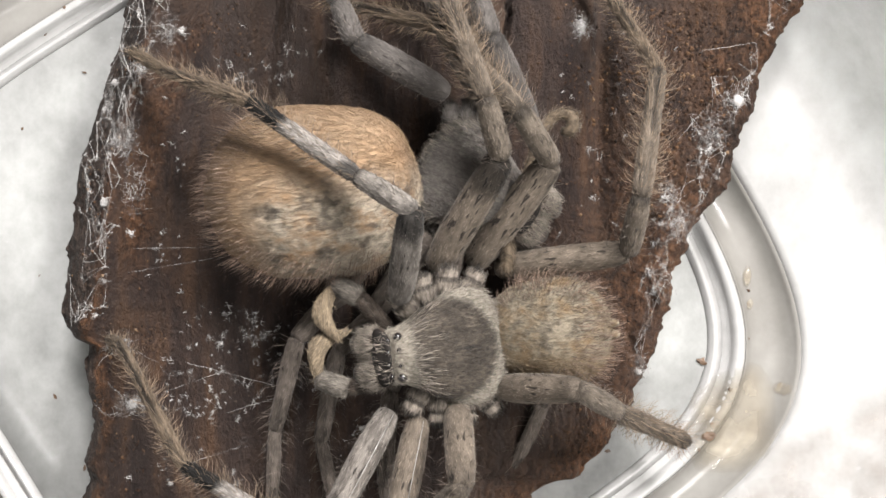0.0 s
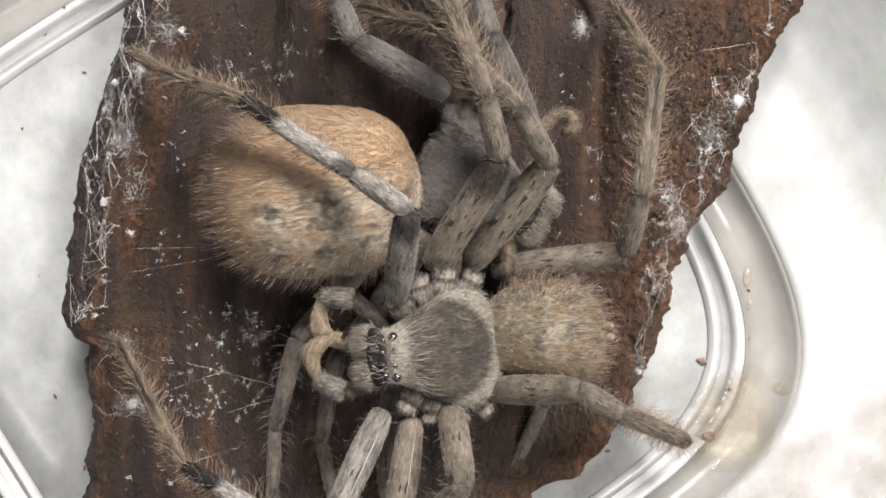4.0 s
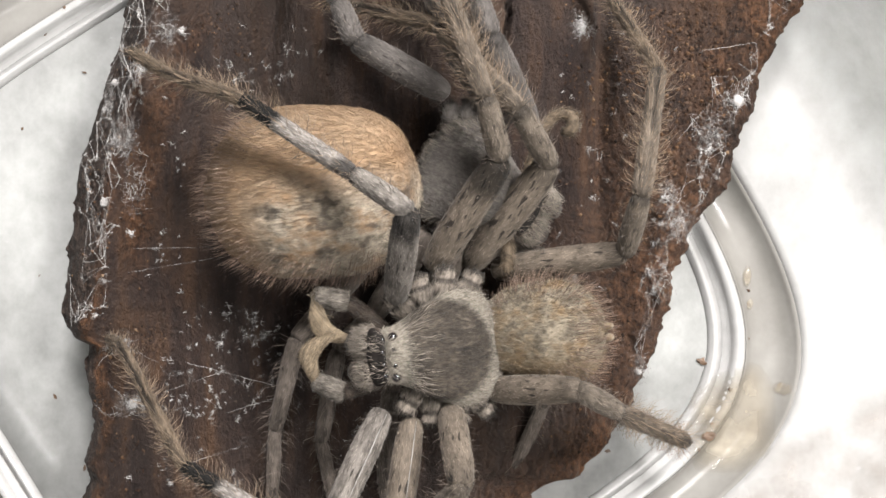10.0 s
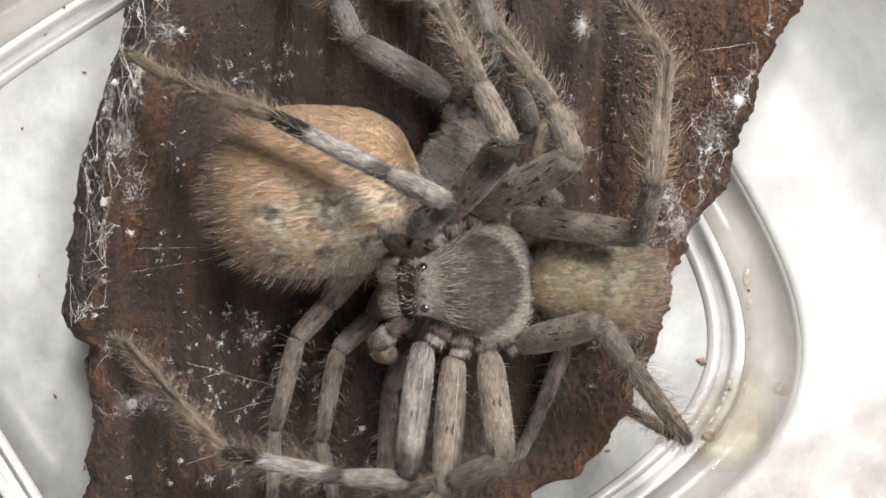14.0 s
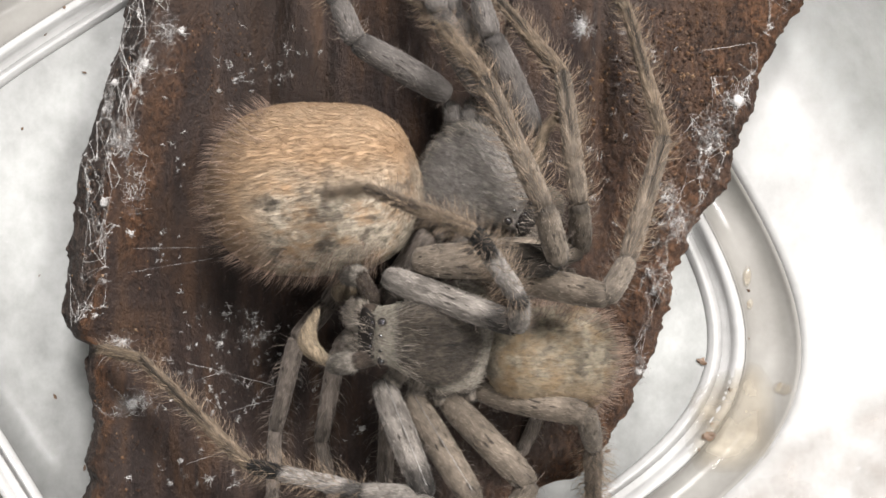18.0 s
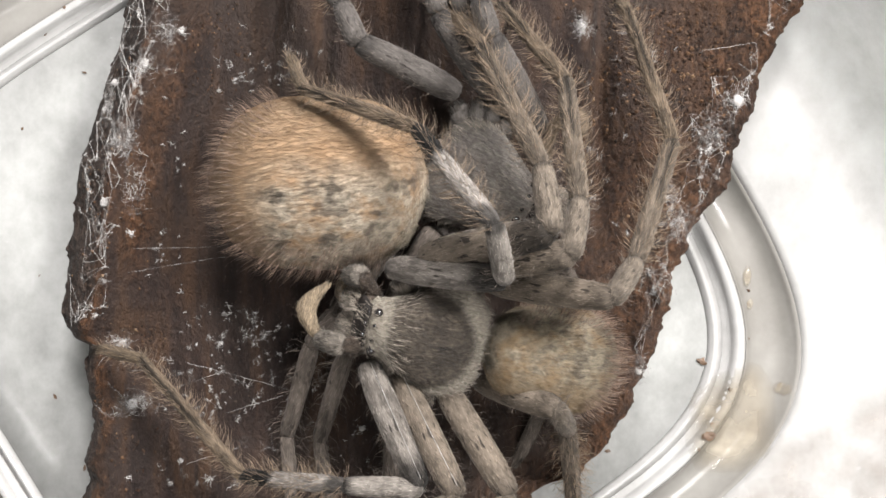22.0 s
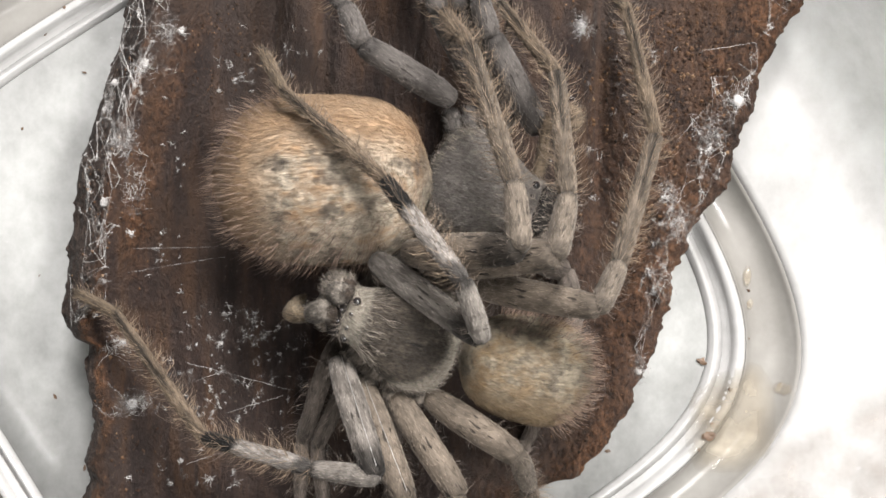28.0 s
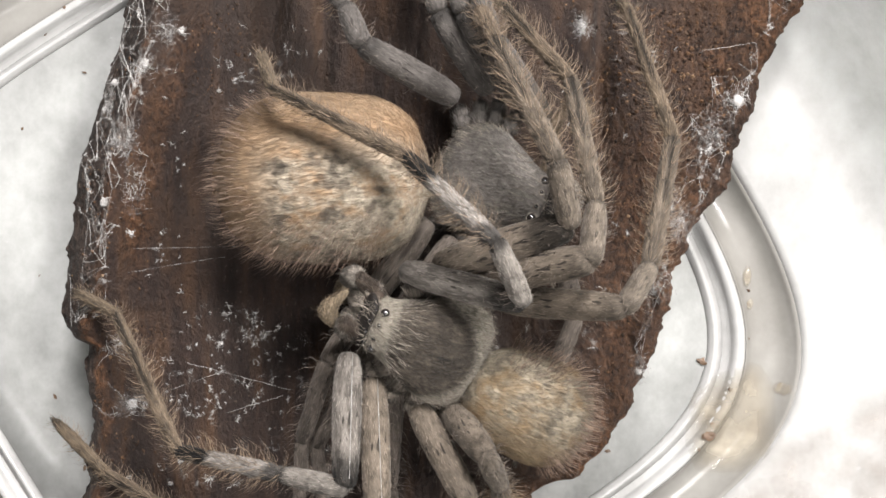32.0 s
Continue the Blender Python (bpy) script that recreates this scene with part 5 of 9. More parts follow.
def motions():
    walk(male_shell, body_rows(male, [(0, 0.27, -7.92, 11, -172.59, -14, 0), (5.8, -0.18, -8.01, 11, -174.29, -14, 0), (9.4, -0.18, -8.01, 11, -174.29, -14, 0), (12.6, 0.27, -7.92, 11, -172.59, -14, 0), (13.8, 0.04, -7.65, 11, -172.59, -14, 0), (14, 2.28, -2.77, 11, -176.57, -10, 0), (14.5, 0.72, -6.22, 11, -177.14, -6, -8), (16.5, 0.98, -7.79, 11, -180, -4, -16), (17.8, 0.98, -7.79, 11, -180, -4, -16), (18, -0.85, -6.98, 11, -181.15, -4, -16), (18.5, -1.61, -7.7, 11, -194.04, -4, -16), (19, -1.43, -6.98, 11, -192.41, -4, -16), (24.7, -1.43, -6.98, 11, -192.41, -4, -16), (25, -1.75, -6.76, 11, -191.31, -4, -16), (25.5, 0.72, -7.34, 11, -194.04, -4, -16), (27.5, -0.85, -7.47, 11, -204.23, -4, -16), (28, -3.4, -6.53, 11, -199.29, -4, -16), (29, -3.22, -6.13, 11, -204.23, -4, -16), (29.6, -1.3, -7.56, 11, -201.8, -4, -16), (32, -1.3, -7.56, 11, -201.8, -4, -16)]))
    walk(male_abdomen, body_rows(male, [(0, 8.78, -6.72, 9, -175.43, 34, 0), (5.8, 8.27, -6.9, 9, -176.57, 34, 0), (9.4, 8.27, -6.9, 9, -176.57, 34, 0), (12.6, 8.78, -6.72, 9, -175.43, 34, 0), (13.8, 8.59, -6.72, 9, -177.14, 34, 0), (14, 12.39, -2.7, 9, -180, 16, 0), (14.5, 11.24, -2.24, 9, -155.77, 0, 0), (16.5, 10.7, -9.1, 9, -186.84, 0, 0), (17.8, 10.7, -9.1, 9, -186.84, 0, 0), (18, 9.19, -8.87, 9, -178.85, 0, 0), (18.5, 8.41, -10.38, 9, -186.84, 0, 0), (19, 9.05, -8.87, 9, -186.84, 0, 0), (24.7, 9.05, -8.87, 9, -186.84, 0, 0), (25, 8.41, -8.41, 9, -185.71, 0, 0), (25.5, 8.73, -10.92, 9, -204.23, 0, 0), (27.5, 7.59, -12.75, 9, -202.78, 0, 0), (28, 7.13, -9.78, 9, -191.31, 0, 0), (29, 6.9, -11.15, 9, -196.7, 0, 0), (29.6, 7.13, -12.84, 9, -202.78, 0, 0), (32, 7.13, -12.84, 9, -202.78, 0, 0)]))
    step("male_left_1", 0, -4.28, -12.92, 10.43, -9.02, -21.53, 15.07, -12.1, -22.52, 10.15, -20.55, -17.23, 10.88, -27.23, -8.02, 4.89, -29.32, -7.84, 1.38)
    step("male_left_1", 5.8, -4.87, -12.9, 10.43, -8.9, -21.84, 15.11, -12.05, -22.41, 10.17, -20.56, -17.23, 10.88, -27.23, -8.02, 4.88, -29.33, -7.84, 1.37)
    step("male_left_1", 9.4, -4.87, -12.9, 10.43, -8.9, -21.84, 15.11, -12.05, -22.41, 10.17, -20.56, -17.23, 10.88, -27.23, -8.02, 4.88, -29.33, -7.84, 1.37)
    step("male_left_1", 12.6, -4.28, -12.92, 10.43, -9.02, -21.53, 15.07, -12.1, -22.52, 10.15, -20.55, -17.23, 10.88, -27.23, -8.02, 4.89, -29.32, -7.84, 1.38)
    step("male_left_1", 13.8, -4.5, -12.65, 10.43, -8.85, -21.5, 14.98, -12.12, -22.53, 10.19, -20.56, -17.23, 10.89, -27.23, -8.02, 4.88, -29.32, -7.84, 1.37)
    step("male_left_1", 14, -1.56, -7.51, 10.1, -2.93, -18, 12.65, -8.09, -18.32, 9.83, -17.84, -16.48, 8.73, -26.73, -8.13, 4.67, -29.09, -7.85, 1.34)
    step("male_left_1", 14.5, -3.18, -10.65, 9.21, 1.13, -18.86, 14.9, -2.02, -23.07, 12.25, -11.02, -19.43, 9.95, -20.9, -13.91, 3.83, -24.91, -13.25, 3.38)
    step("male_left_1", 16.5, -3.1, -11.67, 8.5, 0.69, -19.18, 15.39, -4.24, -19.97, 12.27, -13.48, -18.77, 8.66, -21.48, -9.18, 5.59, -25.17, -8.11, 4.17)
    step("male_left_1", 17.8, -3.1, -11.67, 8.5, 0.69, -19.18, 15.39, -4.24, -19.97, 12.27, -13.48, -18.77, 8.66, -21.48, -9.18, 5.59, -25.17, -8.11, 4.17)
    step("male_left_1", 18, -5.01, -10.78, 8.5, -1.25, -18.91, 14.66, -6.4, -19.03, 11.81, -15.78, -17.59, 8.69, -25.13, -9.16, 6.1, -29.1, -8.23, 5.74)
    step("male_left_1", 18.5, -6.52, -10.48, 8.5, -1.91, -18.59, 14.08, -7.63, -18.64, 12.68, -16.26, -18.63, 7.65, -24.91, -9.16, 6.79, -28.87, -8.17, 6.46)
    step("male_left_1", 19, -6.16, -9.13, 9.76, -1.75, -18.59, 12.83, -7.63, -18.45, 12.51, -16.43, -18.64, 7.79, -25.01, -9.15, 6.51, -28.97, -8.19, 6.15)
    step("male_left_1", 24.7, -6.16, -9.13, 9.76, -1.75, -18.59, 12.83, -7.63, -18.45, 12.51, -16.43, -18.64, 7.79, -25.01, -9.15, 6.51, -28.97, -8.19, 6.15)
    step("male_left_1", 25, -6.51, -9.77, 8.5, -1.27, -18.12, 13.08, -6.88, -18.46, 11.32, -16.2, -18.44, 7.73, -24.95, -9.18, 5.99, -28.91, -8.19, 6.28)
    step("male_left_1", 25.5, -4.19, -10.12, 8.5, -0.6, -18.54, 14.37, -5.95, -18.57, 11.88, -15.18, -17.42, 8.26, -24.84, -9.14, 6.38, -28.81, -8.17, 6.59)
    step("male_left_1", 27.5, -6.17, -9.34, 8.5, -5.53, -17.97, 15.09, -10.21, -17.75, 11.52, -19.45, -15.3, 8.64, -27.25, -5.39, 6.12, -30.87, -3.5, 5.82)
    step("male_left_1", 28, -8.54, -8.85, 8.5, -5.14, -17.49, 14.17, -10.24, -17.37, 11.22, -19.55, -15.37, 8.2, -27.32, -5.4, 5.87, -30.94, -3.51, 5.6)
    step("male_left_1", 29, -8.54, -8, 8.5, -6.26, -17.35, 13.56, -11.22, -17.52, 10.4, -20.63, -15.98, 7.43, -27.57, -5.43, 5.01, -31.19, -3.53, 4.86)
    step("male_left_1", 29.6, -7.55, -8.4, 10.08, -7.48, -18.22, 14.74, -12.59, -17.69, 11.86, -21.68, -16.6, 7.88, -27.48, -5.42, 5.31, -31.1, -3.52, 5.13)
    step("male_left_1", 32, -7.55, -8.4, 10.08, -7.48, -18.22, 14.74, -12.59, -17.69, 11.86, -21.68, -16.6, 7.88, -27.48, -5.42, 5.31, -31.1, -3.52, 5.13)
    step("male_left_2", 0, -1.94, -13.55, 9.8, -3.98, -23.46, 14.27, -8.8, -23.08, 11.55, -17.97, -26.05, 7.02, -27.98, -25.67, 2.24, -33.44, -22.45, 0.85)
    step("male_left_2", 5.8, -2.57, -13.6, 9.86, -3.85, -23.74, 14.09, -8.77, -23.06, 11.61, -17.92, -26.01, 7.05, -27.93, -25.65, 2.27, -33.41, -22.48, 0.84)
    step("male_left_2", 9.4, -2.57, -13.6, 9.86, -3.85, -23.74, 14.09, -8.77, -23.06, 11.61, -17.92, -26.01, 7.05, -27.93, -25.65, 2.27, -33.41, -22.48, 0.84)
    step("male_left_2", 12.6, -1.94, -13.55, 9.8, -3.98, -23.46, 14.27, -8.8, -23.08, 11.55, -17.97, -26.05, 7.02, -27.98, -25.67, 2.24, -33.44, -22.45, 0.85)
    step("male_left_2", 13.8, -2.16, -13.27, 9.84, -3.82, -23.38, 14.03, -8.79, -23.09, 11.59, -17.95, -26.03, 7.03, -27.96, -25.66, 2.25, -33.43, -22.46, 0.85)
    step("male_left_2", 14, 0.88, -8.67, 9.69, 0.07, -19.44, 12.1, -4.47, -22.62, 11.83, -13.8, -24.91, 7.25, -23.77, -25.1, 2.38, -29.52, -22.53, 0.8)
    step("male_left_2", 14.5, -0.75, -11.82, 8.78, 5.02, -19.39, 14.43, 1.84, -23.4, 12.28, -7.27, -25.55, 7.21, -17.12, -25.25, 2.1, -23.19, -23.47, 0.64)
    step("male_left_2", 16.5, -0.73, -12.92, 7.98, 6.13, -20.01, 12.98, 2.19, -23.82, 12.11, -6.95, -26.06, 7.13, -16.74, -26.89, 1.97, -22.77, -24.89, 0.66)
    step("male_left_2", 17.8, -0.73, -12.92, 7.98, 6.13, -20.01, 12.98, 2.19, -23.82, 12.11, -6.95, -26.06, 7.13, -16.74, -26.89, 1.97, -22.77, -24.89, 0.66)
    step("male_left_2", 18, -2.67, -12.08, 7.98, 2.42, -19.35, 14.58, -1.64, -22.39, 12.32, -10.75, -24.87, 7.4, -20.63, -25.63, 2.4, -26.66, -24.03, 0.57)
    step("male_left_2", 18.5, -4.52, -12.26, 7.98, 2.46, -19.86, 11.95, -2.02, -23.14, 12.12, -11.18, -25.15, 7.1, -21.03, -26, 2.04, -26.95, -23.8, 0.53)
    step("male_left_2", 19, -3.57, -10.39, 8.87, 1.13, -19.05, 13.91, -3.01, -22.3, 12.15, -12.15, -24.81, 7.32, -22.12, -25.45, 2.48, -28.22, -24.14, 0.7)
    step("male_left_2", 24.7, -3.57, -10.39, 8.87, 1.13, -19.05, 13.91, -3.01, -22.3, 12.15, -12.15, -24.81, 7.32, -22.12, -25.45, 2.48, -28.22, -24.14, 0.7)
    step("male_left_2", 25, -4.43, -11.46, 7.98, 0.48, -18.95, 14.46, -3.49, -22.19, 12.31, -12.6, -24.76, 7.45, -22.53, -25.41, 2.54, -28.64, -24.15, 0.73)
    step("male_left_2", 25.5, -2.19, -11.9, 7.98, 0.68, -19.09, 15.88, -3.23, -21.7, 12.93, -12.29, -23.72, 7.71, -22.19, -24.7, 2.79, -28.36, -24.23, 0.83)
    step("male_left_2", 27.5, -4.52, -11.45, 7.98, -1.67, -19.21, 15.32, -5.89, -21.63, 12.66, -14.97, -24.3, 7.79, -24.81, -23.49, 2.71, -30.43, -20.76, 0.93)
    step("male_left_2", 28, -6.72, -10.81, 7.98, -2.78, -19.56, 13.48, -7.15, -22.75, 12.23, -15.99, -25.43, 6.94, -25.62, -25.55, 1.42, -29.99, -20.79, 0.77)
    step("male_left_2", 29, -6.89, -10.11, 7.98, -5.77, -20.01, 12.78, -10.34, -22.95, 11.67, -19.62, -24, 6.56, -29.07, -19.38, 3.02, -33.55, -15.02, 1.24)
    step("male_left_2", 29.6, -5.68, -10.48, 8.67, -5.09, -20.76, 12.72, -9.96, -23.07, 11.39, -19.39, -23.79, 6.51, -28.92, -19.27, 3.06, -33.44, -14.61, 3.18)
    step("male_left_2", 32, -5.68, -10.48, 8.67, -5.09, -20.76, 12.72, -9.96, -23.07, 11.39, -19.39, -23.79, 6.51, -28.92, -19.27, 3.06, -33.44, -14.61, 3.18)
    step("male_left_3", 0, 1.16, -12.69, 9.48, 1.38, -17.32, 18.82, -0.84, -20.34, 14.03, -7.12, -24.63, 8.54, -13.54, -28.67, 3.37, -16.18, -30.2, 1.87)
    step("male_left_3", 5.8, 0.56, -12.83, 9.48, 1.38, -17.31, 18.86, -0.83, -20.34, 14.07, -7.1, -24.61, 8.56, -13.52, -28.66, 3.39, -16.16, -30.18, 1.89)
    step("male_left_3", 9.4, 0.56, -12.83, 9.48, 1.38, -17.31, 18.86, -0.83, -20.34, 14.07, -7.1, -24.61, 8.56, -13.52, -28.66, 3.39, -16.16, -30.18, 1.89)
    step("male_left_3", 12.6, 1.16, -12.69, 9.48, 1.38, -17.32, 18.82, -0.84, -20.34, 14.03, -7.12, -24.63, 8.54, -13.54, -28.67, 3.37, -16.18, -30.2, 1.87)
    step("male_left_3", 13.8, 0.94, -12.42, 9.5, 1.38, -17.34, 18.68, -0.84, -20.4, 13.92, -7.15, -24.68, 8.46, -13.59, -28.72, 3.31, -16.25, -30.24, 1.83)
    step("male_left_3", 14, 3.73, -8.6, 9.18, 4.45, -15.77, 16.72, 0.71, -18.01, 12.48, -6.38, -21.23, 7.25, -10.93, -27.29, 2.07, -12.13, -30.26, 0.95)
    step("male_left_3", 14.5, 2.14, -11.78, 8.46, 12.23, -13.9, 10.02, 9.38, -17.78, 13.73, 5.85, -23.63, 7.29, 0.9, -28.1, 0.99, -2.34, -29.11, 0.85)
    step("male_left_3", 16.5, 2.16, -13.02, 7.75, 8.8, -19.42, 12.6, 5.92, -24.66, 11.46, -1.74, -27.24, 6.71, -8.45, -30.21, 1.19, -11.77, -29.55, 0.93)
    step("male_left_3", 17.8, 2.16, -13.02, 7.75, 8.8, -19.42, 12.6, 5.92, -24.66, 11.46, -1.74, -27.24, 6.71, -8.45, -30.21, 1.19, -11.77, -29.55, 0.93)
    step("male_left_3", 18, 0.22, -12.23, 7.75, 6.84, -18.35, 12.98, 3.74, -23.14, 10.89, -4.33, -25.83, 6.93, -11.35, -27.89, 1.38, -14.7, -27.68, 0.86)
    step("male_left_3", 18.5, -1.74, -13.06, 7.75, 6.75, -18.76, 9.79, 3.13, -23.05, 12.13, -4.11, -25.81, 6.84, -11.29, -27.81, 1.49, -14.63, -27.7, 0.85)
    step("male_left_3", 19, -0.01, -11.06, 8.18, 5.38, -19.63, 10.69, 1.55, -24.21, 11.83, -6.22, -25.66, 6.77, -13.31, -27.92, 1.4, -16.66, -27.68, 0.85)
    step("male_left_3", 24.7, -0.01, -11.06, 8.18, 5.38, -19.63, 10.69, 1.55, -24.21, 11.83, -6.22, -25.66, 6.77, -13.31, -27.92, 1.4, -16.66, -27.68, 0.85)
    step("male_left_3", 25, -1.62, -12.12, 7.75, 4.22, -19.02, 12.94, 1.14, -23.89, 10.99, -7.12, -25.68, 6.92, -14.24, -27.78, 1.52, -17.57, -27.71, 0.85)
    step("male_left_3", 25.5, 0.59, -12.7, 7.75, 5.61, -20.37, 12.71, 0.94, -23.97, 11.21, -7.07, -26.29, 6.91, -14.3, -27.75, 1.45, -17.64, -27.72, 0.84)
    step("male_left_3", 27.5, -1.92, -12.73, 7.75, 2.42, -19.36, 14.51, -0.69, -23.45, 11.26, -8.61, -26.15, 7.02, -16.04, -27.53, 1.8, -19.31, -27.73, 0.89)
    step("male_left_3", 28, -4.02, -11.86, 7.75, 1.37, -19.29, 12.7, -1.64, -24.24, 10.86, -10.01, -25.66, 6.87, -17.19, -27.76, 1.55, -20.52, -27.72, 0.84)
    step("male_left_3", 29, -4.3, -11.38, 7.75, 0.27, -18.66, 13.65, -3.15, -23.08, 11.25, -10.92, -25.91, 6.82, -17.86, -28.05, 1.2, -21.21, -27.64, 0.85)
    step("male_left_3", 29.6, -2.15, -12.86, 7.75, 1.99, -19.3, 14.82, -0.95, -23.36, 11.39, -8.7, -26.24, 6.95, -16.12, -27.58, 1.71, -19.4, -27.74, 0.87)
    step("male_left_3", 32, -2.15, -12.86, 7.75, 1.99, -19.3, 14.82, -0.95, -23.36, 11.39, -8.7, -26.24, 6.95, -16.12, -27.58, 1.71, -19.4, -27.74, 0.87)
    step("male_left_4", 0, 4.4, -11.26, 8.3, 10.27, -10.54, 16.12, 13.77, -12.81, 11.91, 20.67, -16.35, 4.2, 16.73, -15.59, -2.68, 15, -15.17, -5.2)
    step("male_left_4", 5.8, 3.82, -11.48, 8.25, 10.32, -10.61, 15.54, 13.86, -12.87, 11.37, 20.79, -16.44, 3.69, 16.79, -15.65, -3.16, 15.06, -15.23, -5.67)
    step("male_left_4", 9.4, 3.82, -11.48, 8.25, 10.32, -10.61, 15.54, 13.86, -12.87, 11.37, 20.79, -16.44, 3.69, 16.79, -15.65, -3.16, 15.06, -15.23, -5.67)
    step("male_left_4", 12.6, 4.4, -11.26, 8.3, 10.27, -10.54, 16.12, 13.77, -12.81, 11.91, 20.67, -16.35, 4.2, 16.73, -15.59, -2.68, 15, -15.17, -5.2)
    step("male_left_4", 13.8, 4.18, -10.99, 8.33, 10.28, -10.55, 16, 13.8, -12.82, 11.8, 20.69, -16.37, 4.09, 16.74, -15.61, -2.79, 15.02, -15.18, -5.31)
    step("male_left_4", 14, 6.24, -7.65, 8.73, 11.73, -5.53, 16.58, 14.38, -8.78, 12.39, 20.28, -15.83, 6.45, 15.8, -13.94, 0.13, 14.12, -13.24, -2.35)
    step("male_left_4", 14.5, 4.69, -10.86, 8.3, 13.9, -11.02, 11.72, 16.25, -12.6, 6.52, 18.89, -17.27, -3.01, 16.73, -15.28, -10.42, 14.46, -14.06, -8.75)
    step("male_left_4", 16.5, 4.77, -12.25, 7.78, 12.17, -14.04, 13.97, 13.59, -16.02, 8.57, 14.7, -22.34, -0.29, 14.89, -29.63, -3.51, 13.24, -32.08, -4.36)
    step("male_left_4", 17.8, 4.77, -12.25, 7.78, 12.17, -14.04, 13.97, 13.59, -16.02, 8.57, 14.7, -22.34, -0.29, 14.89, -29.63, -3.51, 13.24, -32.08, -4.36)
    step("male_left_4", 18, 2.85, -11.52, 7.78, 11.2, -12.89, 12.74, 12.3, -16.14, 7.9, 13.37, -22.82, -0.7, 14.43, -30.1, -3.77, 11.81, -31.68, -4.13)
    step("male_left_4", 18.5, 0.98, -12.94, 7.78, 7.56, -13.67, 15.03, 9.1, -16.25, 9.92, 10.19, -21.98, 0.66, 10.28, -28.98, -3.16, 9.51, -31.73, -4.28)
    step("male_left_4", 19, 2.98, -10.9, 5.6, 8.84, -12.39, 13.32, 10.21, -14.74, 8.05, 11.51, -22.38, 0.33, 13, -29.36, -3.23, 11.03, -31.55, -4.12)
    step("male_left_4", 24.7, 2.98, -10.9, 5.6, 8.84, -12.39, 13.32, 10.21, -14.74, 8.05, 11.51, -22.38, 0.33, 13, -29.36, -3.23, 11.03, -31.55, -4.12)
    step("male_left_4", 25, 1.09, -11.88, 7.78, 8.96, -13.01, 13.53, 10.15, -16.03, 8.57, 11.42, -22.48, -0.17, 10.21, -29.7, -3.32, 11.9, -31.98, -4.51)
    step("male_left_4", 25.5, 3.31, -12.59, 7.78, 8.8, -15.31, 15.44, 9.99, -17.58, 10.09, 11.13, -22.03, 0.17, 10.9, -29.25, -3.2, 11.45, -32, -4.46)
    step("male_left_4", 27.5, 0.77, -13.1, 7.78, 4.06, -15.32, 16.75, 4.93, -18.18, 11.63, 5.52, -23.93, 2.35, 5.88, -30.38, -2.32, 5.99, -33.12, -3.71)
    step("male_left_4", 28, -1.3, -11.99, 7.78, 5.92, -16.14, 12.97, 6.97, -19.34, 8.1, 8.12, -25.51, -0.87, 8.49, -32.85, -3.94, 6.04, -34.7, -4.26)
    step("male_left_4", 29, -1.6, -11.75, 7.78, 4.14, -15.89, 14.57, 5.04, -19.03, 9.62, 6.18, -24.89, 0.46, 5.55, -31.88, -3.32, 6.36, -34.62, -4.46)
    step("male_left_4", 29.6, 0.56, -13.11, 7.78, 3.21, -15.29, 16.97, 4.46, -18.51, 12.16, 5.37, -23.9, 2.68, 5.84, -30.22, -2.16, 5.97, -32.93, -3.61)
    step("male_left_4", 32, 0.56, -13.11, 7.78, 3.21, -15.29, 16.97, 4.46, -18.51, 12.16, 5.37, -23.9, 2.68, 5.84, -30.22, -2.16, 5.97, -32.93, -3.61)
    step("male_right_1", 0, -3.46, -4.01, 10.29, -2.24, 2.84, 19.33, -6.37, 5.41, 16.46, -14.52, 11.02, 16.4, -22.58, 14.44, 9.02, -25.91, 16.45, 7.2)
    step("male_right_1", 5.8, -3.79, -3.96, 10.26, -2.53, 2.76, 19.4, -6.69, 5.6, 16.83, -14.9, 11.05, 17.56, -22.45, 14.22, 9.56, -25.74, 16.34, 7.81)
    step("male_right_1", 9.4, -3.79, -3.96, 10.26, -2.53, 2.76, 19.4, -6.69, 5.6, 16.83, -14.9, 11.05, 17.56, -22.45, 14.22, 9.56, -25.74, 16.34, 7.81)
    step("male_right_1", 12.6, -3.46, -4.01, 10.29, -2.24, 2.84, 19.33, -6.37, 5.41, 16.46, -14.52, 11.02, 16.4, -22.58, 14.44, 9.02, -25.91, 16.45, 7.2)
    step("male_right_1", 13.8, -3.68, -3.73, 10.29, -2.35, 2.82, 19.53, -6.44, 5.4, 16.62, -14.63, 10.89, 15.81, -22.7, 14.52, 8.54, -26.03, 16.53, 6.74)
    step("male_right_1", 14, -2.1, 1.47, 10.1, 0.22, 3.34, 21.12, -3.92, 5.45, 17.91, -12.7, 9.88, 16.86, -21.71, 13.51, 10.8, -25.27, 15.78, 10.02)
    step("male_right_1", 14.5, -3.49, -1.75, 10.46, 3.53, -2, 19.45, -0.8, -1.41, 15.86, -10.56, 0.02, 16.5, -21.24, 2.02, 12.9, -25.39, 3.11, 12.71)
    step("male_right_1", 16.5, -2.93, -3.02, 10.97, 7.15, -3.15, 16.32, 2.96, -0.55, 19.08, -6.42, 0.48, 16.14, -14.01, -2.95, 8.28, -16.8, -4.47, 5.4)
    step("male_right_1", 17.8, -2.93, -3.02, 10.97, 7.15, -3.15, 16.32, 2.96, -0.55, 19.08, -6.42, 0.48, 16.14, -14.01, -2.95, 8.28, -16.8, -4.47, 5.4)
    step("male_right_1", 18, -4.64, -2.14, 11.31, 5.78, -5.93, 13.98, 5.59, -3.72, 19.18, 2.06, 1.17, 27.02, -5.42, 4.38, 18.97, -8.97, 4.04, 16.59)
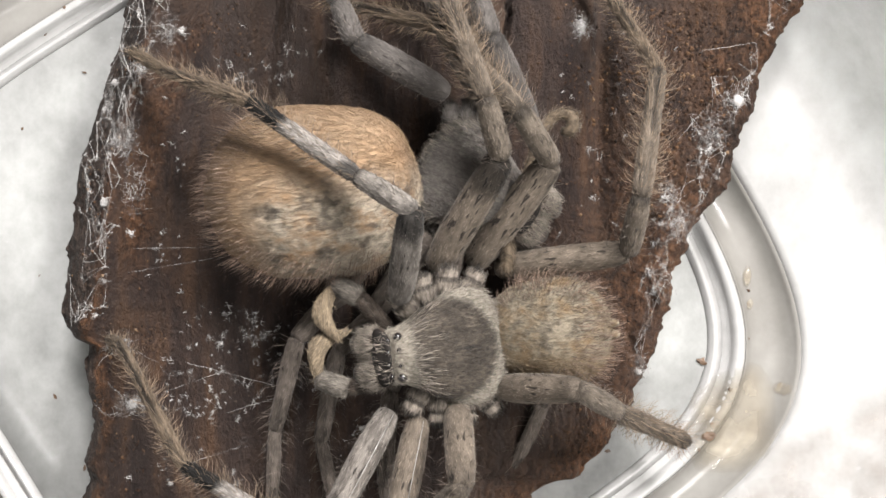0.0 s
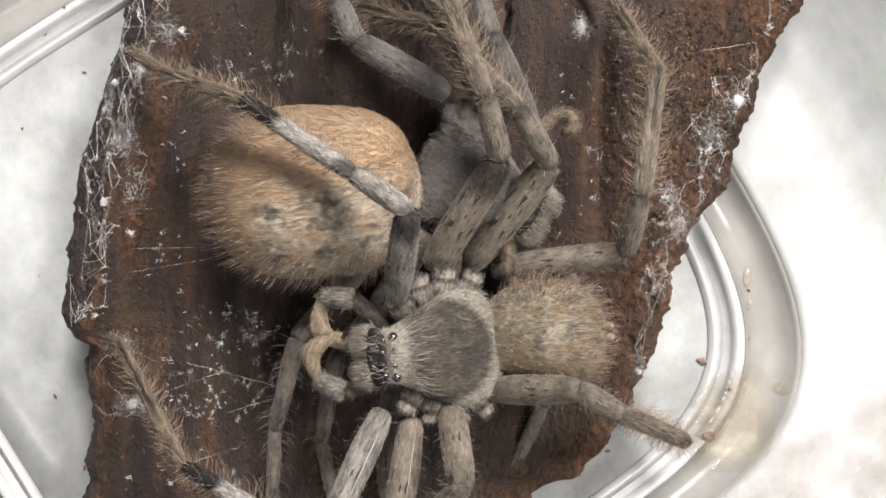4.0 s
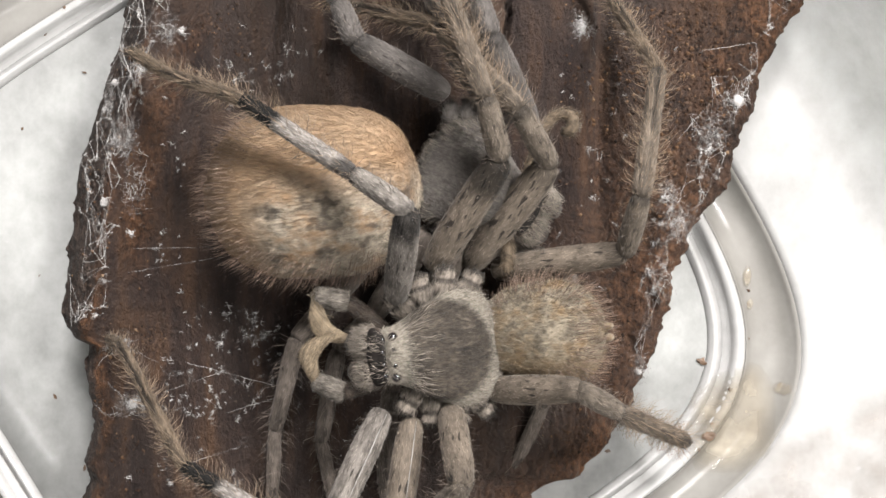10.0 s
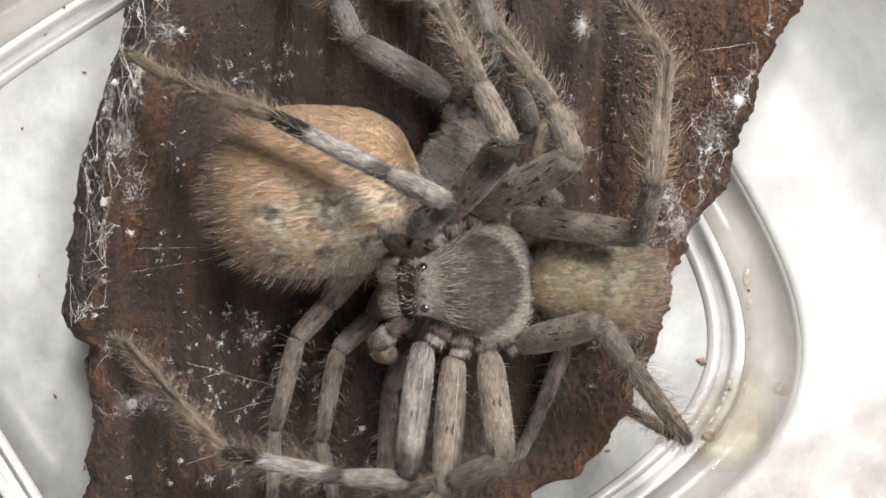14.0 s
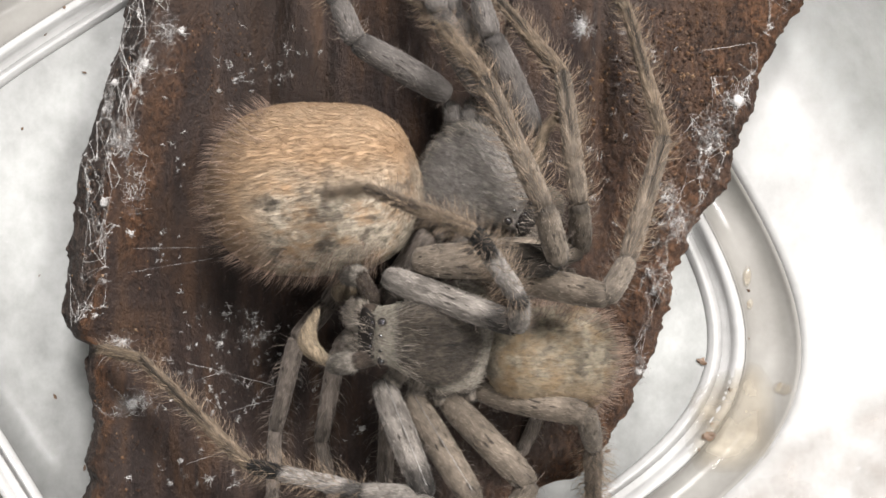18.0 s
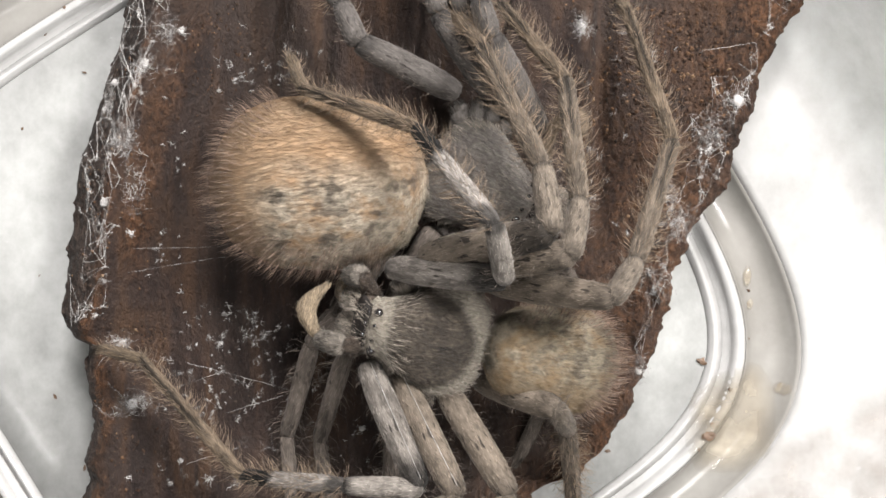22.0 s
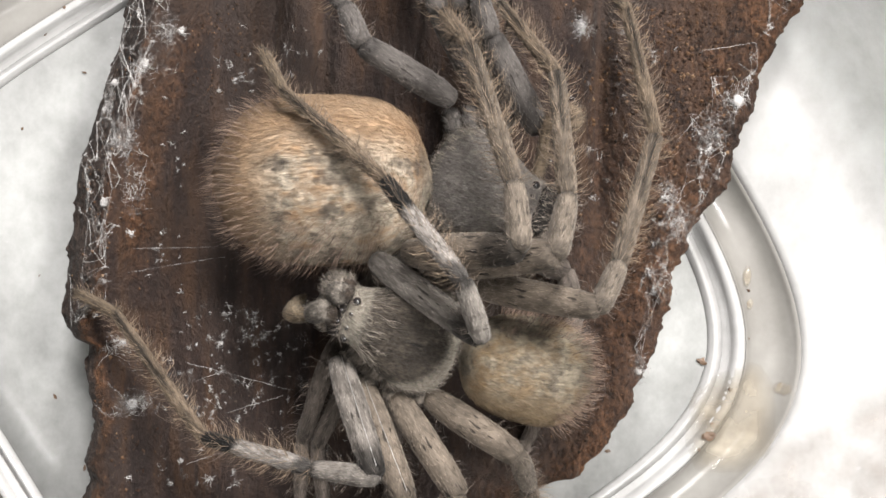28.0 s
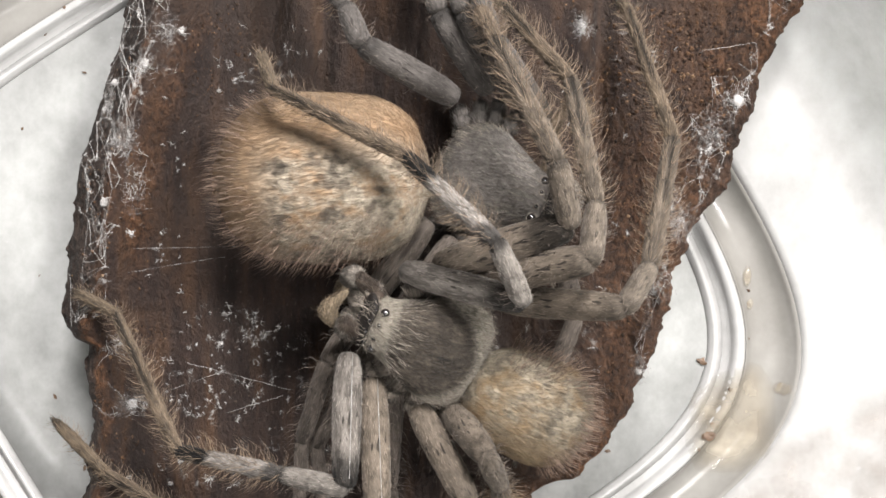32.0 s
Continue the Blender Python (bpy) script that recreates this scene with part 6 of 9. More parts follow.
    step("male_right_1", 18.25, -4.25, -2.12, 10.97, 5.09, -1.43, 17.49, 4, 2.25, 21.63, -1.08, 9.79, 17.75, -10.76, 12.62, 12.34, -12.29, 15.69, 9.77)
    step("male_right_1", 18.5, -4.25, -2.12, 10.97, 5.09, -1.43, 17.49, 4, 2.25, 21.63, -1.08, 9.79, 17.75, -10.76, 12.62, 12.34, -12.29, 15.69, 9.77)
    step("male_right_1", 19, -4.25, -1.5, 10.6, 4.54, -2.28, 17.84, 3.62, 1.7, 21.74, -2.03, 8.93, 18.02, -11.03, 12.58, 11.95, -12.39, 15.75, 9.4)
    step("male_right_1", 24.7, -4.25, -1.5, 10.6, 4.54, -2.28, 17.84, 3.62, 1.7, 21.74, -2.03, 8.93, 18.02, -11.03, 12.58, 11.95, -12.39, 15.75, 9.4)
    step("male_right_1", 25, -4.65, -1.32, 10.97, 4.32, -3.58, 17.67, 2.56, 1.52, 19.35, -2.21, 7.91, 13.49, -11, 13.36, 8.58, -13.63, 16.65, 7.79)
    step("male_right_1", 25.5, -1.92, -1.77, 10.97, 7.89, -2.26, 16.78, 4.97, 2.07, 18.93, -1.49, 8.42, 14.95, -11.93, 12.56, 12.76, -13.57, 15.69, 10.32)
    step("male_right_1", 27.5, -2.46, -1.52, 10.97, 6.7, -4.72, 16.98, 4.03, 0.18, 17.85, -3.06, 6.02, 14.17, -12.39, 12.63, 13.61, -14.24, 15.66, 11.21)
    step("male_right_1", 28, -5.52, -0.74, 10.97, 2.94, -6.77, 15.71, 1.47, -2.33, 18.87, -4.4, 5.2, 16.29, -12.49, 12.37, 12.53, -14.36, 15.92, 11.02)
    step("male_right_1", 29, -4.83, -0.18, 10.97, 4.05, -5.53, 15.75, 2.54, -0.61, 18.08, -3.49, 6.15, 14.12, -13.18, 12.21, 13.52, -14.66, 15.63, 11.39)
    step("male_right_1", 29.6, -3.16, -1.69, 10.97, 5.95, -3.97, 17.46, 3.83, 0.5, 20.2, -2.77, 6.89, 16.55, -12.87, 12.16, 15.37, -14.21, 15.38, 12.87)
    step("male_right_1", 32, -3.16, -1.69, 10.97, 5.95, -3.97, 17.46, 3.83, 0.5, 20.2, -2.77, 6.89, 16.55, -12.87, 12.16, 15.37, -14.21, 15.38, 12.87)
    step("male_right_2", 0, -0.63, -1.49, 6.71, 4.48, 7.05, 14.02, 3.19, 11.17, 17.13, -0.52, 21.88, 13.23, -8.43, 25.16, 5.4, -10.5, 27.54, 2.16)
    step("male_right_2", 5.8, -0.92, -1.51, 6.46, 4.43, 7, 13.63, 3.21, 11.23, 16.63, -0.52, 22.12, 13.29, -8.48, 25.09, 5.39, -10.49, 27.56, 2.17)
    step("male_right_2", 9.4, -0.92, -1.51, 6.46, 4.43, 7, 13.63, 3.21, 11.23, 16.63, -0.52, 22.12, 13.29, -8.48, 25.09, 5.39, -10.49, 27.56, 2.17)
    step("male_right_2", 12.6, -0.63, -1.49, 6.71, 4.48, 7.05, 14.02, 3.19, 11.17, 17.13, -0.52, 21.88, 13.23, -8.43, 25.16, 5.4, -10.5, 27.54, 2.16)
    step("male_right_2", 13.8, -0.85, -1.21, 6.79, 4.49, 7.06, 14.24, 3.19, 11.15, 17.39, -0.54, 21.75, 13.21, -8.4, 25.22, 5.41, -10.53, 27.53, 2.16)
    step("male_right_2", 14, 0.18, 2.91, 9.69, 4.7, 7.49, 20.22, 2.72, 12.03, 18.24, -0.4, 19.99, 9.84, -10.14, 24.44, 5.36, -9.99, 27.06, 1.67)
    step("male_right_2", 14.5, -1.15, -0.34, 10.38, 3.49, 1.68, 21.64, 0.58, 4.45, 18.13, -8.25, 11.96, 15.1, -17.28, 17.6, 10.44, -21.01, 19.99, 9.56)
    step("male_right_2", 16.5, -0.51, -1.77, 11.16, 8.72, 1.91, 18.49, 7.05, 6.02, 15.54, 0.21, 14.81, 11.11, -9.73, 20.38, 8.86, -12.08, 21.63, 5.21)
    step("male_right_2", 17.8, -0.51, -1.77, 11.16, 8.72, 1.91, 18.49, 7.05, 6.02, 15.54, 0.21, 14.81, 11.11, -9.73, 20.38, 8.86, -12.08, 21.63, 5.21)
    step("male_right_2", 18, -2.22, -0.94, 11.16, 8.56, -0.85, 17.16, 7.23, 2.95, 20.66, 3.26, 12.84, 15.17, -1.79, 20.37, 7.92, -3.41, 22.65, 4.36)
    step("male_right_2", 18.5, -1.6, -1.5, 11.16, 8.45, 1.9, 17.48, 7.14, 6.58, 19.64, 4.22, 15.87, 12.65, 2.11, 24.94, 5.72, 0.76, 28.27, 2.96)
    step("male_right_2", 19, -1.57, -0.78, 12.12, 7.75, 1.29, 19.95, 7.33, 6.06, 17.62, 3, 15.86, 12.24, -1.5, 23.14, 4.39, -2.53, 26.83, 1.99)
    step("male_right_2", 24.7, -1.57, -0.78, 12.12, 7.75, 1.29, 19.95, 7.33, 6.06, 17.62, 3, 15.86, 12.24, -1.5, 23.14, 4.39, -2.53, 26.83, 1.99)
    step("male_right_2", 25, -2.03, -0.57, 11.16, 6.54, 0.45, 19.99, 6.67, 5.41, 18.06, 3.12, 15.45, 12.55, -0.54, 23.09, 4.62, -2.72, 26.32, 2.31)
    step("male_right_2", 25.5, 0.73, -1.14, 11.16, 10.23, 3.19, 17.75, 8.86, 8.19, 18.99, 5.4, 16.58, 11.16, 2.93, 25.9, 4.69, 1.09, 28.79, 1.74)
    step("male_right_2", 27.5, 0.26, -1.38, 11.16, 8.81, 1.85, 19.46, 8.39, 6.72, 17.34, 4.74, 16.18, 10.94, 2.99, 25.88, 4.8, 0.41, 28.35, 2.03)
    step("male_right_2", 28, -2.82, -0.36, 11.16, 5.52, 0.05, 20.26, 5.23, 4.8, 17.87, 2, 15.65, 13.91, -1.48, 21.99, 4.83, -3.04, 25.38, 2.27)
    step("male_right_2", 29, -2.11, -0.03, 11.16, 6.55, 0.45, 19.95, 7.08, 5.41, 18.08, 3.56, 15.45, 12.55, 1.1, 23.89, 4.97, -0.57, 27.18, 2.35)
    step("male_right_2", 29.6, -0.44, -1.41, 11.6, 9.29, 1.74, 18.51, 8.07, 6.2, 21.17, 3.9, 15.8, 15.33, 1.74, 23.14, 6.6, 0.55, 26.37, 3.68)
    step("male_right_2", 32, -0.44, -1.41, 11.6, 9.29, 1.74, 18.51, 8.07, 6.2, 21.17, 3.9, 15.8, 15.33, 1.74, 23.14, 6.6, 0.55, 26.37, 3.68)
    step("male_right_3", 0, 2.45, -1.21, 5.45, 8.49, 6.79, 12.3, 5.69, 10.35, 16.79, -0.4, 17.6, 11.62, -7.35, 20.48, 4.75, -10.42, 21.48, 2.71)
    step("male_right_3", 5.8, 2.17, -1.31, 5.27, 8.35, 6.64, 12.06, 5.72, 10.38, 16.5, -0.4, 17.65, 11.39, -7.37, 20.53, 4.53, -10.44, 21.53, 2.49)
    step("male_right_3", 9.4, 2.17, -1.31, 5.27, 8.35, 6.64, 12.06, 5.72, 10.38, 16.5, -0.4, 17.65, 11.39, -7.37, 20.53, 4.53, -10.44, 21.53, 2.49)
    step("male_right_3", 12.6, 2.45, -1.21, 5.45, 8.49, 6.79, 12.3, 5.69, 10.35, 16.79, -0.4, 17.6, 11.62, -7.35, 20.48, 4.75, -10.42, 21.48, 2.71)
    step("male_right_3", 13.8, 2.22, -0.93, 5.44, 8.5, 6.8, 12.39, 5.68, 10.34, 16.88, -0.4, 17.58, 11.69, -7.34, 20.46, 4.81, -10.41, 21.46, 2.77)
    step("male_right_3", 14, 3.03, 3.18, 9.18, 9.49, 6.61, 18.88, 8.47, 10.85, 14.23, 2.96, 19.38, 10.6, -3.86, 24.63, 5.16, -6.63, 26.46, 3.27)
    step("male_right_3", 14.5, 1.72, -0.1, 10.1, 6.46, 2.65, 20.94, 5.1, 6.99, 16.46, 1.62, 15.33, 10.59, -4.5, 20.64, 4.42, -7.55, 22.44, 2.96)
    step("male_right_3", 16.5, 2.39, -1.68, 10.99, 10.4, -0.55, 20.05, 10.92, 3.72, 15.33, 9.49, 14.06, 12.66, 4.5, 20.63, 6.68, 2.84, 22.8, 4)
    step("male_right_3", 17.8, 2.39, -1.68, 10.99, 10.4, -0.55, 20.05, 10.92, 3.72, 15.33, 9.49, 14.06, 12.66, 4.5, 20.63, 6.68, 2.84, 22.8, 4)
    step("male_right_3", 18, 0.67, -0.9, 10.99, 11.56, 0.09, 5.69, 10.8, 3.55, 10.99, 9.58, 14.17, 9.62, 4.61, 21.18, 4.16, 2.19, 23.9, 2.97)
    step("male_right_3", 18.5, 1.23, -2.11, 10.99, 9.86, 0.04, 19.27, 11.07, 3.72, 14.19, 9.99, 13.62, 10.06, 4.8, 20.94, 5.25, 2.58, 23.39, 3.32)
    step("male_right_3", 19, 1.25, -1.31, 10.8, 9.15, -0.35, 19.98, 10.36, 3.53, 15.06, 9.71, 13.47, 10.94, 4.53, 20.76, 6.04, 2.7, 23.09, 3.63)
    step("male_right_3", 24.7, 1.25, -1.31, 10.8, 9.15, -0.35, 19.98, 10.36, 3.53, 15.06, 9.71, 13.47, 10.94, 4.53, 20.76, 6.04, 2.7, 23.09, 3.63)
    step("male_right_3", 25, 0.83, -1.04, 10.99, 8.99, 0.05, 19.93, 9.5, 3.71, 14.73, 8.93, 14.03, 11.65, 4.55, 20.89, 5.52, 2.56, 23.34, 3.38)
    step("male_right_3", 25.5, 3.56, -1.75, 10.99, 11.88, 0.67, 19.5, 12.8, 3.98, 14.12, 10.94, 14.26, 11.49, 4.75, 20.66, 6.54, 2.91, 22.81, 3.97)
    step("male_right_3", 27.5, 2.94, -2.48, 10.99, 11.04, 0.05, 19.68, 12.08, 3.92, 14.71, 10.79, 13.93, 10.91, 5.02, 20.4, 5.57, 2.88, 22.92, 3.64)
    step("male_right_3", 28, -0.06, -1.23, 10.99, 8.18, -0.36, 19.87, 9.44, 3.89, 15.28, 8.97, 13.88, 11.25, 4.56, 20.92, 5.36, 2.52, 23.42, 3.31)
    step("male_right_3", 29, 0.56, -1.13, 10.99, 9.46, -0.98, 19.27, 10.3, 3.88, 15.23, 9.79, 13.2, 9.83, 5.06, 20.6, 4.66, 2.68, 23.26, 3.31)
    step("male_right_3", 29.6, 2.27, -2.41, 10.99, 10.65, -0.76, 19.63, 11.63, 3.28, 14.8, 10.07, 13.4, 11.41, 5.01, 20.33, 5.92, 2.96, 22.77, 3.81)
    step("male_right_3", 32, 2.27, -2.41, 10.99, 10.65, -0.76, 19.63, 11.63, 3.28, 14.8, 10.07, 13.4, 11.41, 5.01, 20.33, 5.92, 2.96, 22.77, 3.81)
    step("male_right_4", 0, 4.56, -1.64, 5.21, 14.59, -0.22, 11.73, 14.89, 3.87, 15.91, 17.11, 14.18, 10.69, 14.46, 21.79, 2.42, 11.9, 24.88, 3.14)
    step("male_right_4", 5.8, 4.26, -1.83, 5.07, 14.34, -0.28, 11.48, 14.95, 3.89, 15.56, 17.16, 14.23, 10.41, 14.49, 21.84, 2.16, 11.91, 24.83, 3.18)
    step("male_right_4", 9.4, 4.26, -1.83, 5.07, 14.34, -0.28, 11.48, 14.95, 3.89, 15.56, 17.16, 14.23, 10.41, 14.49, 21.84, 2.16, 11.91, 24.83, 3.18)
    step("male_right_4", 12.6, 4.56, -1.64, 5.21, 14.59, -0.22, 11.73, 14.89, 3.87, 15.91, 17.11, 14.18, 10.69, 14.46, 21.79, 2.42, 11.9, 24.88, 3.14)
    step("male_right_4", 13.8, 4.32, -1.37, 5.14, 14.45, -0.24, 11.57, 14.92, 3.89, 15.7, 17.14, 14.21, 10.52, 14.48, 21.83, 2.26, 11.9, 24.85, 3.16)
    step("male_right_4", 14, 5.63, 2.54, 8.73, 14.75, 1.01, 16.45, 14.8, 4.33, 21.27, 16.88, 14.29, 15.36, 14.63, 20.97, 6.22, 13.15, 23.66, 3.53)
    step("male_right_4", 14.5, 4.33, -0.76, 9.71, 10.6, 0.05, 19.97, 12.21, 3.24, 15.31, 15.22, 13.87, 11.28, 13.68, 21.48, 2.74, 11.58, 24.98, 2.94)
    step("male_right_4", 16.5, 4.97, -2.44, 10.59, 13.13, -1.17, 19.35, 14.87, 1.96, 14.72, 16.38, 12.52, 9.75, 13.65, 21.44, 2.95, 11.61, 24.97, 2.9)
    step("male_right_4", 17.8, 4.97, -2.44, 10.59, 13.13, -1.17, 19.35, 14.87, 1.96, 14.72, 16.38, 12.52, 9.75, 13.65, 21.44, 2.95, 11.61, 24.97, 2.9)
    step("male_right_4", 18, 3.24, -1.72, 10.59, 12.02, -3.46, 18.65, 14.16, -1.04, 13.76, 17.89, 8.98, 8.87, 15.39, 19.85, 5.88, 14.25, 22.85, 3.36)
    step("male_right_4", 18.5, 3.55, -3.48, 10.59, 12.66, -3.46, 18.47, 14.62, -0.83, 13.61, 18.22, 9.05, 8.33, 15.25, 20, 6.22, 14.23, 22.81, 3.44)
    step("male_right_4", 19, 3.6, -2.62, 10.63, 12.37, -3.57, 18.85, 14.76, -1.07, 14.12, 18.59, 8.74, 8.88, 15.26, 19.61, 6.86, 14.24, 22.4, 4.07)
    step("male_right_4", 24.7, 3.6, -2.62, 10.63, 12.37, -3.57, 18.85, 14.76, -1.07, 14.12, 18.59, 8.74, 8.88, 15.26, 19.61, 6.86, 14.24, 22.4, 4.07)
    step("male_right_4", 25, 3.21, -2.3, 10.59, 11.3, -3.42, 19.44, 13.78, -0.81, 14.81, 17.35, 8.94, 9.29, 15.37, 19.83, 6, 14.26, 22.79, 3.42)
    step("male_right_4", 25.5, 5.87, -3.12, 10.59, 14.43, -4.05, 19.02, 16.45, -1.25, 14.28, 18.71, 9.17, 9.3, 15.44, 19.79, 6.17, 14.29, 22.67, 3.53)
    step("male_right_4", 27.5, 4.97, -4.24, 10.59, 13.38, -4.24, 19.21, 15.72, -1.24, 14.75, 18.18, 9.12, 9.74, 15.43, 19.77, 6.25, 14.29, 22.63, 3.56)
    step("male_right_4", 28, 2.12, -2.81, 10.59, 11.48, -4.31, 18.02, 13.55, -1.26, 13.46, 17.12, 9.15, 9.32, 15.44, 19.93, 5.53, 14.21, 23.05, 3.21)
    step("male_right_4", 29, 2.6, -2.89, 10.59, 11.89, -4.3, 18.13, 14.01, -1.68, 13.33, 17.24, 9.09, 9.89, 15.36, 19.82, 6.05, 14.26, 22.76, 3.45)
    step("male_right_4", 29.6, 4.39, -4.09, 10.38, 13.29, -4.27, 18.49, 15.85, -1.46, 14.04, 18.55, 8.92, 9.19, 15.39, 19.69, 6.51, 14.25, 22.56, 3.84)
    step("male_right_4", 32, 4.39, -4.09, 10.38, 13.29, -4.27, 18.49, 15.85, -1.46, 14.04, 18.55, 8.92, 9.19, 15.39, 19.69, 6.51, 14.25, 22.56, 3.84)
    walk(female_shell, body_rows(female, [(0, 2.5, 5.51, 7.6, -28, -12, 0), (5.8, 2.5, 5.51, 7.6, -28, -12, 0), (9.4, 2.5, 5.51, 7.6, -28, -12, 0), (12.6, 2.5, 5.51, 7.6, -28, -12, 0), (13.8, 2.5, 5.51, 7.6, -28, -12, 0), (14, 2.5, 5.51, 7.6, -28, -12, 0), (14.5, 2.5, 5.51, 7.6, -28, -12, 0), (16.5, 2.74, 5.28, 7.6, -28, -12, 0), (17.8, 2.74, 5.28, 7.6, -28, -12, 0), (18, 2.69, 5.37, 7.6, -28, -12, 0), (18.5, 3.15, 5.46, 7.6, -28, -12, 0), (19, 3.29, 5.46, 7.6, -28, -12, 0), (24.7, 3.29, 5.46, 7.6, -28, -12, 0), (25, 3.29, 5.46, 7.6, -28, -12, 0), (25.5, 4.08, 5.46, 7.6, -28, -12, 0), (27.5, 4.04, 5.37, 7.6, -21, -12, 0), (28, 3.43, 5, 7.6, -21, -12, 0), (29, 3.85, 5.09, 7.6, -21, -12, 0), (29.6, 4.17, 5.32, 7.6, -21, -12, 0), (32, 4.17, 5.32, 7.6, -21, -12, 0)]))
    walk(female_abdomen, body_rows(female, [(0, -10.57, 4.68, 7.6, 2.86, 0, 8), (5.8, -10.57, 4.68, 7.6, 2.86, 0, 8), (9.4, -10.57, 4.68, 7.6, 2.86, 0, 8), (12.6, -10.57, 4.68, 7.6, 2.86, 0, 8), (13.8, -10.57, 4.68, 7.6, 2.86, 0, 8), (14, -10.57, 4.68, 7.6, 2.86, 0, 8), (14.5, -10.57, 4.68, 7.6, 2.86, 0, 6), (16.5, -10.57, 4.68, 7.6, 2.86, 0, 4), (17.8, -10.57, 4.68, 7.6, 2.86, 0, 4), (18, -10.57, 4.92, 7.6, 2.86, 0, 4), (18.5, -10.25, 5.24, 7.6, 1.72, 0, 6), (19, -10.11, 5.43, 7.6, 1.15, 0, 4), (24.7, -10.11, 5.43, 7.6, 1.15, 0, 4), (25, -10.11, 5.43, 7.6, 1.15, 0, 4), (25.5, -10.02, 5.38, 7.6, 1.15, 0, 8), (27.5, -9.83, 5.7, 7.6, 0, 0, -12), (28, -9.83, 5.7, 7.6, 0, 0, -16), (29, -9.74, 5.8, 7.6, 0, 0, -14), (29.6, -9.83, 5.84, 7.6, 0, 0, -12), (32, -9.83, 5.84, 7.6, 0, 0, -12)]))
    step("female_left_1", 0, 7.32, 9.85, 6.67, 3.71, 16.77, 12.09, 2.84, 19.59, 11.73, 2.19, 27.54, 6.22, 0.8, 36.2, 2.06, 0.27, 39.38, 0.9)
    step("female_left_1", 5.8, 7.32, 9.85, 6.67, 3.71, 16.77, 12.09, 2.84, 19.59, 11.73, 2.19, 27.54, 6.22, 0.8, 36.2, 2.06, 0.27, 39.38, 0.9)
    step("female_left_1", 9.4, 7.32, 9.85, 6.67, 3.71, 16.77, 12.09, 2.84, 19.59, 11.73, 2.19, 27.54, 6.22, 0.8, 36.2, 2.06, 0.27, 39.38, 0.9)
    step("female_left_1", 12.6, 7.32, 9.85, 6.67, 3.71, 16.77, 12.09, 2.84, 19.59, 11.73, 2.19, 27.54, 6.22, 0.8, 36.2, 2.06, 0.27, 39.38, 0.9)
    step("female_left_1", 13.8, 7.32, 9.85, 6.67, 3.71, 16.77, 12.09, 2.84, 19.59, 11.73, 2.19, 27.54, 6.22, 0.8, 36.2, 2.06, 0.27, 39.38, 0.9)
    step("female_left_1", 14, 7.32, 9.85, 6.67, 3.71, 16.77, 12.09, 2.84, 19.59, 11.73, 2.19, 27.54, 6.22, 0.8, 36.2, 2.06, 0.27, 39.38, 0.9)
    step("female_left_1", 14.5, 7.32, 9.85, 6.67, 3.71, 16.77, 12.09, 2.84, 19.59, 11.73, 2.19, 27.54, 6.22, 0.8, 36.2, 2.06, 0.27, 39.38, 0.9)
    step("female_left_1", 16.5, 7.53, 9.66, 6.6, 3.75, 16.84, 11.53, 2.85, 19.67, 11.42, 2.21, 27.72, 6.05, 0.78, 36.4, 1.94, 0.24, 39.59, 0.8)
    step("female_left_1", 17.8, 7.53, 9.66, 6.6, 3.75, 16.84, 11.53, 2.85, 19.67, 11.42, 2.21, 27.72, 6.05, 0.78, 36.4, 1.94, 0.24, 39.59, 0.8)
    step("female_left_1", 18, 7.49, 9.74, 6.62, 3.73, 16.82, 11.72, 2.85, 19.64, 11.51, 2.2, 27.66, 6.1, 0.79, 36.34, 1.98, 0.25, 39.53, 0.83)
    step("female_left_1", 18.5, 7.89, 9.83, 6.59, 3.75, 16.85, 11.46, 2.85, 19.68, 11.39, 2.21, 27.73, 6.03, 0.78, 36.42, 1.93, 0.24, 39.61, 0.79)
    step("female_left_1", 19, 8.1, 9.66, 6.48, 3.78, 17.02, 10.64, 2.84, 19.57, 11.84, 2.18, 27.48, 6.28, 0.81, 36.14, 2.11, 0.28, 39.31, 0.93)
    step("female_left_1", 24.7, 8.1, 9.66, 6.48, 3.78, 17.02, 10.64, 2.84, 19.57, 11.84, 2.18, 27.48, 6.28, 0.81, 36.14, 2.11, 0.28, 39.31, 0.93)
    step("female_left_1", 25, 8.1, 9.66, 6.48, 3.78, 17.02, 10.64, 2.84, 19.57, 11.84, 2.18, 27.48, 6.28, 0.81, 36.14, 2.11, 0.28, 39.31, 0.93)
    step("female_left_1", 25.5, 8.8, 9.68, 6.32, 3.87, 17.21, 9.36, 2.9, 19.76, 10.53, 2.26, 28.16, 5.74, 0.71, 36.84, 1.67, 0.18, 40.05, 0.58)
    step("female_left_1", 27.5, 8.33, 10.32, 6.64, 3.73, 16.8, 11.85, 2.84, 19.62, 11.58, 2.2, 27.62, 6.13, 0.79, 36.3, 2.01, 0.26, 39.48, 0.85)
    step("female_left_1", 28, 8, 9.71, 6.52, 3.76, 16.96, 10.97, 2.82, 19.52, 12.13, 2.17, 27.33, 6.43, 0.83, 35.97, 2.21, 0.3, 39.14, 1.01)
    step("female_left_1", 29, 8.17, 10.09, 6.61, 3.74, 16.83, 11.63, 2.85, 19.66, 11.46, 2.2, 27.69, 6.07, 0.78, 36.37, 1.96, 0.24, 39.56, 0.81)
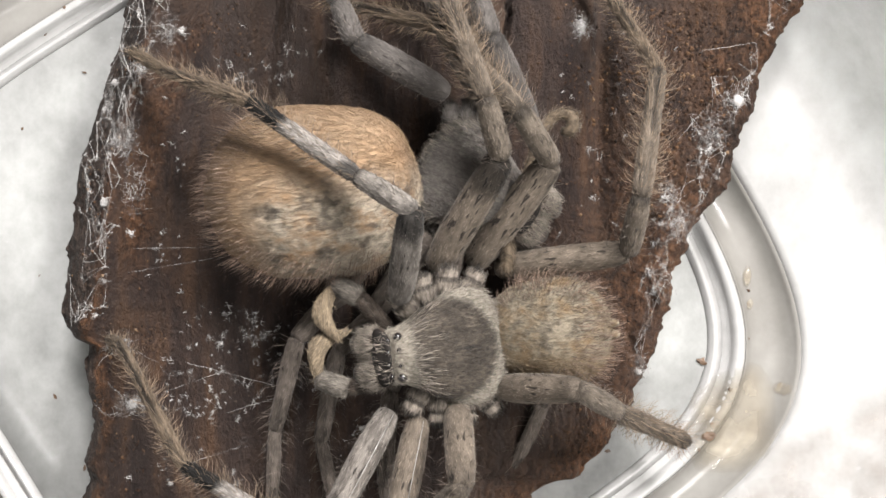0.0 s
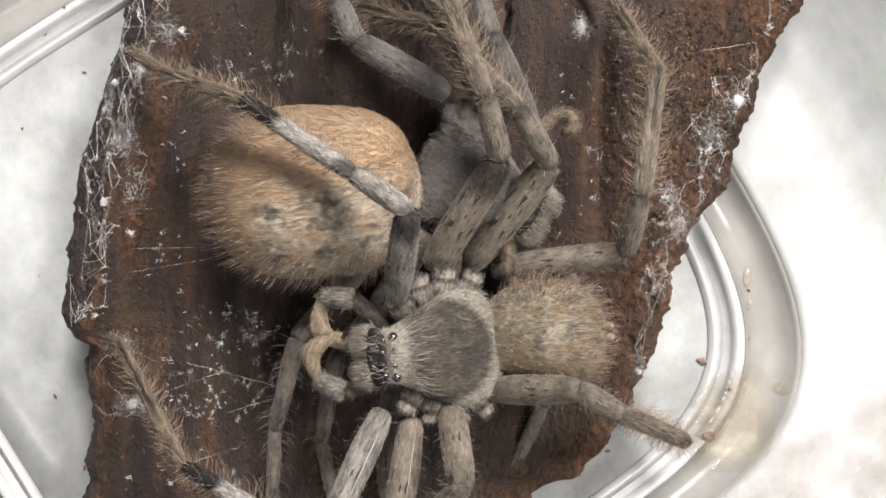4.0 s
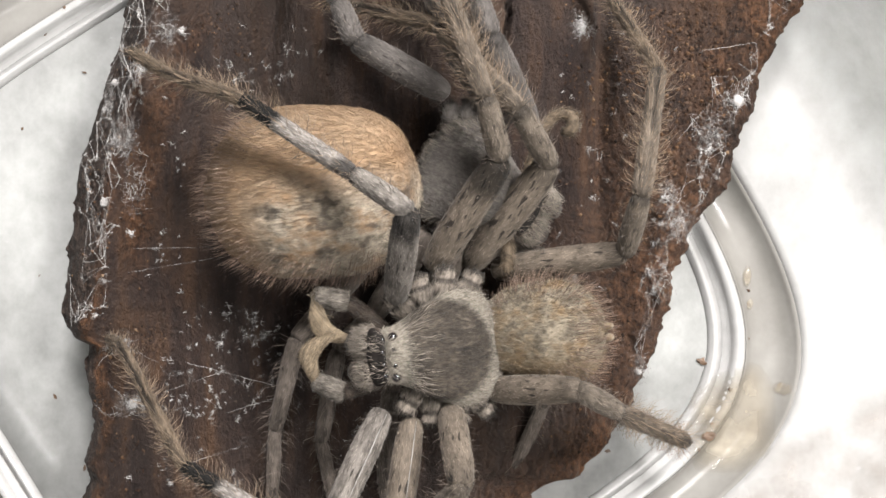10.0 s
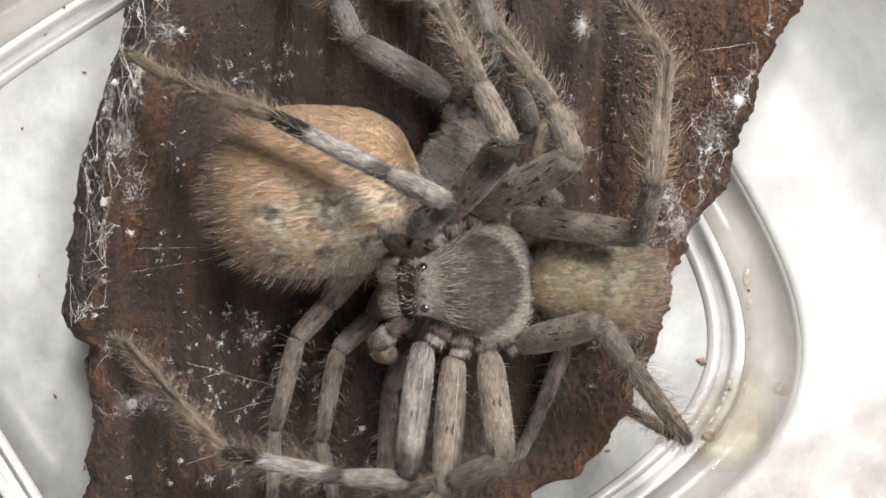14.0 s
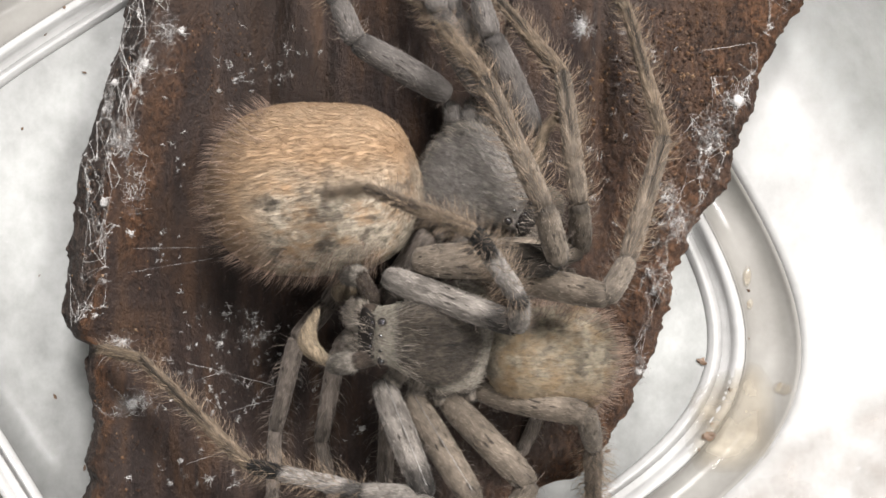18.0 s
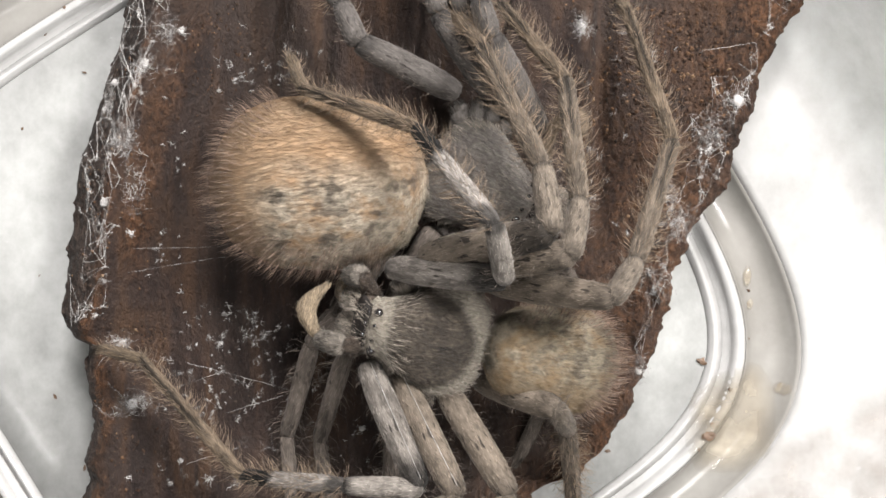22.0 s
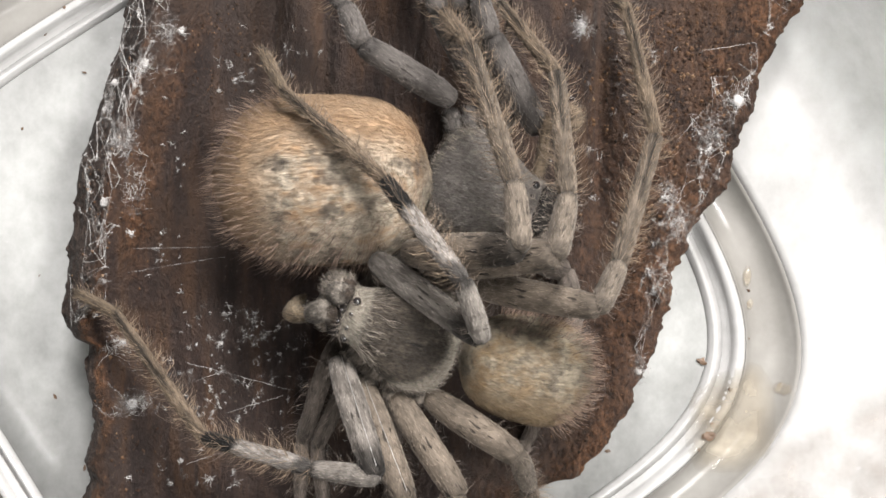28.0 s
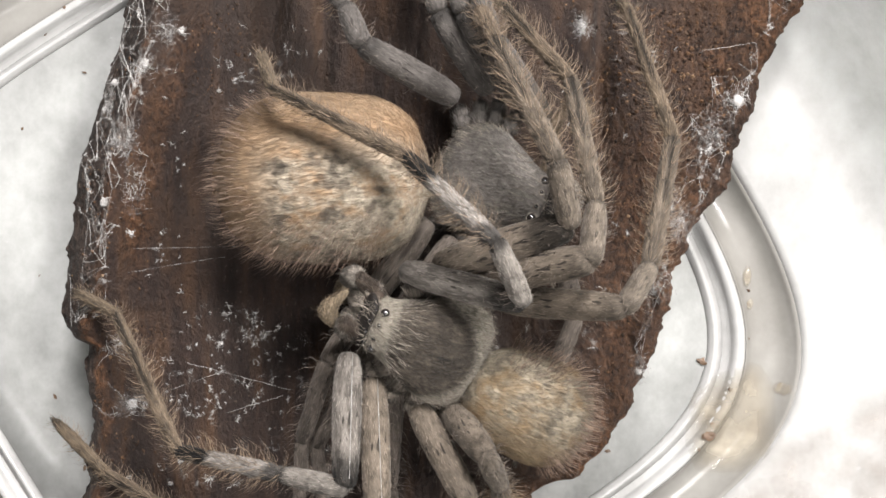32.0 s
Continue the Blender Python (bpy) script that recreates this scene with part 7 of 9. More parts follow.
    step("female_left_1", 29.6, 8.46, 10.29, 6.61, 3.74, 16.83, 11.64, 2.85, 19.65, 11.46, 2.2, 27.69, 6.07, 0.79, 36.37, 1.96, 0.24, 39.55, 0.81)
    step("female_left_1", 32, 8.46, 10.29, 6.61, 3.74, 16.83, 11.64, 2.85, 19.65, 11.46, 2.2, 27.69, 6.07, 0.79, 36.37, 1.96, 0.24, 39.55, 0.81)
    step("female_left_2", 0, 5.37, 12.22, 6.57, 0.71, 19.05, 10.03, 0.29, 22.93, 9.07, -0.98, 31.06, 5.23, -3.16, 38.76, 1.73, -4.42, 41.3, 0.66)
    step("female_left_2", 5.8, 5.37, 12.22, 6.57, 0.71, 19.05, 10.03, 0.29, 22.93, 9.07, -0.98, 31.06, 5.23, -3.16, 38.76, 1.73, -4.42, 41.3, 0.66)
    step("female_left_2", 9.4, 5.37, 12.22, 6.57, 0.71, 19.05, 10.03, 0.29, 22.93, 9.07, -0.98, 31.06, 5.23, -3.16, 38.76, 1.73, -4.42, 41.3, 0.66)
    step("female_left_2", 12.6, 5.37, 12.22, 6.57, 0.71, 19.05, 10.03, 0.29, 22.93, 9.07, -0.98, 31.06, 5.23, -3.16, 38.76, 1.73, -4.42, 41.3, 0.66)
    step("female_left_2", 13.8, 5.37, 12.22, 6.57, 0.71, 19.05, 10.03, 0.29, 22.93, 9.07, -0.98, 31.06, 5.23, -3.16, 38.76, 1.73, -4.42, 41.3, 0.66)
    step("female_left_2", 14, 5.37, 12.22, 6.57, 0.71, 19.05, 10.03, 0.29, 22.93, 9.07, -0.98, 31.06, 5.23, -3.16, 38.76, 1.73, -4.42, 41.3, 0.66)
    step("female_left_2", 14.5, 5.37, 12.22, 6.57, 0.71, 19.05, 10.03, 0.29, 22.93, 9.07, -0.98, 31.06, 5.23, -3.16, 38.76, 1.73, -4.42, 41.3, 0.66)
    step("female_left_2", 16.5, 5.57, 12.06, 6.34, 0.76, 19.31, 8.5, 0.22, 23.18, 9.42, -0.96, 31.11, 5.17, -3.17, 38.82, 1.7, -4.45, 41.35, 0.63)
    step("female_left_2", 17.8, 5.57, 12.06, 6.34, 0.76, 19.31, 8.5, 0.22, 23.18, 9.42, -0.96, 31.11, 5.17, -3.17, 38.82, 1.7, -4.45, 41.35, 0.63)
    step("female_left_2", 18, 5.53, 12.13, 6.42, 0.73, 19.22, 9.08, 0.24, 23.2, 9.32, -0.95, 31.16, 5.14, -3.18, 38.87, 1.67, -4.47, 41.4, 0.61)
    step("female_left_2", 18.5, 6.05, 12.18, 6.62, 1.6, 19, 10.34, 0.77, 22.72, 9.08, -0.99, 30.82, 5.37, -3.13, 38.54, 1.87, -4.33, 41.09, 0.77)
    step("female_left_2", 19, 6.34, 12.07, 6.43, 1.64, 19.21, 9.15, 0.63, 23.1, 9.19, -1, 31.08, 5.2, -3.15, 38.8, 1.71, -4.44, 41.33, 0.65)
    step("female_left_2", 24.7, 6.34, 12.07, 6.43, 1.64, 19.21, 9.15, 0.63, 23.1, 9.19, -1, 31.08, 5.2, -3.15, 38.8, 1.71, -4.44, 41.33, 0.65)
    step("female_left_2", 25, 6.34, 12.07, 6.43, 1.64, 19.21, 9.15, 0.63, 23.1, 9.19, -1, 31.08, 5.2, -3.15, 38.8, 1.71, -4.44, 41.33, 0.65)
    step("female_left_2", 25.5, 7.04, 12.07, 6.23, 1.85, 19.22, 7.8, 0.73, 22.85, 9.1, -1, 30.92, 5.31, -3.13, 38.63, 1.81, -4.37, 41.18, 0.72)
    step("female_left_2", 27.5, 6.25, 12.46, 6.68, 1.59, 18.92, 10.78, 0.8, 22.53, 9.2, -0.97, 30.62, 5.48, -3.11, 38.34, 1.99, -4.25, 40.91, 0.87)
    step("female_left_2", 28, 6.05, 11.99, 6.5, 1.63, 19.13, 9.61, 0.69, 23, 9.09, -1, 31.04, 5.24, -3.15, 38.76, 1.74, -4.42, 41.29, 0.67)
    step("female_left_2", 29, 6.1, 12.23, 6.63, 1.6, 18.98, 10.44, 0.78, 22.68, 9.1, -0.99, 30.78, 5.39, -3.12, 38.49, 1.9, -4.31, 41.05, 0.79)
    step("female_left_2", 29.6, 6.37, 12.43, 6.63, 1.6, 18.98, 10.46, 0.78, 22.67, 9.1, -0.98, 30.77, 5.4, -3.12, 38.48, 1.9, -4.31, 41.05, 0.8)
    step("female_left_2", 32, 6.37, 12.43, 6.63, 1.6, 18.98, 10.46, 0.78, 22.67, 9.1, -0.98, 30.77, 5.4, -3.12, 38.48, 1.9, -4.31, 41.05, 0.8)
    step("female_left_3", 0, 3.11, 13.09, 6.63, -0.42, 18.9, 10.9, -1.14, 22.59, 9.16, -3.88, 29.97, 5.33, -8.96, 36.24, 2.07, -11.02, 38.58, 1.06)
    step("female_left_3", 5.8, 3.11, 13.09, 6.63, -0.42, 18.9, 10.9, -1.14, 22.59, 9.16, -3.88, 29.97, 5.33, -8.96, 36.24, 2.07, -11.02, 38.58, 1.06)
    step("female_left_3", 9.4, 3.11, 13.09, 6.63, -0.42, 18.9, 10.9, -1.14, 22.59, 9.16, -3.88, 29.97, 5.33, -8.96, 36.24, 2.07, -11.02, 38.58, 1.06)
    step("female_left_3", 12.6, 3.11, 13.09, 6.63, -0.42, 18.9, 10.9, -1.14, 22.59, 9.16, -3.88, 29.97, 5.33, -8.96, 36.24, 2.07, -11.02, 38.58, 1.06)
    step("female_left_3", 13.8, 3.11, 13.09, 6.63, -0.42, 18.9, 10.9, -1.14, 22.59, 9.16, -3.88, 29.97, 5.33, -8.96, 36.24, 2.07, -11.02, 38.58, 1.06)
    step("female_left_3", 14, 3.11, 13.09, 6.63, -0.42, 18.9, 10.9, -1.14, 22.59, 9.16, -3.88, 29.97, 5.33, -8.96, 36.24, 2.07, -11.02, 38.58, 1.06)
    step("female_left_3", 14.5, 3.11, 13.09, 6.63, -0.42, 18.9, 10.9, -1.14, 22.59, 9.16, -3.88, 29.97, 5.33, -8.96, 36.24, 2.07, -11.02, 38.58, 1.06)
    step("female_left_3", 16.5, 3.32, 12.89, 6.54, -0.42, 19.04, 10.12, -1.1, 22.96, 8.98, -3.85, 30.33, 5.12, -9.11, 36.47, 1.92, -11.19, 38.8, 0.93)
    step("female_left_3", 17.8, 3.32, 12.89, 6.54, -0.42, 19.04, 10.12, -1.1, 22.96, 8.98, -3.85, 30.33, 5.12, -9.11, 36.47, 1.92, -11.19, 38.8, 0.93)
    step("female_left_3", 18, 3.28, 12.96, 6.57, -0.42, 18.99, 10.4, -1.12, 22.83, 9.01, -3.86, 30.21, 5.19, -9.06, 36.4, 1.96, -11.13, 38.73, 0.97)
    step("female_left_3", 18.5, 3.69, 13.06, 6.52, -0.42, 19.07, 9.91, -1.09, 23.05, 8.97, -3.84, 30.4, 5.08, -9.15, 36.51, 1.89, -11.22, 38.85, 0.91)
    step("female_left_3", 19, 4.02, 13.04, 6.39, -0.41, 19.25, 8.92, -1.1, 23.33, 9.14, -3.81, 30.54, 4.97, -9.22, 36.59, 1.83, -11.29, 38.93, 0.85)
    step("female_left_3", 24.7, 4.02, 13.04, 6.39, -0.41, 19.25, 8.92, -1.1, 23.33, 9.14, -3.81, 30.54, 4.97, -9.22, 36.59, 1.83, -11.29, 38.93, 0.85)
    step("female_left_3", 25, 4.02, 13.04, 6.39, -0.41, 19.25, 8.92, -1.1, 23.33, 9.14, -3.81, 30.54, 4.97, -9.22, 36.59, 1.83, -11.29, 38.93, 0.85)
    step("female_left_3", 25.5, 4.75, 13.04, 6.25, -0.19, 19.21, 7.72, -1.13, 23.02, 9.06, -3.85, 30.34, 5.11, -9.12, 36.48, 1.91, -11.2, 38.81, 0.92)
    step("female_left_3", 27.5, 3.76, 13.07, 6.5, -0.42, 19.1, 9.75, -1.09, 23.12, 8.98, -3.83, 30.45, 5.05, -9.17, 36.54, 1.87, -11.24, 38.88, 0.89)
    step("female_left_3", 28, 3.62, 12.73, 6.37, -0.4, 19.28, 8.69, -1.11, 23.34, 9.18, -3.81, 30.53, 4.98, -9.21, 36.59, 1.83, -11.28, 38.93, 0.86)
    step("female_left_3", 29, 3.6, 12.84, 6.44, -0.41, 19.19, 9.27, -1.09, 23.27, 9.06, -3.82, 30.53, 4.99, -9.21, 36.59, 1.84, -11.28, 38.93, 0.86)
    step("female_left_3", 29.6, 3.89, 13.03, 6.45, -0.41, 19.18, 9.32, -1.09, 23.26, 9.05, -3.82, 30.52, 4.99, -9.21, 36.59, 1.84, -11.28, 38.92, 0.86)
    step("female_left_3", 32, 3.89, 13.03, 6.45, -0.41, 19.18, 9.32, -1.09, 23.26, 9.05, -3.82, 30.52, 4.99, -9.21, 36.59, 1.84, -11.28, 38.92, 0.86)
    step("female_left_4", 0, 0.25, 12.93, 6.67, -6.9, 16.28, 12.4, -8.22, 19.49, 11.12, -12.9, 25.9, 5.62, -18.01, 31.77, 1.76, -20.35, 33.53, 0.79)
    step("female_left_4", 5.8, 0.25, 12.93, 6.67, -6.9, 16.28, 12.4, -8.22, 19.49, 11.12, -12.9, 25.9, 5.62, -18.01, 31.77, 1.76, -20.35, 33.53, 0.79)
    step("female_left_4", 9.4, 0.25, 12.93, 6.67, -6.9, 16.28, 12.4, -8.22, 19.49, 11.12, -12.9, 25.9, 5.62, -18.01, 31.77, 1.76, -20.35, 33.53, 0.79)
    step("female_left_4", 12.6, 0.25, 12.93, 6.67, -6.9, 16.28, 12.4, -8.22, 19.49, 11.12, -12.9, 25.9, 5.62, -18.01, 31.77, 1.76, -20.35, 33.53, 0.79)
    step("female_left_4", 13.8, 0.25, 12.93, 6.67, -6.9, 16.28, 12.4, -8.22, 19.49, 11.12, -12.9, 25.9, 5.62, -18.01, 31.77, 1.76, -20.35, 33.53, 0.79)
    step("female_left_4", 14, 0.25, 12.93, 6.67, -6.9, 16.28, 12.4, -8.22, 19.49, 11.12, -12.9, 25.9, 5.62, -18.01, 31.77, 1.76, -20.35, 33.53, 0.79)
    step("female_left_4", 14.5, 0.25, 12.93, 6.67, -6.9, 16.28, 12.4, -8.22, 19.49, 11.12, -12.9, 25.9, 5.62, -18.01, 31.77, 1.76, -20.35, 33.53, 0.79)
    step("female_left_4", 16.5, 0.45, 12.73, 6.62, -6.92, 16.36, 11.86, -8.27, 19.59, 10.67, -13.02, 26.13, 5.39, -18.12, 32.04, 1.58, -20.58, 33.67, 0.68)
    step("female_left_4", 17.8, 0.45, 12.73, 6.62, -6.92, 16.36, 11.86, -8.27, 19.59, 10.67, -13.02, 26.13, 5.39, -18.12, 32.04, 1.58, -20.58, 33.67, 0.68)
    step("female_left_4", 18, 0.42, 12.81, 6.63, -6.91, 16.34, 12.01, -8.25, 19.56, 10.79, -12.98, 26.07, 5.46, -18.09, 31.96, 1.63, -20.52, 33.64, 0.71)
    step("female_left_4", 18.5, 0.85, 12.89, 6.61, -6.7, 16.29, 11.75, -8.1, 19.48, 10.52, -13, 26.08, 5.45, -18.1, 31.98, 1.62, -20.53, 33.65, 0.7)
    step("female_left_4", 19, 1.22, 12.95, 6.55, -6.72, 16.39, 11.05, -8.15, 19.61, 9.94, -13.18, 26.37, 5.23, -18.18, 32.34, 1.38, -20.81, 33.76, 0.6)
    step("female_left_4", 24.7, 1.22, 12.95, 6.55, -6.72, 16.39, 11.05, -8.15, 19.61, 9.94, -13.18, 26.37, 5.23, -18.18, 32.34, 1.38, -20.81, 33.76, 0.6)
    step("female_left_4", 25, 1.22, 12.95, 6.55, -6.72, 16.39, 11.05, -8.15, 19.61, 9.94, -13.18, 26.37, 5.23, -18.18, 32.34, 1.38, -20.81, 33.76, 0.6)
    step("female_left_4", 25.5, 1.93, 12.98, 6.34, -6.77, 16.78, 8.55, -8.07, 19.42, 10.79, -12.92, 25.94, 5.58, -18.04, 31.82, 1.73, -20.39, 33.56, 0.77)
    step("female_left_4", 27.5, 0.95, 12.54, 6.63, -6.39, 16.08, 12, -7.73, 19.27, 10.68, -12.82, 25.79, 5.71, -17.95, 31.64, 1.85, -20.25, 33.44, 0.85)
    step("female_left_4", 28, 0.79, 12.34, 6.65, -6.38, 16.07, 12.09, -7.72, 19.25, 10.76, -12.8, 25.75, 5.74, -17.93, 31.6, 1.88, -20.21, 33.41, 0.87)
    step("female_left_4", 29, 0.77, 12.29, 6.64, -6.38, 16.07, 12.07, -7.72, 19.25, 10.74, -12.8, 25.76, 5.74, -17.93, 31.61, 1.87, -20.22, 33.42, 0.87)
    step("female_left_4", 29.6, 1.07, 12.5, 6.61, -6.4, 16.12, 11.73, -7.75, 19.32, 10.45, -12.89, 25.89, 5.61, -18.01, 31.76, 1.76, -20.35, 33.53, 0.79)
    step("female_left_4", 32, 1.07, 12.5, 6.61, -6.4, 16.12, 11.73, -7.75, 19.32, 10.45, -12.89, 25.89, 5.61, -18.01, 31.76, 1.76, -20.35, 33.53, 0.79)
    step("female_right_1", 0, 4.16, 0.63, 5.87, 10.4, -1.88, 3.9, 11.45, -5.77, 3.15, 8.6, -13.62, 2.42, 5.77, -20.36, 0.47, 4.57, -23.17, 1)
    step("female_right_1", 5.8, 4.16, 0.63, 5.87, 10.4, -1.88, 3.9, 11.45, -5.77, 3.15, 8.6, -13.62, 2.42, 5.77, -20.36, 0.47, 4.57, -23.17, 1)
    step("female_right_1", 9.4, 4.16, 0.63, 5.87, 10.4, -1.88, 3.9, 11.45, -5.77, 3.15, 8.6, -13.62, 2.42, 5.77, -20.36, 0.47, 4.57, -23.17, 1)
    step("female_right_1", 12.6, 4.16, 0.63, 5.87, 10.4, -1.88, 3.9, 11.45, -5.77, 3.15, 8.6, -13.62, 2.42, 5.77, -20.36, 0.47, 4.57, -23.17, 1)
    step("female_right_1", 13.8, 4.16, 0.63, 5.87, 10.4, -1.88, 3.9, 11.45, -5.77, 3.15, 8.6, -13.62, 2.42, 5.77, -20.36, 0.47, 4.57, -23.17, 1)
    step("female_right_1", 14, 4.16, 0.63, 5.87, 10.4, -1.88, 3.9, 11.45, -5.77, 3.15, 8.6, -13.62, 2.42, 5.77, -20.36, 0.47, 4.57, -23.17, 1)
    step("female_right_1", 14.5, 4.16, 0.63, 5.87, 10.4, -1.88, 3.9, 11.45, -5.77, 3.15, 8.6, -13.62, 2.42, 5.77, -20.36, 0.47, 4.57, -23.17, 1)
    step("female_right_1", 16.5, 4.39, 0.4, 5.87, 10.48, -1.88, 3.24, 11.51, -5.8, 2.67, 8.61, -13.65, 2.26, 5.78, -20.4, 0.3, 4.56, -23.16, 1.02)
    step("female_right_1", 17.8, 4.39, 0.4, 5.87, 10.48, -1.88, 3.24, 11.51, -5.8, 2.67, 8.61, -13.65, 2.26, 5.78, -20.4, 0.3, 4.56, -23.16, 1.02)
    step("female_right_1", 18, 4.35, 0.49, 5.87, 10.46, -1.88, 3.4, 11.49, -5.79, 2.77, 8.61, -13.65, 2.29, 5.78, -20.39, 0.33, 4.56, -23.16, 1.02)
    step("female_right_1", 18.5, 4.81, 0.58, 5.87, 10.53, -1.87, 2.65, 11.42, -5.78, 3.47, 8.6, -13.61, 2.45, 5.77, -20.36, 0.49, 4.57, -23.17, 0.99)
    step("female_right_1", 19, 4.72, 0.52, 5.87, 10.52, -1.86, 2.74, 11.42, -5.79, 3.47, 8.6, -13.62, 2.44, 5.77, -20.36, 0.48, 4.57, -23.17, 1)
    step("female_right_1", 24.7, 4.72, 0.52, 5.87, 10.52, -1.86, 2.74, 11.42, -5.79, 3.47, 8.6, -13.62, 2.44, 5.77, -20.36, 0.48, 4.57, -23.17, 1)
    step("female_right_1", 25, 4.72, 0.52, 5.87, 10.52, -1.86, 2.74, 11.42, -5.79, 3.47, 8.6, -13.62, 2.44, 5.77, -20.36, 0.48, 4.57, -23.17, 1)
    step("female_right_1", 25.5, 5.5, 0.52, 5.87, 10.64, -1.93, 1.78, 11.47, -5.77, 2.91, 8.6, -13.63, 2.36, 5.78, -20.38, 0.41, 4.56, -23.17, 1)
    step("female_right_1", 27.5, 6.42, 0.75, 5.87, 10.72, -1.97, 1.05, 11.54, -5.79, 2.28, 8.6, -13.64, 2.37, 5.78, -20.38, 0.4, 4.56, -23.17, 1.01)
    step("female_right_1", 28, 5.42, 0.23, 5.87, 10.65, -1.93, 1.72, 11.48, -5.77, 2.87, 8.6, -13.63, 2.36, 5.78, -20.38, 0.4, 4.56, -23.17, 1.01)
    step("female_right_1", 29, 6.24, 0.48, 5.87, 10.72, -1.97, 1.07, 11.54, -5.79, 2.29, 8.6, -13.64, 2.37, 5.78, -20.38, 0.4, 4.56, -23.17, 1.01)
    step("female_right_1", 29.6, 6.56, 0.71, 5.87, 10.74, -1.98, 0.92, 11.56, -5.79, 2.15, 8.6, -13.63, 2.39, 5.77, -20.38, 0.42, 4.57, -23.17, 1)
    step("female_right_1", 32, 6.56, 0.71, 5.87, 10.74, -1.98, 0.92, 11.56, -5.79, 2.15, 8.6, -13.63, 2.39, 5.77, -20.38, 0.42, 4.57, -23.17, 1)
    step("female_right_2", 0, 1.44, 0.43, 5.95, -2.64, -7.76, 2.75, -4.51, -11.95, 4.18, -5.08, -20.46, 2.44, -3.65, -27.47, 0.09, -1.41, -27.66, 1.34)
    step("female_right_2", 5.8, 1.44, 0.43, 5.95, -2.64, -7.76, 2.75, -4.51, -11.95, 4.18, -5.08, -20.46, 2.44, -3.65, -27.47, 0.09, -1.41, -27.66, 1.34)
    step("female_right_2", 9.4, 1.44, 0.43, 5.95, -2.64, -7.76, 2.75, -4.51, -11.95, 4.18, -5.08, -20.46, 2.44, -3.65, -27.47, 0.09, -1.41, -27.66, 1.34)
    step("female_right_2", 12.6, 1.44, 0.43, 5.95, -2.64, -7.76, 2.75, -4.51, -11.95, 4.18, -5.08, -20.46, 2.44, -3.65, -27.47, 0.09, -1.41, -27.66, 1.34)
    step("female_right_2", 13.8, 1.44, 0.43, 5.95, -2.64, -7.76, 2.75, -4.51, -11.95, 4.18, -5.08, -20.46, 2.44, -3.65, -27.47, 0.09, -1.41, -27.66, 1.34)
    step("female_right_2", 14, 1.44, 0.43, 5.95, -2.64, -7.76, 2.75, -4.51, -11.95, 4.18, -5.08, -20.46, 2.44, -3.65, -27.47, 0.09, -1.41, -27.66, 1.34)
    step("female_right_2", 14.5, 1.44, 0.43, 5.95, -2.64, -7.76, 2.75, -4.51, -11.95, 4.18, -5.08, -20.46, 2.44, -3.65, -27.47, 0.09, -1.41, -27.66, 1.34)
    step("female_right_2", 16.5, 1.67, 0.19, 5.95, -2.65, -7.79, 2.56, -4.51, -11.96, 4.05, -5.08, -20.47, 2.36, -3.64, -27.51, 0.09, -1.41, -27.63, 1.35)
    step("female_right_2", 17.8, 1.67, 0.19, 5.95, -2.65, -7.79, 2.56, -4.51, -11.96, 4.05, -5.08, -20.47, 2.36, -3.64, -27.51, 0.09, -1.41, -27.63, 1.35)
    step("female_right_2", 18, 1.63, 0.29, 5.95, -2.64, -7.77, 2.68, -4.51, -11.95, 4.13, -5.08, -20.46, 2.41, -3.65, -27.48, 0.09, -1.41, -27.65, 1.35)
    step("female_right_2", 18.5, 2.09, 0.38, 5.95, -2.15, -7.75, 2.82, -4.03, -11.95, 4.22, -4.59, -20.45, 2.47, -3.72, -27.55, 0.1, -1.46, -27.62, 1.32)
    step("female_right_2", 19, 1.99, 0.43, 5.95, -2.15, -7.75, 2.82, -4.03, -11.95, 4.22, -4.59, -20.45, 2.46, -3.72, -27.55, 0.1, -1.46, -27.62, 1.32)
    step("female_right_2", 24.7, 1.99, 0.43, 5.95, -2.15, -7.75, 2.82, -4.03, -11.95, 4.22, -4.59, -20.45, 2.46, -3.72, -27.55, 0.1, -1.46, -27.62, 1.32)
    step("female_right_2", 25, 1.99, 0.43, 5.95, -2.15, -7.75, 2.82, -4.03, -11.95, 4.22, -4.59, -20.45, 2.46, -3.72, -27.55, 0.1, -1.46, -27.62, 1.32)
    step("female_right_2", 25.5, 2.78, 0.43, 5.95, -2.1, -7.63, 3.68, -4.05, -11.99, 4.17, -4.6, -20.48, 2.33, -3.71, -27.62, 0.09, -1.46, -27.59, 1.33)
    step("female_right_2", 27.5, 3.75, 0.2, 5.95, -2.05, -7.52, 5.13, -4, -11.88, 4.63, -4.58, -20.38, 2.82, -3.73, -27.35, 0.12, -1.47, -27.72, 1.28)
    step("female_right_2", 28, 2.72, -0.14, 5.95, -2.17, -7.79, 2.56, -4.03, -11.96, 4.05, -4.6, -20.47, 2.36, -3.72, -27.61, 0.1, -1.46, -27.59, 1.33)
    step("female_right_2", 29, 3.56, -0.08, 5.95, -2.11, -7.63, 3.81, -4.06, -12.03, 3.82, -4.61, -20.53, 2.08, -3.7, -27.74, 0.09, -1.47, -27.53, 1.35)
    step("female_right_2", 29.6, 3.89, 0.15, 5.95, -2.03, -7.49, 5.3, -3.99, -11.85, 4.82, -4.57, -20.34, 2.98, -3.73, -27.26, 0.13, -1.48, -27.77, 1.26)
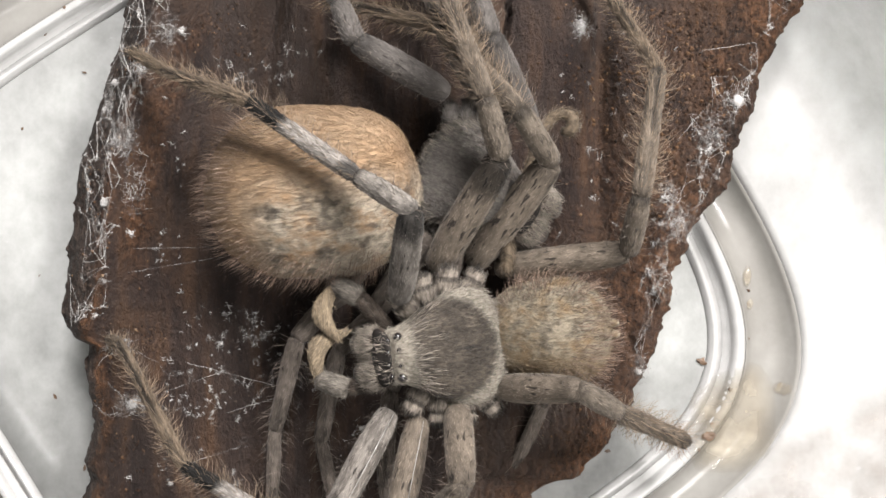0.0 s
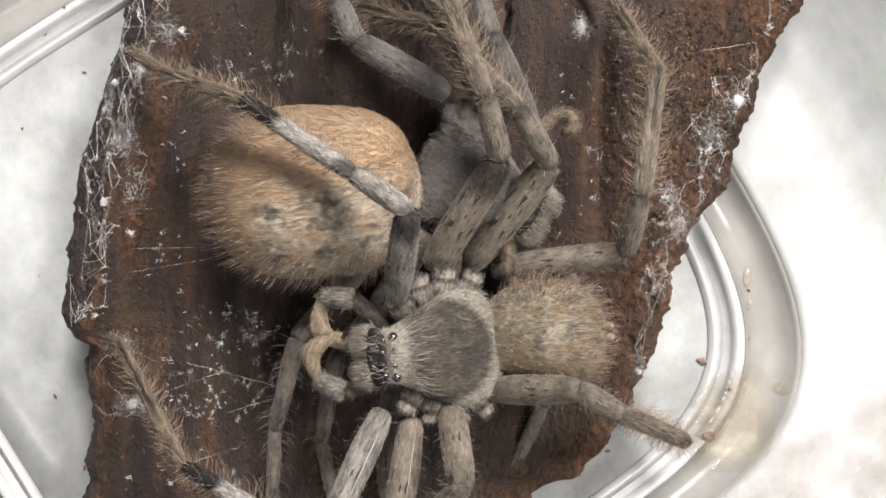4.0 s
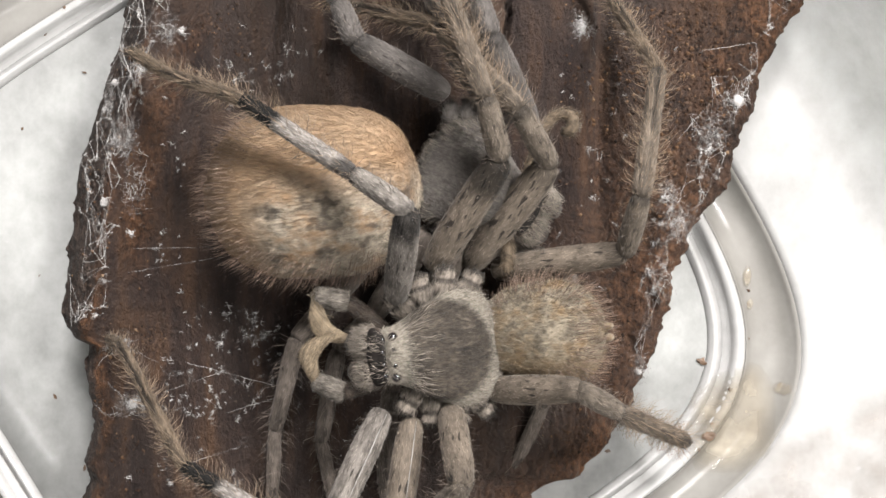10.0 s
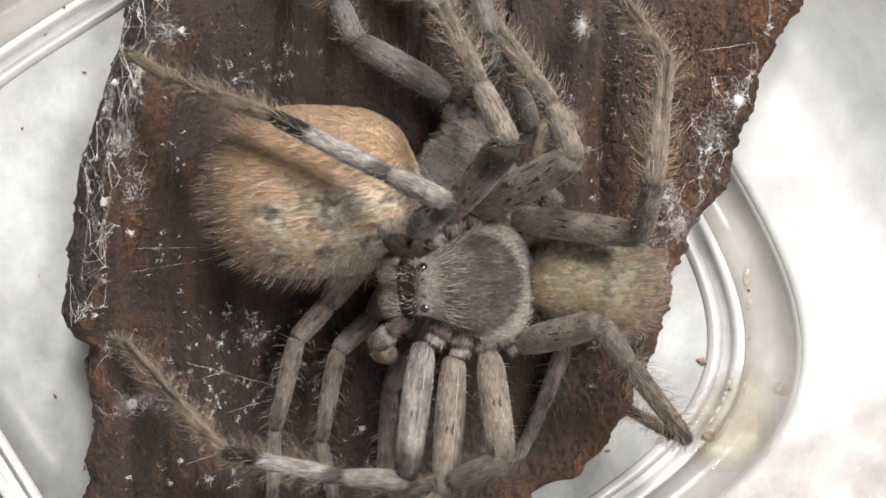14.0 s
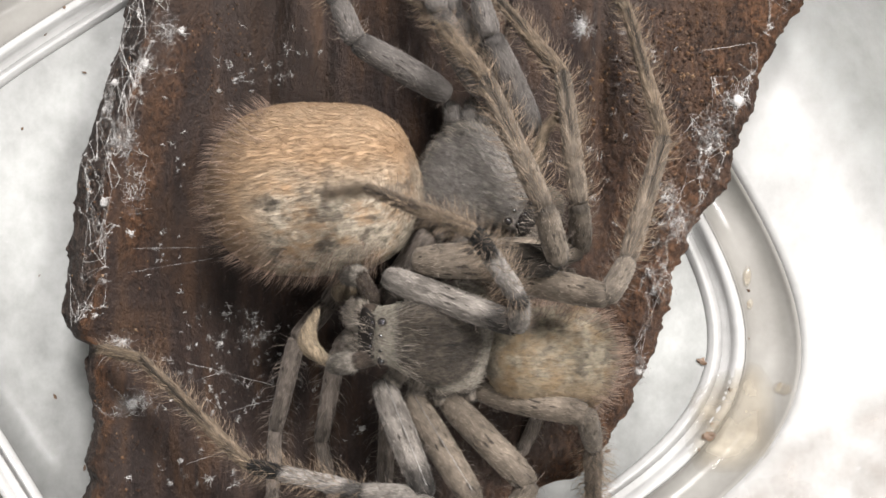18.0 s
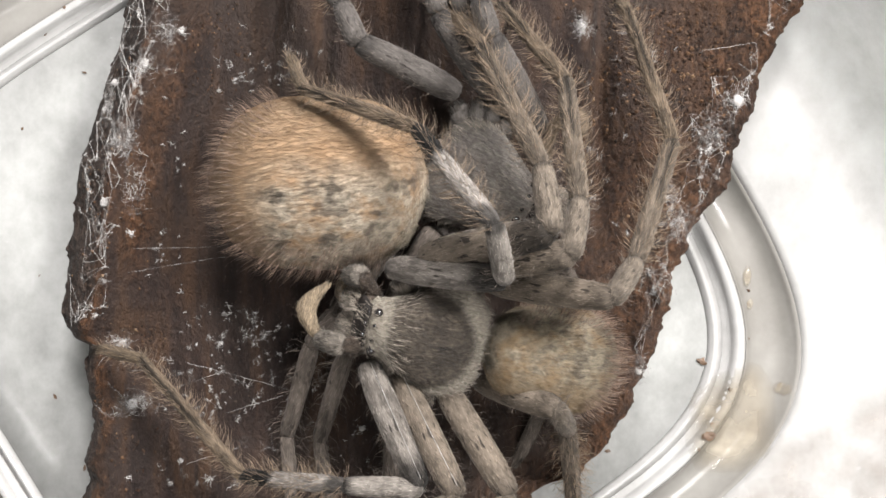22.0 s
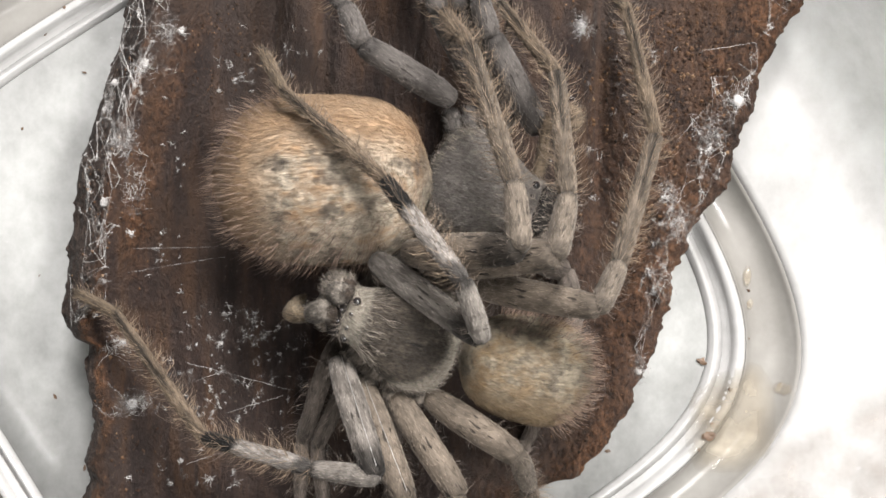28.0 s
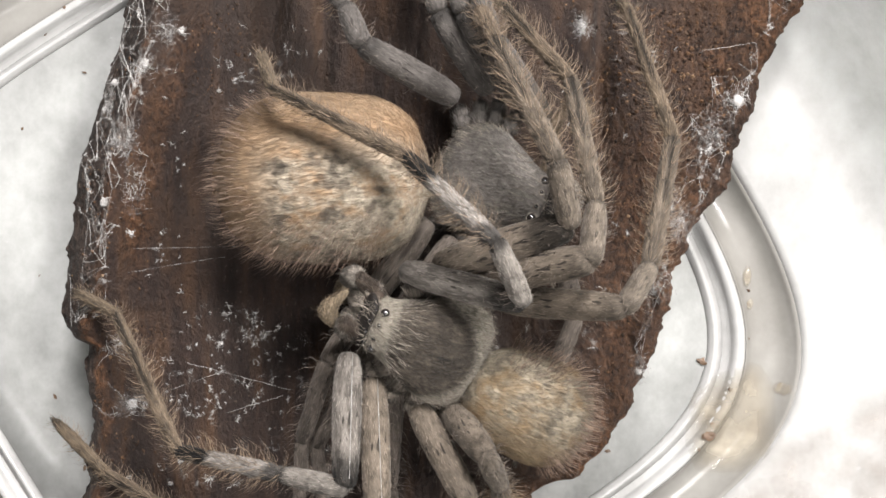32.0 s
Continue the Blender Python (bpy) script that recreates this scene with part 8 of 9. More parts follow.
    step("female_right_2", 32, 3.89, 0.15, 5.95, -2.03, -7.49, 5.3, -3.99, -11.85, 4.82, -4.57, -20.34, 2.98, -3.73, -27.26, 0.13, -1.48, -27.77, 1.26)
    step("female_right_3", 0, -1.24, 1.52, 6.05, -6.08, -5.84, 2.53, -8.92, -8.58, 4.25, -10.57, -16.59, 2.23, -9.03, -24.32, 1.37, -8.57, -27.03, 0.9)
    step("female_right_3", 5.8, -1.24, 1.52, 6.05, -6.08, -5.84, 2.53, -8.92, -8.58, 4.25, -10.57, -16.59, 2.23, -9.03, -24.32, 1.37, -8.57, -27.03, 0.9)
    step("female_right_3", 9.4, -1.24, 1.52, 6.05, -6.08, -5.84, 2.53, -8.92, -8.58, 4.25, -10.57, -16.59, 2.23, -9.03, -24.32, 1.37, -8.57, -27.03, 0.9)
    step("female_right_3", 12.6, -1.24, 1.52, 6.05, -6.08, -5.84, 2.53, -8.92, -8.58, 4.25, -10.57, -16.59, 2.23, -9.03, -24.32, 1.37, -8.57, -27.03, 0.9)
    step("female_right_3", 13.8, -1.24, 1.52, 6.05, -6.08, -5.84, 2.53, -8.92, -8.58, 4.25, -10.57, -16.59, 2.23, -9.03, -24.32, 1.37, -8.57, -27.03, 0.9)
    step("female_right_3", 14, -1.24, 1.52, 6.05, -6.08, -5.84, 2.53, -8.92, -8.58, 4.25, -10.57, -16.59, 2.23, -9.03, -24.32, 1.37, -8.57, -27.03, 0.9)
    step("female_right_3", 14.5, -1.24, 1.52, 6.05, -6.08, -5.84, 2.53, -8.92, -8.58, 4.25, -10.57, -16.59, 2.23, -9.03, -24.32, 1.37, -8.57, -27.03, 0.9)
    step("female_right_3", 16.5, -1.01, 1.29, 6.05, -6.09, -5.85, 2.42, -8.92, -8.59, 4.16, -10.58, -16.6, 2.16, -9.03, -24.34, 1.37, -8.57, -27.05, 0.89)
    step("female_right_3", 17.8, -1.01, 1.29, 6.05, -6.09, -5.85, 2.42, -8.92, -8.59, 4.16, -10.58, -16.6, 2.16, -9.03, -24.34, 1.37, -8.57, -27.05, 0.89)
    step("female_right_3", 18, -1.06, 1.39, 6.05, -6.08, -5.84, 2.51, -8.92, -8.58, 4.24, -10.57, -16.59, 2.21, -9.03, -24.32, 1.37, -8.57, -27.04, 0.89)
    step("female_right_3", 18.5, -0.59, 1.48, 6.05, -5.07, -6.29, 2.96, -8.23, -8.81, 4.44, -10.71, -16.57, 2.31, -9.55, -24.36, 1.35, -9.06, -27.07, 0.89)
    step("female_right_3", 19, -0.65, 1.63, 6.05, -5.05, -6.27, 3.19, -8.23, -8.8, 4.6, -10.7, -16.55, 2.42, -9.56, -24.33, 1.35, -9.06, -27.04, 0.89)
    step("female_right_3", 24.7, -0.65, 1.63, 6.05, -5.05, -6.27, 3.19, -8.23, -8.8, 4.6, -10.7, -16.55, 2.42, -9.56, -24.33, 1.35, -9.06, -27.04, 0.89)
    step("female_right_3", 25, -0.65, 1.63, 6.05, -5.05, -6.27, 3.19, -8.23, -8.8, 4.6, -10.7, -16.55, 2.42, -9.56, -24.33, 1.35, -9.06, -27.04, 0.89)
    step("female_right_3", 25.5, 0.14, 1.63, 6.05, -4.97, -6.18, 4.38, -8.3, -8.87, 3.92, -10.76, -16.66, 1.84, -9.53, -24.47, 1.36, -9.05, -27.17, 0.84)
    step("female_right_3", 27.5, 0.95, 0.94, 6.05, -4.37, -6.93, 5.95, -7.32, -9.94, 5.07, -10.95, -17.05, 2.38, -10.13, -24.84, 1.19, -9.43, -27.51, 0.76)
    step("female_right_3", 28, -0.02, 0.8, 6.05, -4.52, -7.18, 3.58, -7.32, -9.93, 5.36, -10.93, -17.02, 2.57, -10.13, -24.78, 1.17, -9.45, -27.46, 0.78)
    step("female_right_3", 29, 0.76, 0.66, 6.05, -4.45, -7.07, 4.28, -7.31, -9.91, 5.8, -10.89, -16.96, 2.89, -10.12, -24.66, 1.17, -9.48, -27.35, 0.82)
    step("female_right_3", 29.6, 1.08, 0.89, 6.05, -4.35, -6.9, 6.09, -7.3, -9.91, 5.25, -10.93, -17.02, 2.54, -10.13, -24.79, 1.19, -9.44, -27.46, 0.78)
    step("female_right_3", 32, 1.08, 0.89, 6.05, -4.35, -6.9, 6.09, -7.3, -9.91, 5.25, -10.93, -17.02, 2.54, -10.13, -24.79, 1.19, -9.44, -27.46, 0.78)
    step("female_right_4", 0, -3.29, 3.32, 6.14, -9.95, -4.87, 3.07, -12.37, -7.58, 4.54, -14.54, -15.61, 2.23, -14.98, -24.28, 1.53, -15.7, -27.21, 0.8)
    step("female_right_4", 5.8, -3.29, 3.32, 6.14, -9.95, -4.87, 3.07, -12.37, -7.58, 4.54, -14.54, -15.61, 2.23, -14.98, -24.28, 1.53, -15.7, -27.21, 0.8)
    step("female_right_4", 9.4, -3.29, 3.32, 6.14, -9.95, -4.87, 3.07, -12.37, -7.58, 4.54, -14.54, -15.61, 2.23, -14.98, -24.28, 1.53, -15.7, -27.21, 0.8)
    step("female_right_4", 12.6, -3.29, 3.32, 6.14, -9.95, -4.87, 3.07, -12.37, -7.58, 4.54, -14.54, -15.61, 2.23, -14.98, -24.28, 1.53, -15.7, -27.21, 0.8)
    step("female_right_4", 13.8, -3.29, 3.32, 6.14, -9.95, -4.87, 3.07, -12.37, -7.58, 4.54, -14.54, -15.61, 2.23, -14.98, -24.28, 1.53, -15.7, -27.21, 0.8)
    step("female_right_4", 14, -3.29, 3.32, 6.14, -9.95, -4.87, 3.07, -12.37, -7.58, 4.54, -14.54, -15.61, 2.23, -14.98, -24.28, 1.53, -15.7, -27.21, 0.8)
    step("female_right_4", 14.5, -3.29, 3.32, 6.14, -9.95, -4.87, 3.07, -12.37, -7.58, 4.54, -14.54, -15.61, 2.23, -14.98, -24.28, 1.53, -15.7, -27.21, 0.8)
    step("female_right_4", 16.5, -3.05, 3.09, 6.14, -9.96, -4.87, 3, -12.38, -7.59, 4.49, -14.54, -15.62, 2.2, -14.98, -24.29, 1.53, -15.7, -27.21, 0.79)
    step("female_right_4", 17.8, -3.05, 3.09, 6.14, -9.96, -4.87, 3, -12.38, -7.59, 4.49, -14.54, -15.62, 2.2, -14.98, -24.29, 1.53, -15.7, -27.21, 0.79)
    step("female_right_4", 18, -3.1, 3.18, 6.14, -9.95, -4.86, 3.09, -12.37, -7.58, 4.56, -14.53, -15.61, 2.25, -14.99, -24.27, 1.53, -15.7, -27.2, 0.8)
    step("female_right_4", 18.5, -2.64, 3.27, 6.14, -9.04, -5.42, 4.08, -10.91, -7.97, 6.41, -13.3, -15.84, 3.79, -13.4, -24.23, 1.49, -14.3, -27.13, 0.8)
    step("female_right_4", 19, -2.61, 3.51, 6.14, -8.97, -5.44, 5.56, -11.19, -8.15, 3.78, -13.58, -16.18, 1.74, -12.98, -24.87, 1.58, -14.67, -27.3, 0.64)
    step("female_right_4", 24.7, -2.61, 3.51, 6.14, -8.97, -5.44, 5.56, -11.19, -8.15, 3.78, -13.58, -16.18, 1.74, -12.98, -24.87, 1.58, -14.67, -27.3, 0.64)
    step("female_right_4", 25, -2.61, 3.51, 6.14, -8.97, -5.44, 5.56, -11.19, -8.15, 3.78, -13.58, -16.18, 1.74, -12.98, -24.87, 1.58, -14.67, -27.3, 0.64)
    step("female_right_4", 25.5, -1.82, 3.51, 6.14, -8.66, -5.09, 6.63, -10.99, -8.01, 5.42, -13.39, -15.96, 3.07, -13.23, -24.51, 1.46, -14.47, -27.26, 0.72)
    step("female_right_4", 27.5, -1.31, 2.45, 6.14, -7.69, -6.47, 5.26, -9.51, -9.29, 7.29, -12.07, -16.43, 3.17, -12.71, -24.9, 1.27, -14.61, -27.29, 0.73)
    step("female_right_4", 28, -2.17, 2.47, 6.14, -7.88, -6.68, 4.01, -9.59, -9.35, 6.32, -12.17, -16.57, 2.35, -12.62, -25.19, 1.3, -14.77, -27.34, 0.68)
    step("female_right_4", 29, -1.5, 2.17, 6.14, -7.84, -6.63, 4.34, -9.56, -9.33, 6.61, -12.14, -16.52, 2.6, -12.64, -25.11, 1.28, -14.73, -27.34, 0.69)
    step("female_right_4", 29.6, -1.17, 2.4, 6.14, -7.67, -6.44, 5.38, -9.51, -9.29, 7.36, -12.07, -16.42, 3.22, -12.72, -24.88, 1.28, -14.61, -27.28, 0.74)
    step("female_right_4", 32, -1.17, 2.4, 6.14, -7.67, -6.44, 5.38, -9.51, -9.29, 7.36, -12.07, -16.42, 3.22, -12.72, -24.88, 1.28, -14.61, -27.28, 0.74)
    step("male_left_palp", 0, -3.78, -10.16, 9.2, -7.62, -11.2, 9.98, -10.02, -10.48, 9.58, -8.17, -7.45, 9.42)
    step("male_left_palp", 0.5, -3.82, -10.16, 9.2, -7.62, -11.3, 10.07, -9.92, -10.39, 9.52, -8.18, -7.3, 9.46)
    step("male_left_palp", 1, -3.86, -10.16, 9.2, -7.79, -10.56, 10.14, -9.65, -10.12, 8.47, -9.16, -7.31, 10.58)
    step("male_left_palp", 1.5, -3.91, -10.15, 9.2, -7.73, -11.14, 10.14, -9.25, -10.56, 8.19, -8.43, -8.86, 11.19)
    step("male_left_palp", 2, -3.95, -10.15, 9.2, -7.21, -12.21, 10.47, -9.7, -11.81, 10.13, -8.19, -8.63, 9.64)
    step("male_left_palp", 2.5, -4, -10.15, 9.2, -7.3, -12.35, 10.07, -9.75, -11.71, 9.97, -9.72, -8.18, 9.59)
    step("male_left_palp", 3, -4.04, -10.15, 9.2, -7.9, -11.29, 9.73, -10.15, -10.68, 8.74, -9.66, -7.93, 10.93)
    step("male_left_palp", 3.5, -4.09, -10.14, 9.2, -7.8, -11.44, 10.19, -10.02, -10.59, 9.29, -7.94, -7.72, 9.47)
    step("male_left_palp", 4.2, -4.15, -10.14, 9.2, -7.91, -11.5, 9.9, -10.13, -10.66, 9.02, -8.91, -7.73, 10.62)
    step("male_left_palp", 4.9, -4.21, -10.13, 9.2, -7.98, -11.09, 10.38, -10.07, -10.86, 8.97, -8.41, -7.75, 9.36)
    step("male_left_palp", 5.5, -4.26, -10.13, 9.2, -8.13, -10.66, 10.31, -9.24, -11.17, 8.09, -7.97, -8.67, 10.26)
    step("male_left_palp", 6, -4.29, -10.13, 9.2, -8.17, -10.57, 10.29, -9.25, -11.09, 8.05, -7.97, -8.59, 10.22)
    step("male_left_palp", 6.5, -4.29, -10.13, 9.2, -7.94, -11.62, 10.17, -10.27, -11.04, 9.36, -9.79, -7.52, 9.26)
    step("male_left_palp", 7, -4.29, -10.13, 9.2, -7.92, -11.82, 9.88, -10.43, -11.57, 9.65, -8.59, -8.55, 9.42)
    step("male_left_palp", 7.5, -4.29, -10.13, 9.2, -8.16, -11.22, 9.79, -10.51, -10.28, 9.9, -8.48, -7.39, 9.54)
    step("male_left_palp", 8, -4.29, -10.13, 9.2, -8.31, -10.44, 9.71, -10.76, -9.77, 9.89, -9.95, -6.33, 9.58)
    step("male_left_palp", 8.5, -4.29, -10.13, 9.2, -8.09, -10.71, 10.48, -8.98, -11.54, 8.26, -8.04, -8.91, 10.45)
    step("male_left_palp", 9, -4.29, -10.13, 9.2, -8.11, -10.84, 10.37, -9.23, -11.54, 8.2, -8.05, -8.93, 10.3)
    step("male_left_palp", 9.5, -4.27, -10.13, 9.2, -8.09, -11.39, 9.78, -10.55, -10.77, 9.91, -9.74, -7.33, 9.58)
    step("male_left_palp", 10, -4.19, -10.14, 9.2, -7.94, -11.53, 9.92, -10.22, -10.77, 9.13, -8.94, -7.67, 10.3)
    step("male_left_palp", 10.5, -4.11, -10.14, 9.2, -6.55, -10.56, 12.42, -6.55, -11.17, 9.95, -5.72, -13.53, 7.44)
    step("male_left_palp", 11, -4.03, -10.15, 9.2, -7.72, -11.36, 10.37, -10, -10.86, 9.38, -8.18, -7.82, 9.58)
    step("male_left_palp", 11.5, -3.95, -10.15, 9.2, -7.81, -11.28, 9.8, -10.15, -10.3, 9.88, -8.21, -7.34, 9.55)
    step("male_left_palp", 12, -3.87, -10.16, 9.2, -7.68, -9.61, 10.5, -8.68, -11.03, 8.65, -8.1, -8.8, 11.35)
    step("male_left_palp", 12.5, -3.79, -10.16, 9.2, -7.68, -11.14, 9.82, -10.04, -10.77, 8.96, -9.19, -7.56, 10.21)
    step("male_left_palp", 13, -3.87, -10.05, 9.2, -7.71, -11.01, 10.09, -9.87, -10.34, 8.95, -8.92, -6.93, 9.07)
    step("male_left_palp", 13.8, -4, -9.89, 9.2, -7.78, -11.15, 9.98, -10.14, -10.42, 9.42, -8.31, -7.38, 9.45)
    step("male_left_palp", 14, -1.91, -4.73, 9.2, -4.27, -6.69, 11.86, -5.4, -7.64, 9.79, -5.84, -8.68, 6.43)
    step("male_left_palp", 14.5, -3.49, -8.13, 9.2, -4.35, -10.56, 12.34, -6.38, -10.6, 10.82, -7.47, -7.32, 10.02)
    step("male_left_palp", 16.5, -3.31, -9.49, 9.2, -4.92, -9.44, 12.92, -7.04, -10.08, 11.68, -8.41, -7.05, 10.44)
    step("male_left_palp", 17.8, -3.31, -9.49, 9.2, -4.92, -9.44, 12.92, -7.04, -10.08, 11.68, -8.41, -7.05, 10.44)
    step("male_left_palp", 18, -5.18, -8.6, 9.2, -7.04, -8.77, 12.8, -8.75, -9.18, 10.98, -9.79, -5.84, 10.35)
    step("male_left_palp", 18.5, -6.2, -8.3, 9.2, -8.94, -6.71, 11.72, -10.74, -7.01, 9.95, -10.75, -3.51, 10.56)
    step("male_left_palp", 19, -6, -7.72, 9.2, -7.73, -7.59, 12.87, -9.71, -7.22, 11.32, -9.13, -3.82, 10.5)
    step("male_left_palp", 21, -6, -7.72, 9.2, -7.83, -7.5, 12.81, -9.81, -7.1, 11.28, -9.31, -3.68, 10.47)
    step("male_left_palp", 24.7, -6, -7.72, 9.2, -7.73, -7.59, 12.87, -9.71, -7.22, 11.32, -9.13, -3.82, 10.5)
    step("male_left_palp", 25, -6.29, -7.58, 9.2, -8.94, -6.52, 12.09, -11.24, -6.76, 11.03, -10.86, -3.57, 9.52)
    step("male_left_palp", 25.5, -3.87, -7.95, 9.2, -6.54, -6.09, 11.63, -8.73, -6.18, 10.35, -9.41, -3.26, 8.46)
    step("male_left_palp", 27.5, -5.47, -7.26, 9.2, -8.21, -5.64, 11.72, -9.65, -6.02, 9.66, -9.9, -3.74, 12.38)
    step("male_left_palp", 28, -8.02, -6.72, 9.2, -9.03, -4.69, 12.56, -10.5, -5.17, 10.56, -11.38, -4.1, 7.29)
    step("male_left_palp", 29, -7.84, -5.92, 9.2, -8.56, -3.58, 12.44, -9.87, -4.04, 10.32, -10.49, -3.43, 6.88)
    step("male_left_palp", 29.6, -5.92, -7.54, 9.2, -7.6, -5.75, 11.86, -7.87, -6.22, 9.78, -7.61, -3.96, 12.5)
    step("male_left_palp", 32, -5.92, -7.54, 9.2, -7.61, -5.88, 11.94, -7.87, -6.3, 9.83, -7.61, -4.05, 12.56)
    step("male_right_palp", 0, -4.21, -6.79, 9.2, -6.67, -3.82, 10.29, -8.7, -2.93, 8.85, -8.4, -6.04, 10.07)
    step("male_right_palp", 0.5, -4.25, -6.79, 9.2, -6.36, -3.37, 9.12, -8.33, -2.8, 10.78, -9.19, -4.84, 8.25)
    step("male_right_palp", 1, -4.29, -6.78, 9.2, -6.79, -5.04, 11.8, -8.12, -5.29, 9.53, -9.29, -7.74, 7.56)
    step("male_right_palp", 1.5, -4.32, -6.78, 9.2, -7.32, -4.15, 9.65, -9.95, -4.2, 9.47, -8.22, -7.07, 9.58)
    step("male_right_palp", 2, -4.36, -6.78, 9.2, -7.27, -4.05, 9.63, -9.91, -3.97, 9.6, -8.26, -6.91, 9.85)
    step("male_right_palp", 2.5, -4.39, -6.77, 9.2, -6.53, -4.49, 11.71, -8.12, -3.97, 9.68, -5.39, -5.93, 9.62)
    step("male_right_palp", 3, -4.43, -6.77, 9.2, -7.3, -3.99, 9.58, -9.93, -4.09, 9.81, -8.1, -6.92, 9.8)
    step("male_right_palp", 3.5, -4.46, -6.76, 9.2, -6.34, -3.94, 11.35, -8.85, -3.44, 10.73, -8.47, -5.57, 8.16)
    step("male_right_palp", 4.2, -4.51, -6.76, 9.2, -7.33, -3.97, 9.81, -9.95, -3.99, 9.5, -8.28, -6.91, 9.59)
    step("male_right_palp", 4.9, -4.56, -6.75, 9.2, -6.73, -3.9, 11.01, -8.62, -2.95, 9.44, -8.48, -6.29, 9.13)
    step("male_right_palp", 5.5, -4.61, -6.75, 9.2, -7.95, -4.64, 9.9, -10.5, -4.93, 9.32, -8.14, -7.33, 9.4)
    step("male_right_palp", 6, -4.63, -6.75, 9.2, -7.96, -4.63, 9.93, -10.5, -4.95, 9.31, -8.15, -7.36, 9.4)
    step("male_right_palp", 6.5, -4.63, -6.75, 9.2, -7.72, -4.6, 10.58, -9.62, -4.89, 8.77, -8.2, -7.24, 10.7)
    step("male_right_palp", 7, -4.63, -6.75, 9.2, -7.32, -3.78, 9.4, -9.8, -2.97, 9.82, -8.62, -6.12, 9.76)
    step("male_right_palp", 7.5, -4.63, -6.75, 9.2, -7.32, -3.78, 9.03, -8.74, -2.54, 10.87, -9.61, -4.83, 8.57)
    step("male_right_palp", 8, -4.63, -6.75, 9.2, -7.81, -4.55, 10.25, -9.45, -5.51, 8.41, -8.81, -8.59, 9.59)
    step("male_right_palp", 8.5, -4.63, -6.75, 9.2, -7.86, -4.58, 10.2, -9.91, -4.98, 8.59, -8.32, -7.7, 9.78)
    step("male_right_palp", 9, -4.63, -6.75, 9.2, -7.6, -4.16, 9.96, -10.15, -4.15, 9.3, -8.38, -7, 9.46)
    step("male_right_palp", 9.5, -4.61, -6.75, 9.2, -7.31, -4.43, 11.05, -9.01, -3.76, 9.15, -6, -5.26, 9.22)
    step("male_right_palp", 10, -4.55, -6.75, 9.2, -7.65, -4.22, 9.47, -10.22, -3.78, 9.87, -8.04, -6.35, 9.87)
    step("male_right_palp", 10.5, -4.49, -6.76, 9.2, -7.56, -4.2, 9.5, -10.15, -4.02, 9.93, -8.2, -6.75, 9.86)
    step("male_right_palp", 11, -4.42, -6.77, 9.2, -7.81, -4.81, 10.07, -10.4, -4.52, 10.5, -10.05, -7.24, 8.56)
    step("male_right_palp", 11.5, -4.36, -6.78, 9.2, -7.34, -4.12, 9.62, -9.48, -2.69, 10.22, -8.91, -5.36, 8.26)
    step("male_right_palp", 12, -4.29, -6.78, 9.2, -7.68, -4.69, 9.67, -10.3, -4.89, 9.4, -8.07, -7.38, 9.71)
    step("male_right_palp", 12.5, -4.23, -6.79, 9.2, -7.33, -4.26, 9.48, -9.94, -3.9, 9.74, -8.08, -6.71, 9.73)
    step("male_right_palp", 13, -4.3, -6.68, 9.2, -7.26, -3.99, 9.62, -9.39, -2.49, 10.05, -9.28, -5.17, 8.03)
    step("male_right_palp", 13.8, -4.44, -6.52, 9.2, -7.39, -3.83, 9.65, -9.56, -2.42, 10.13, -9.25, -5.14, 8.2)
    step("male_right_palp", 14, -2.11, -1.33, 9.2, -4.35, 0.98, 11.6, -5.23, 3.42, 11.16, -6.88, 1.94, 8.63)
    step("male_right_palp", 14.5, -3.66, -4.74, 9.2, -7.33, -3.73, 10.46, -9.15, -3.67, 8.55, -8.15, -2.59, 11.57)
    step("male_right_palp", 16.5, -3.31, -6.09, 9.2, -6.11, -3.49, 10.42, -6.7, -2.02, 8.31, -4.68, -2.29, 10.98)
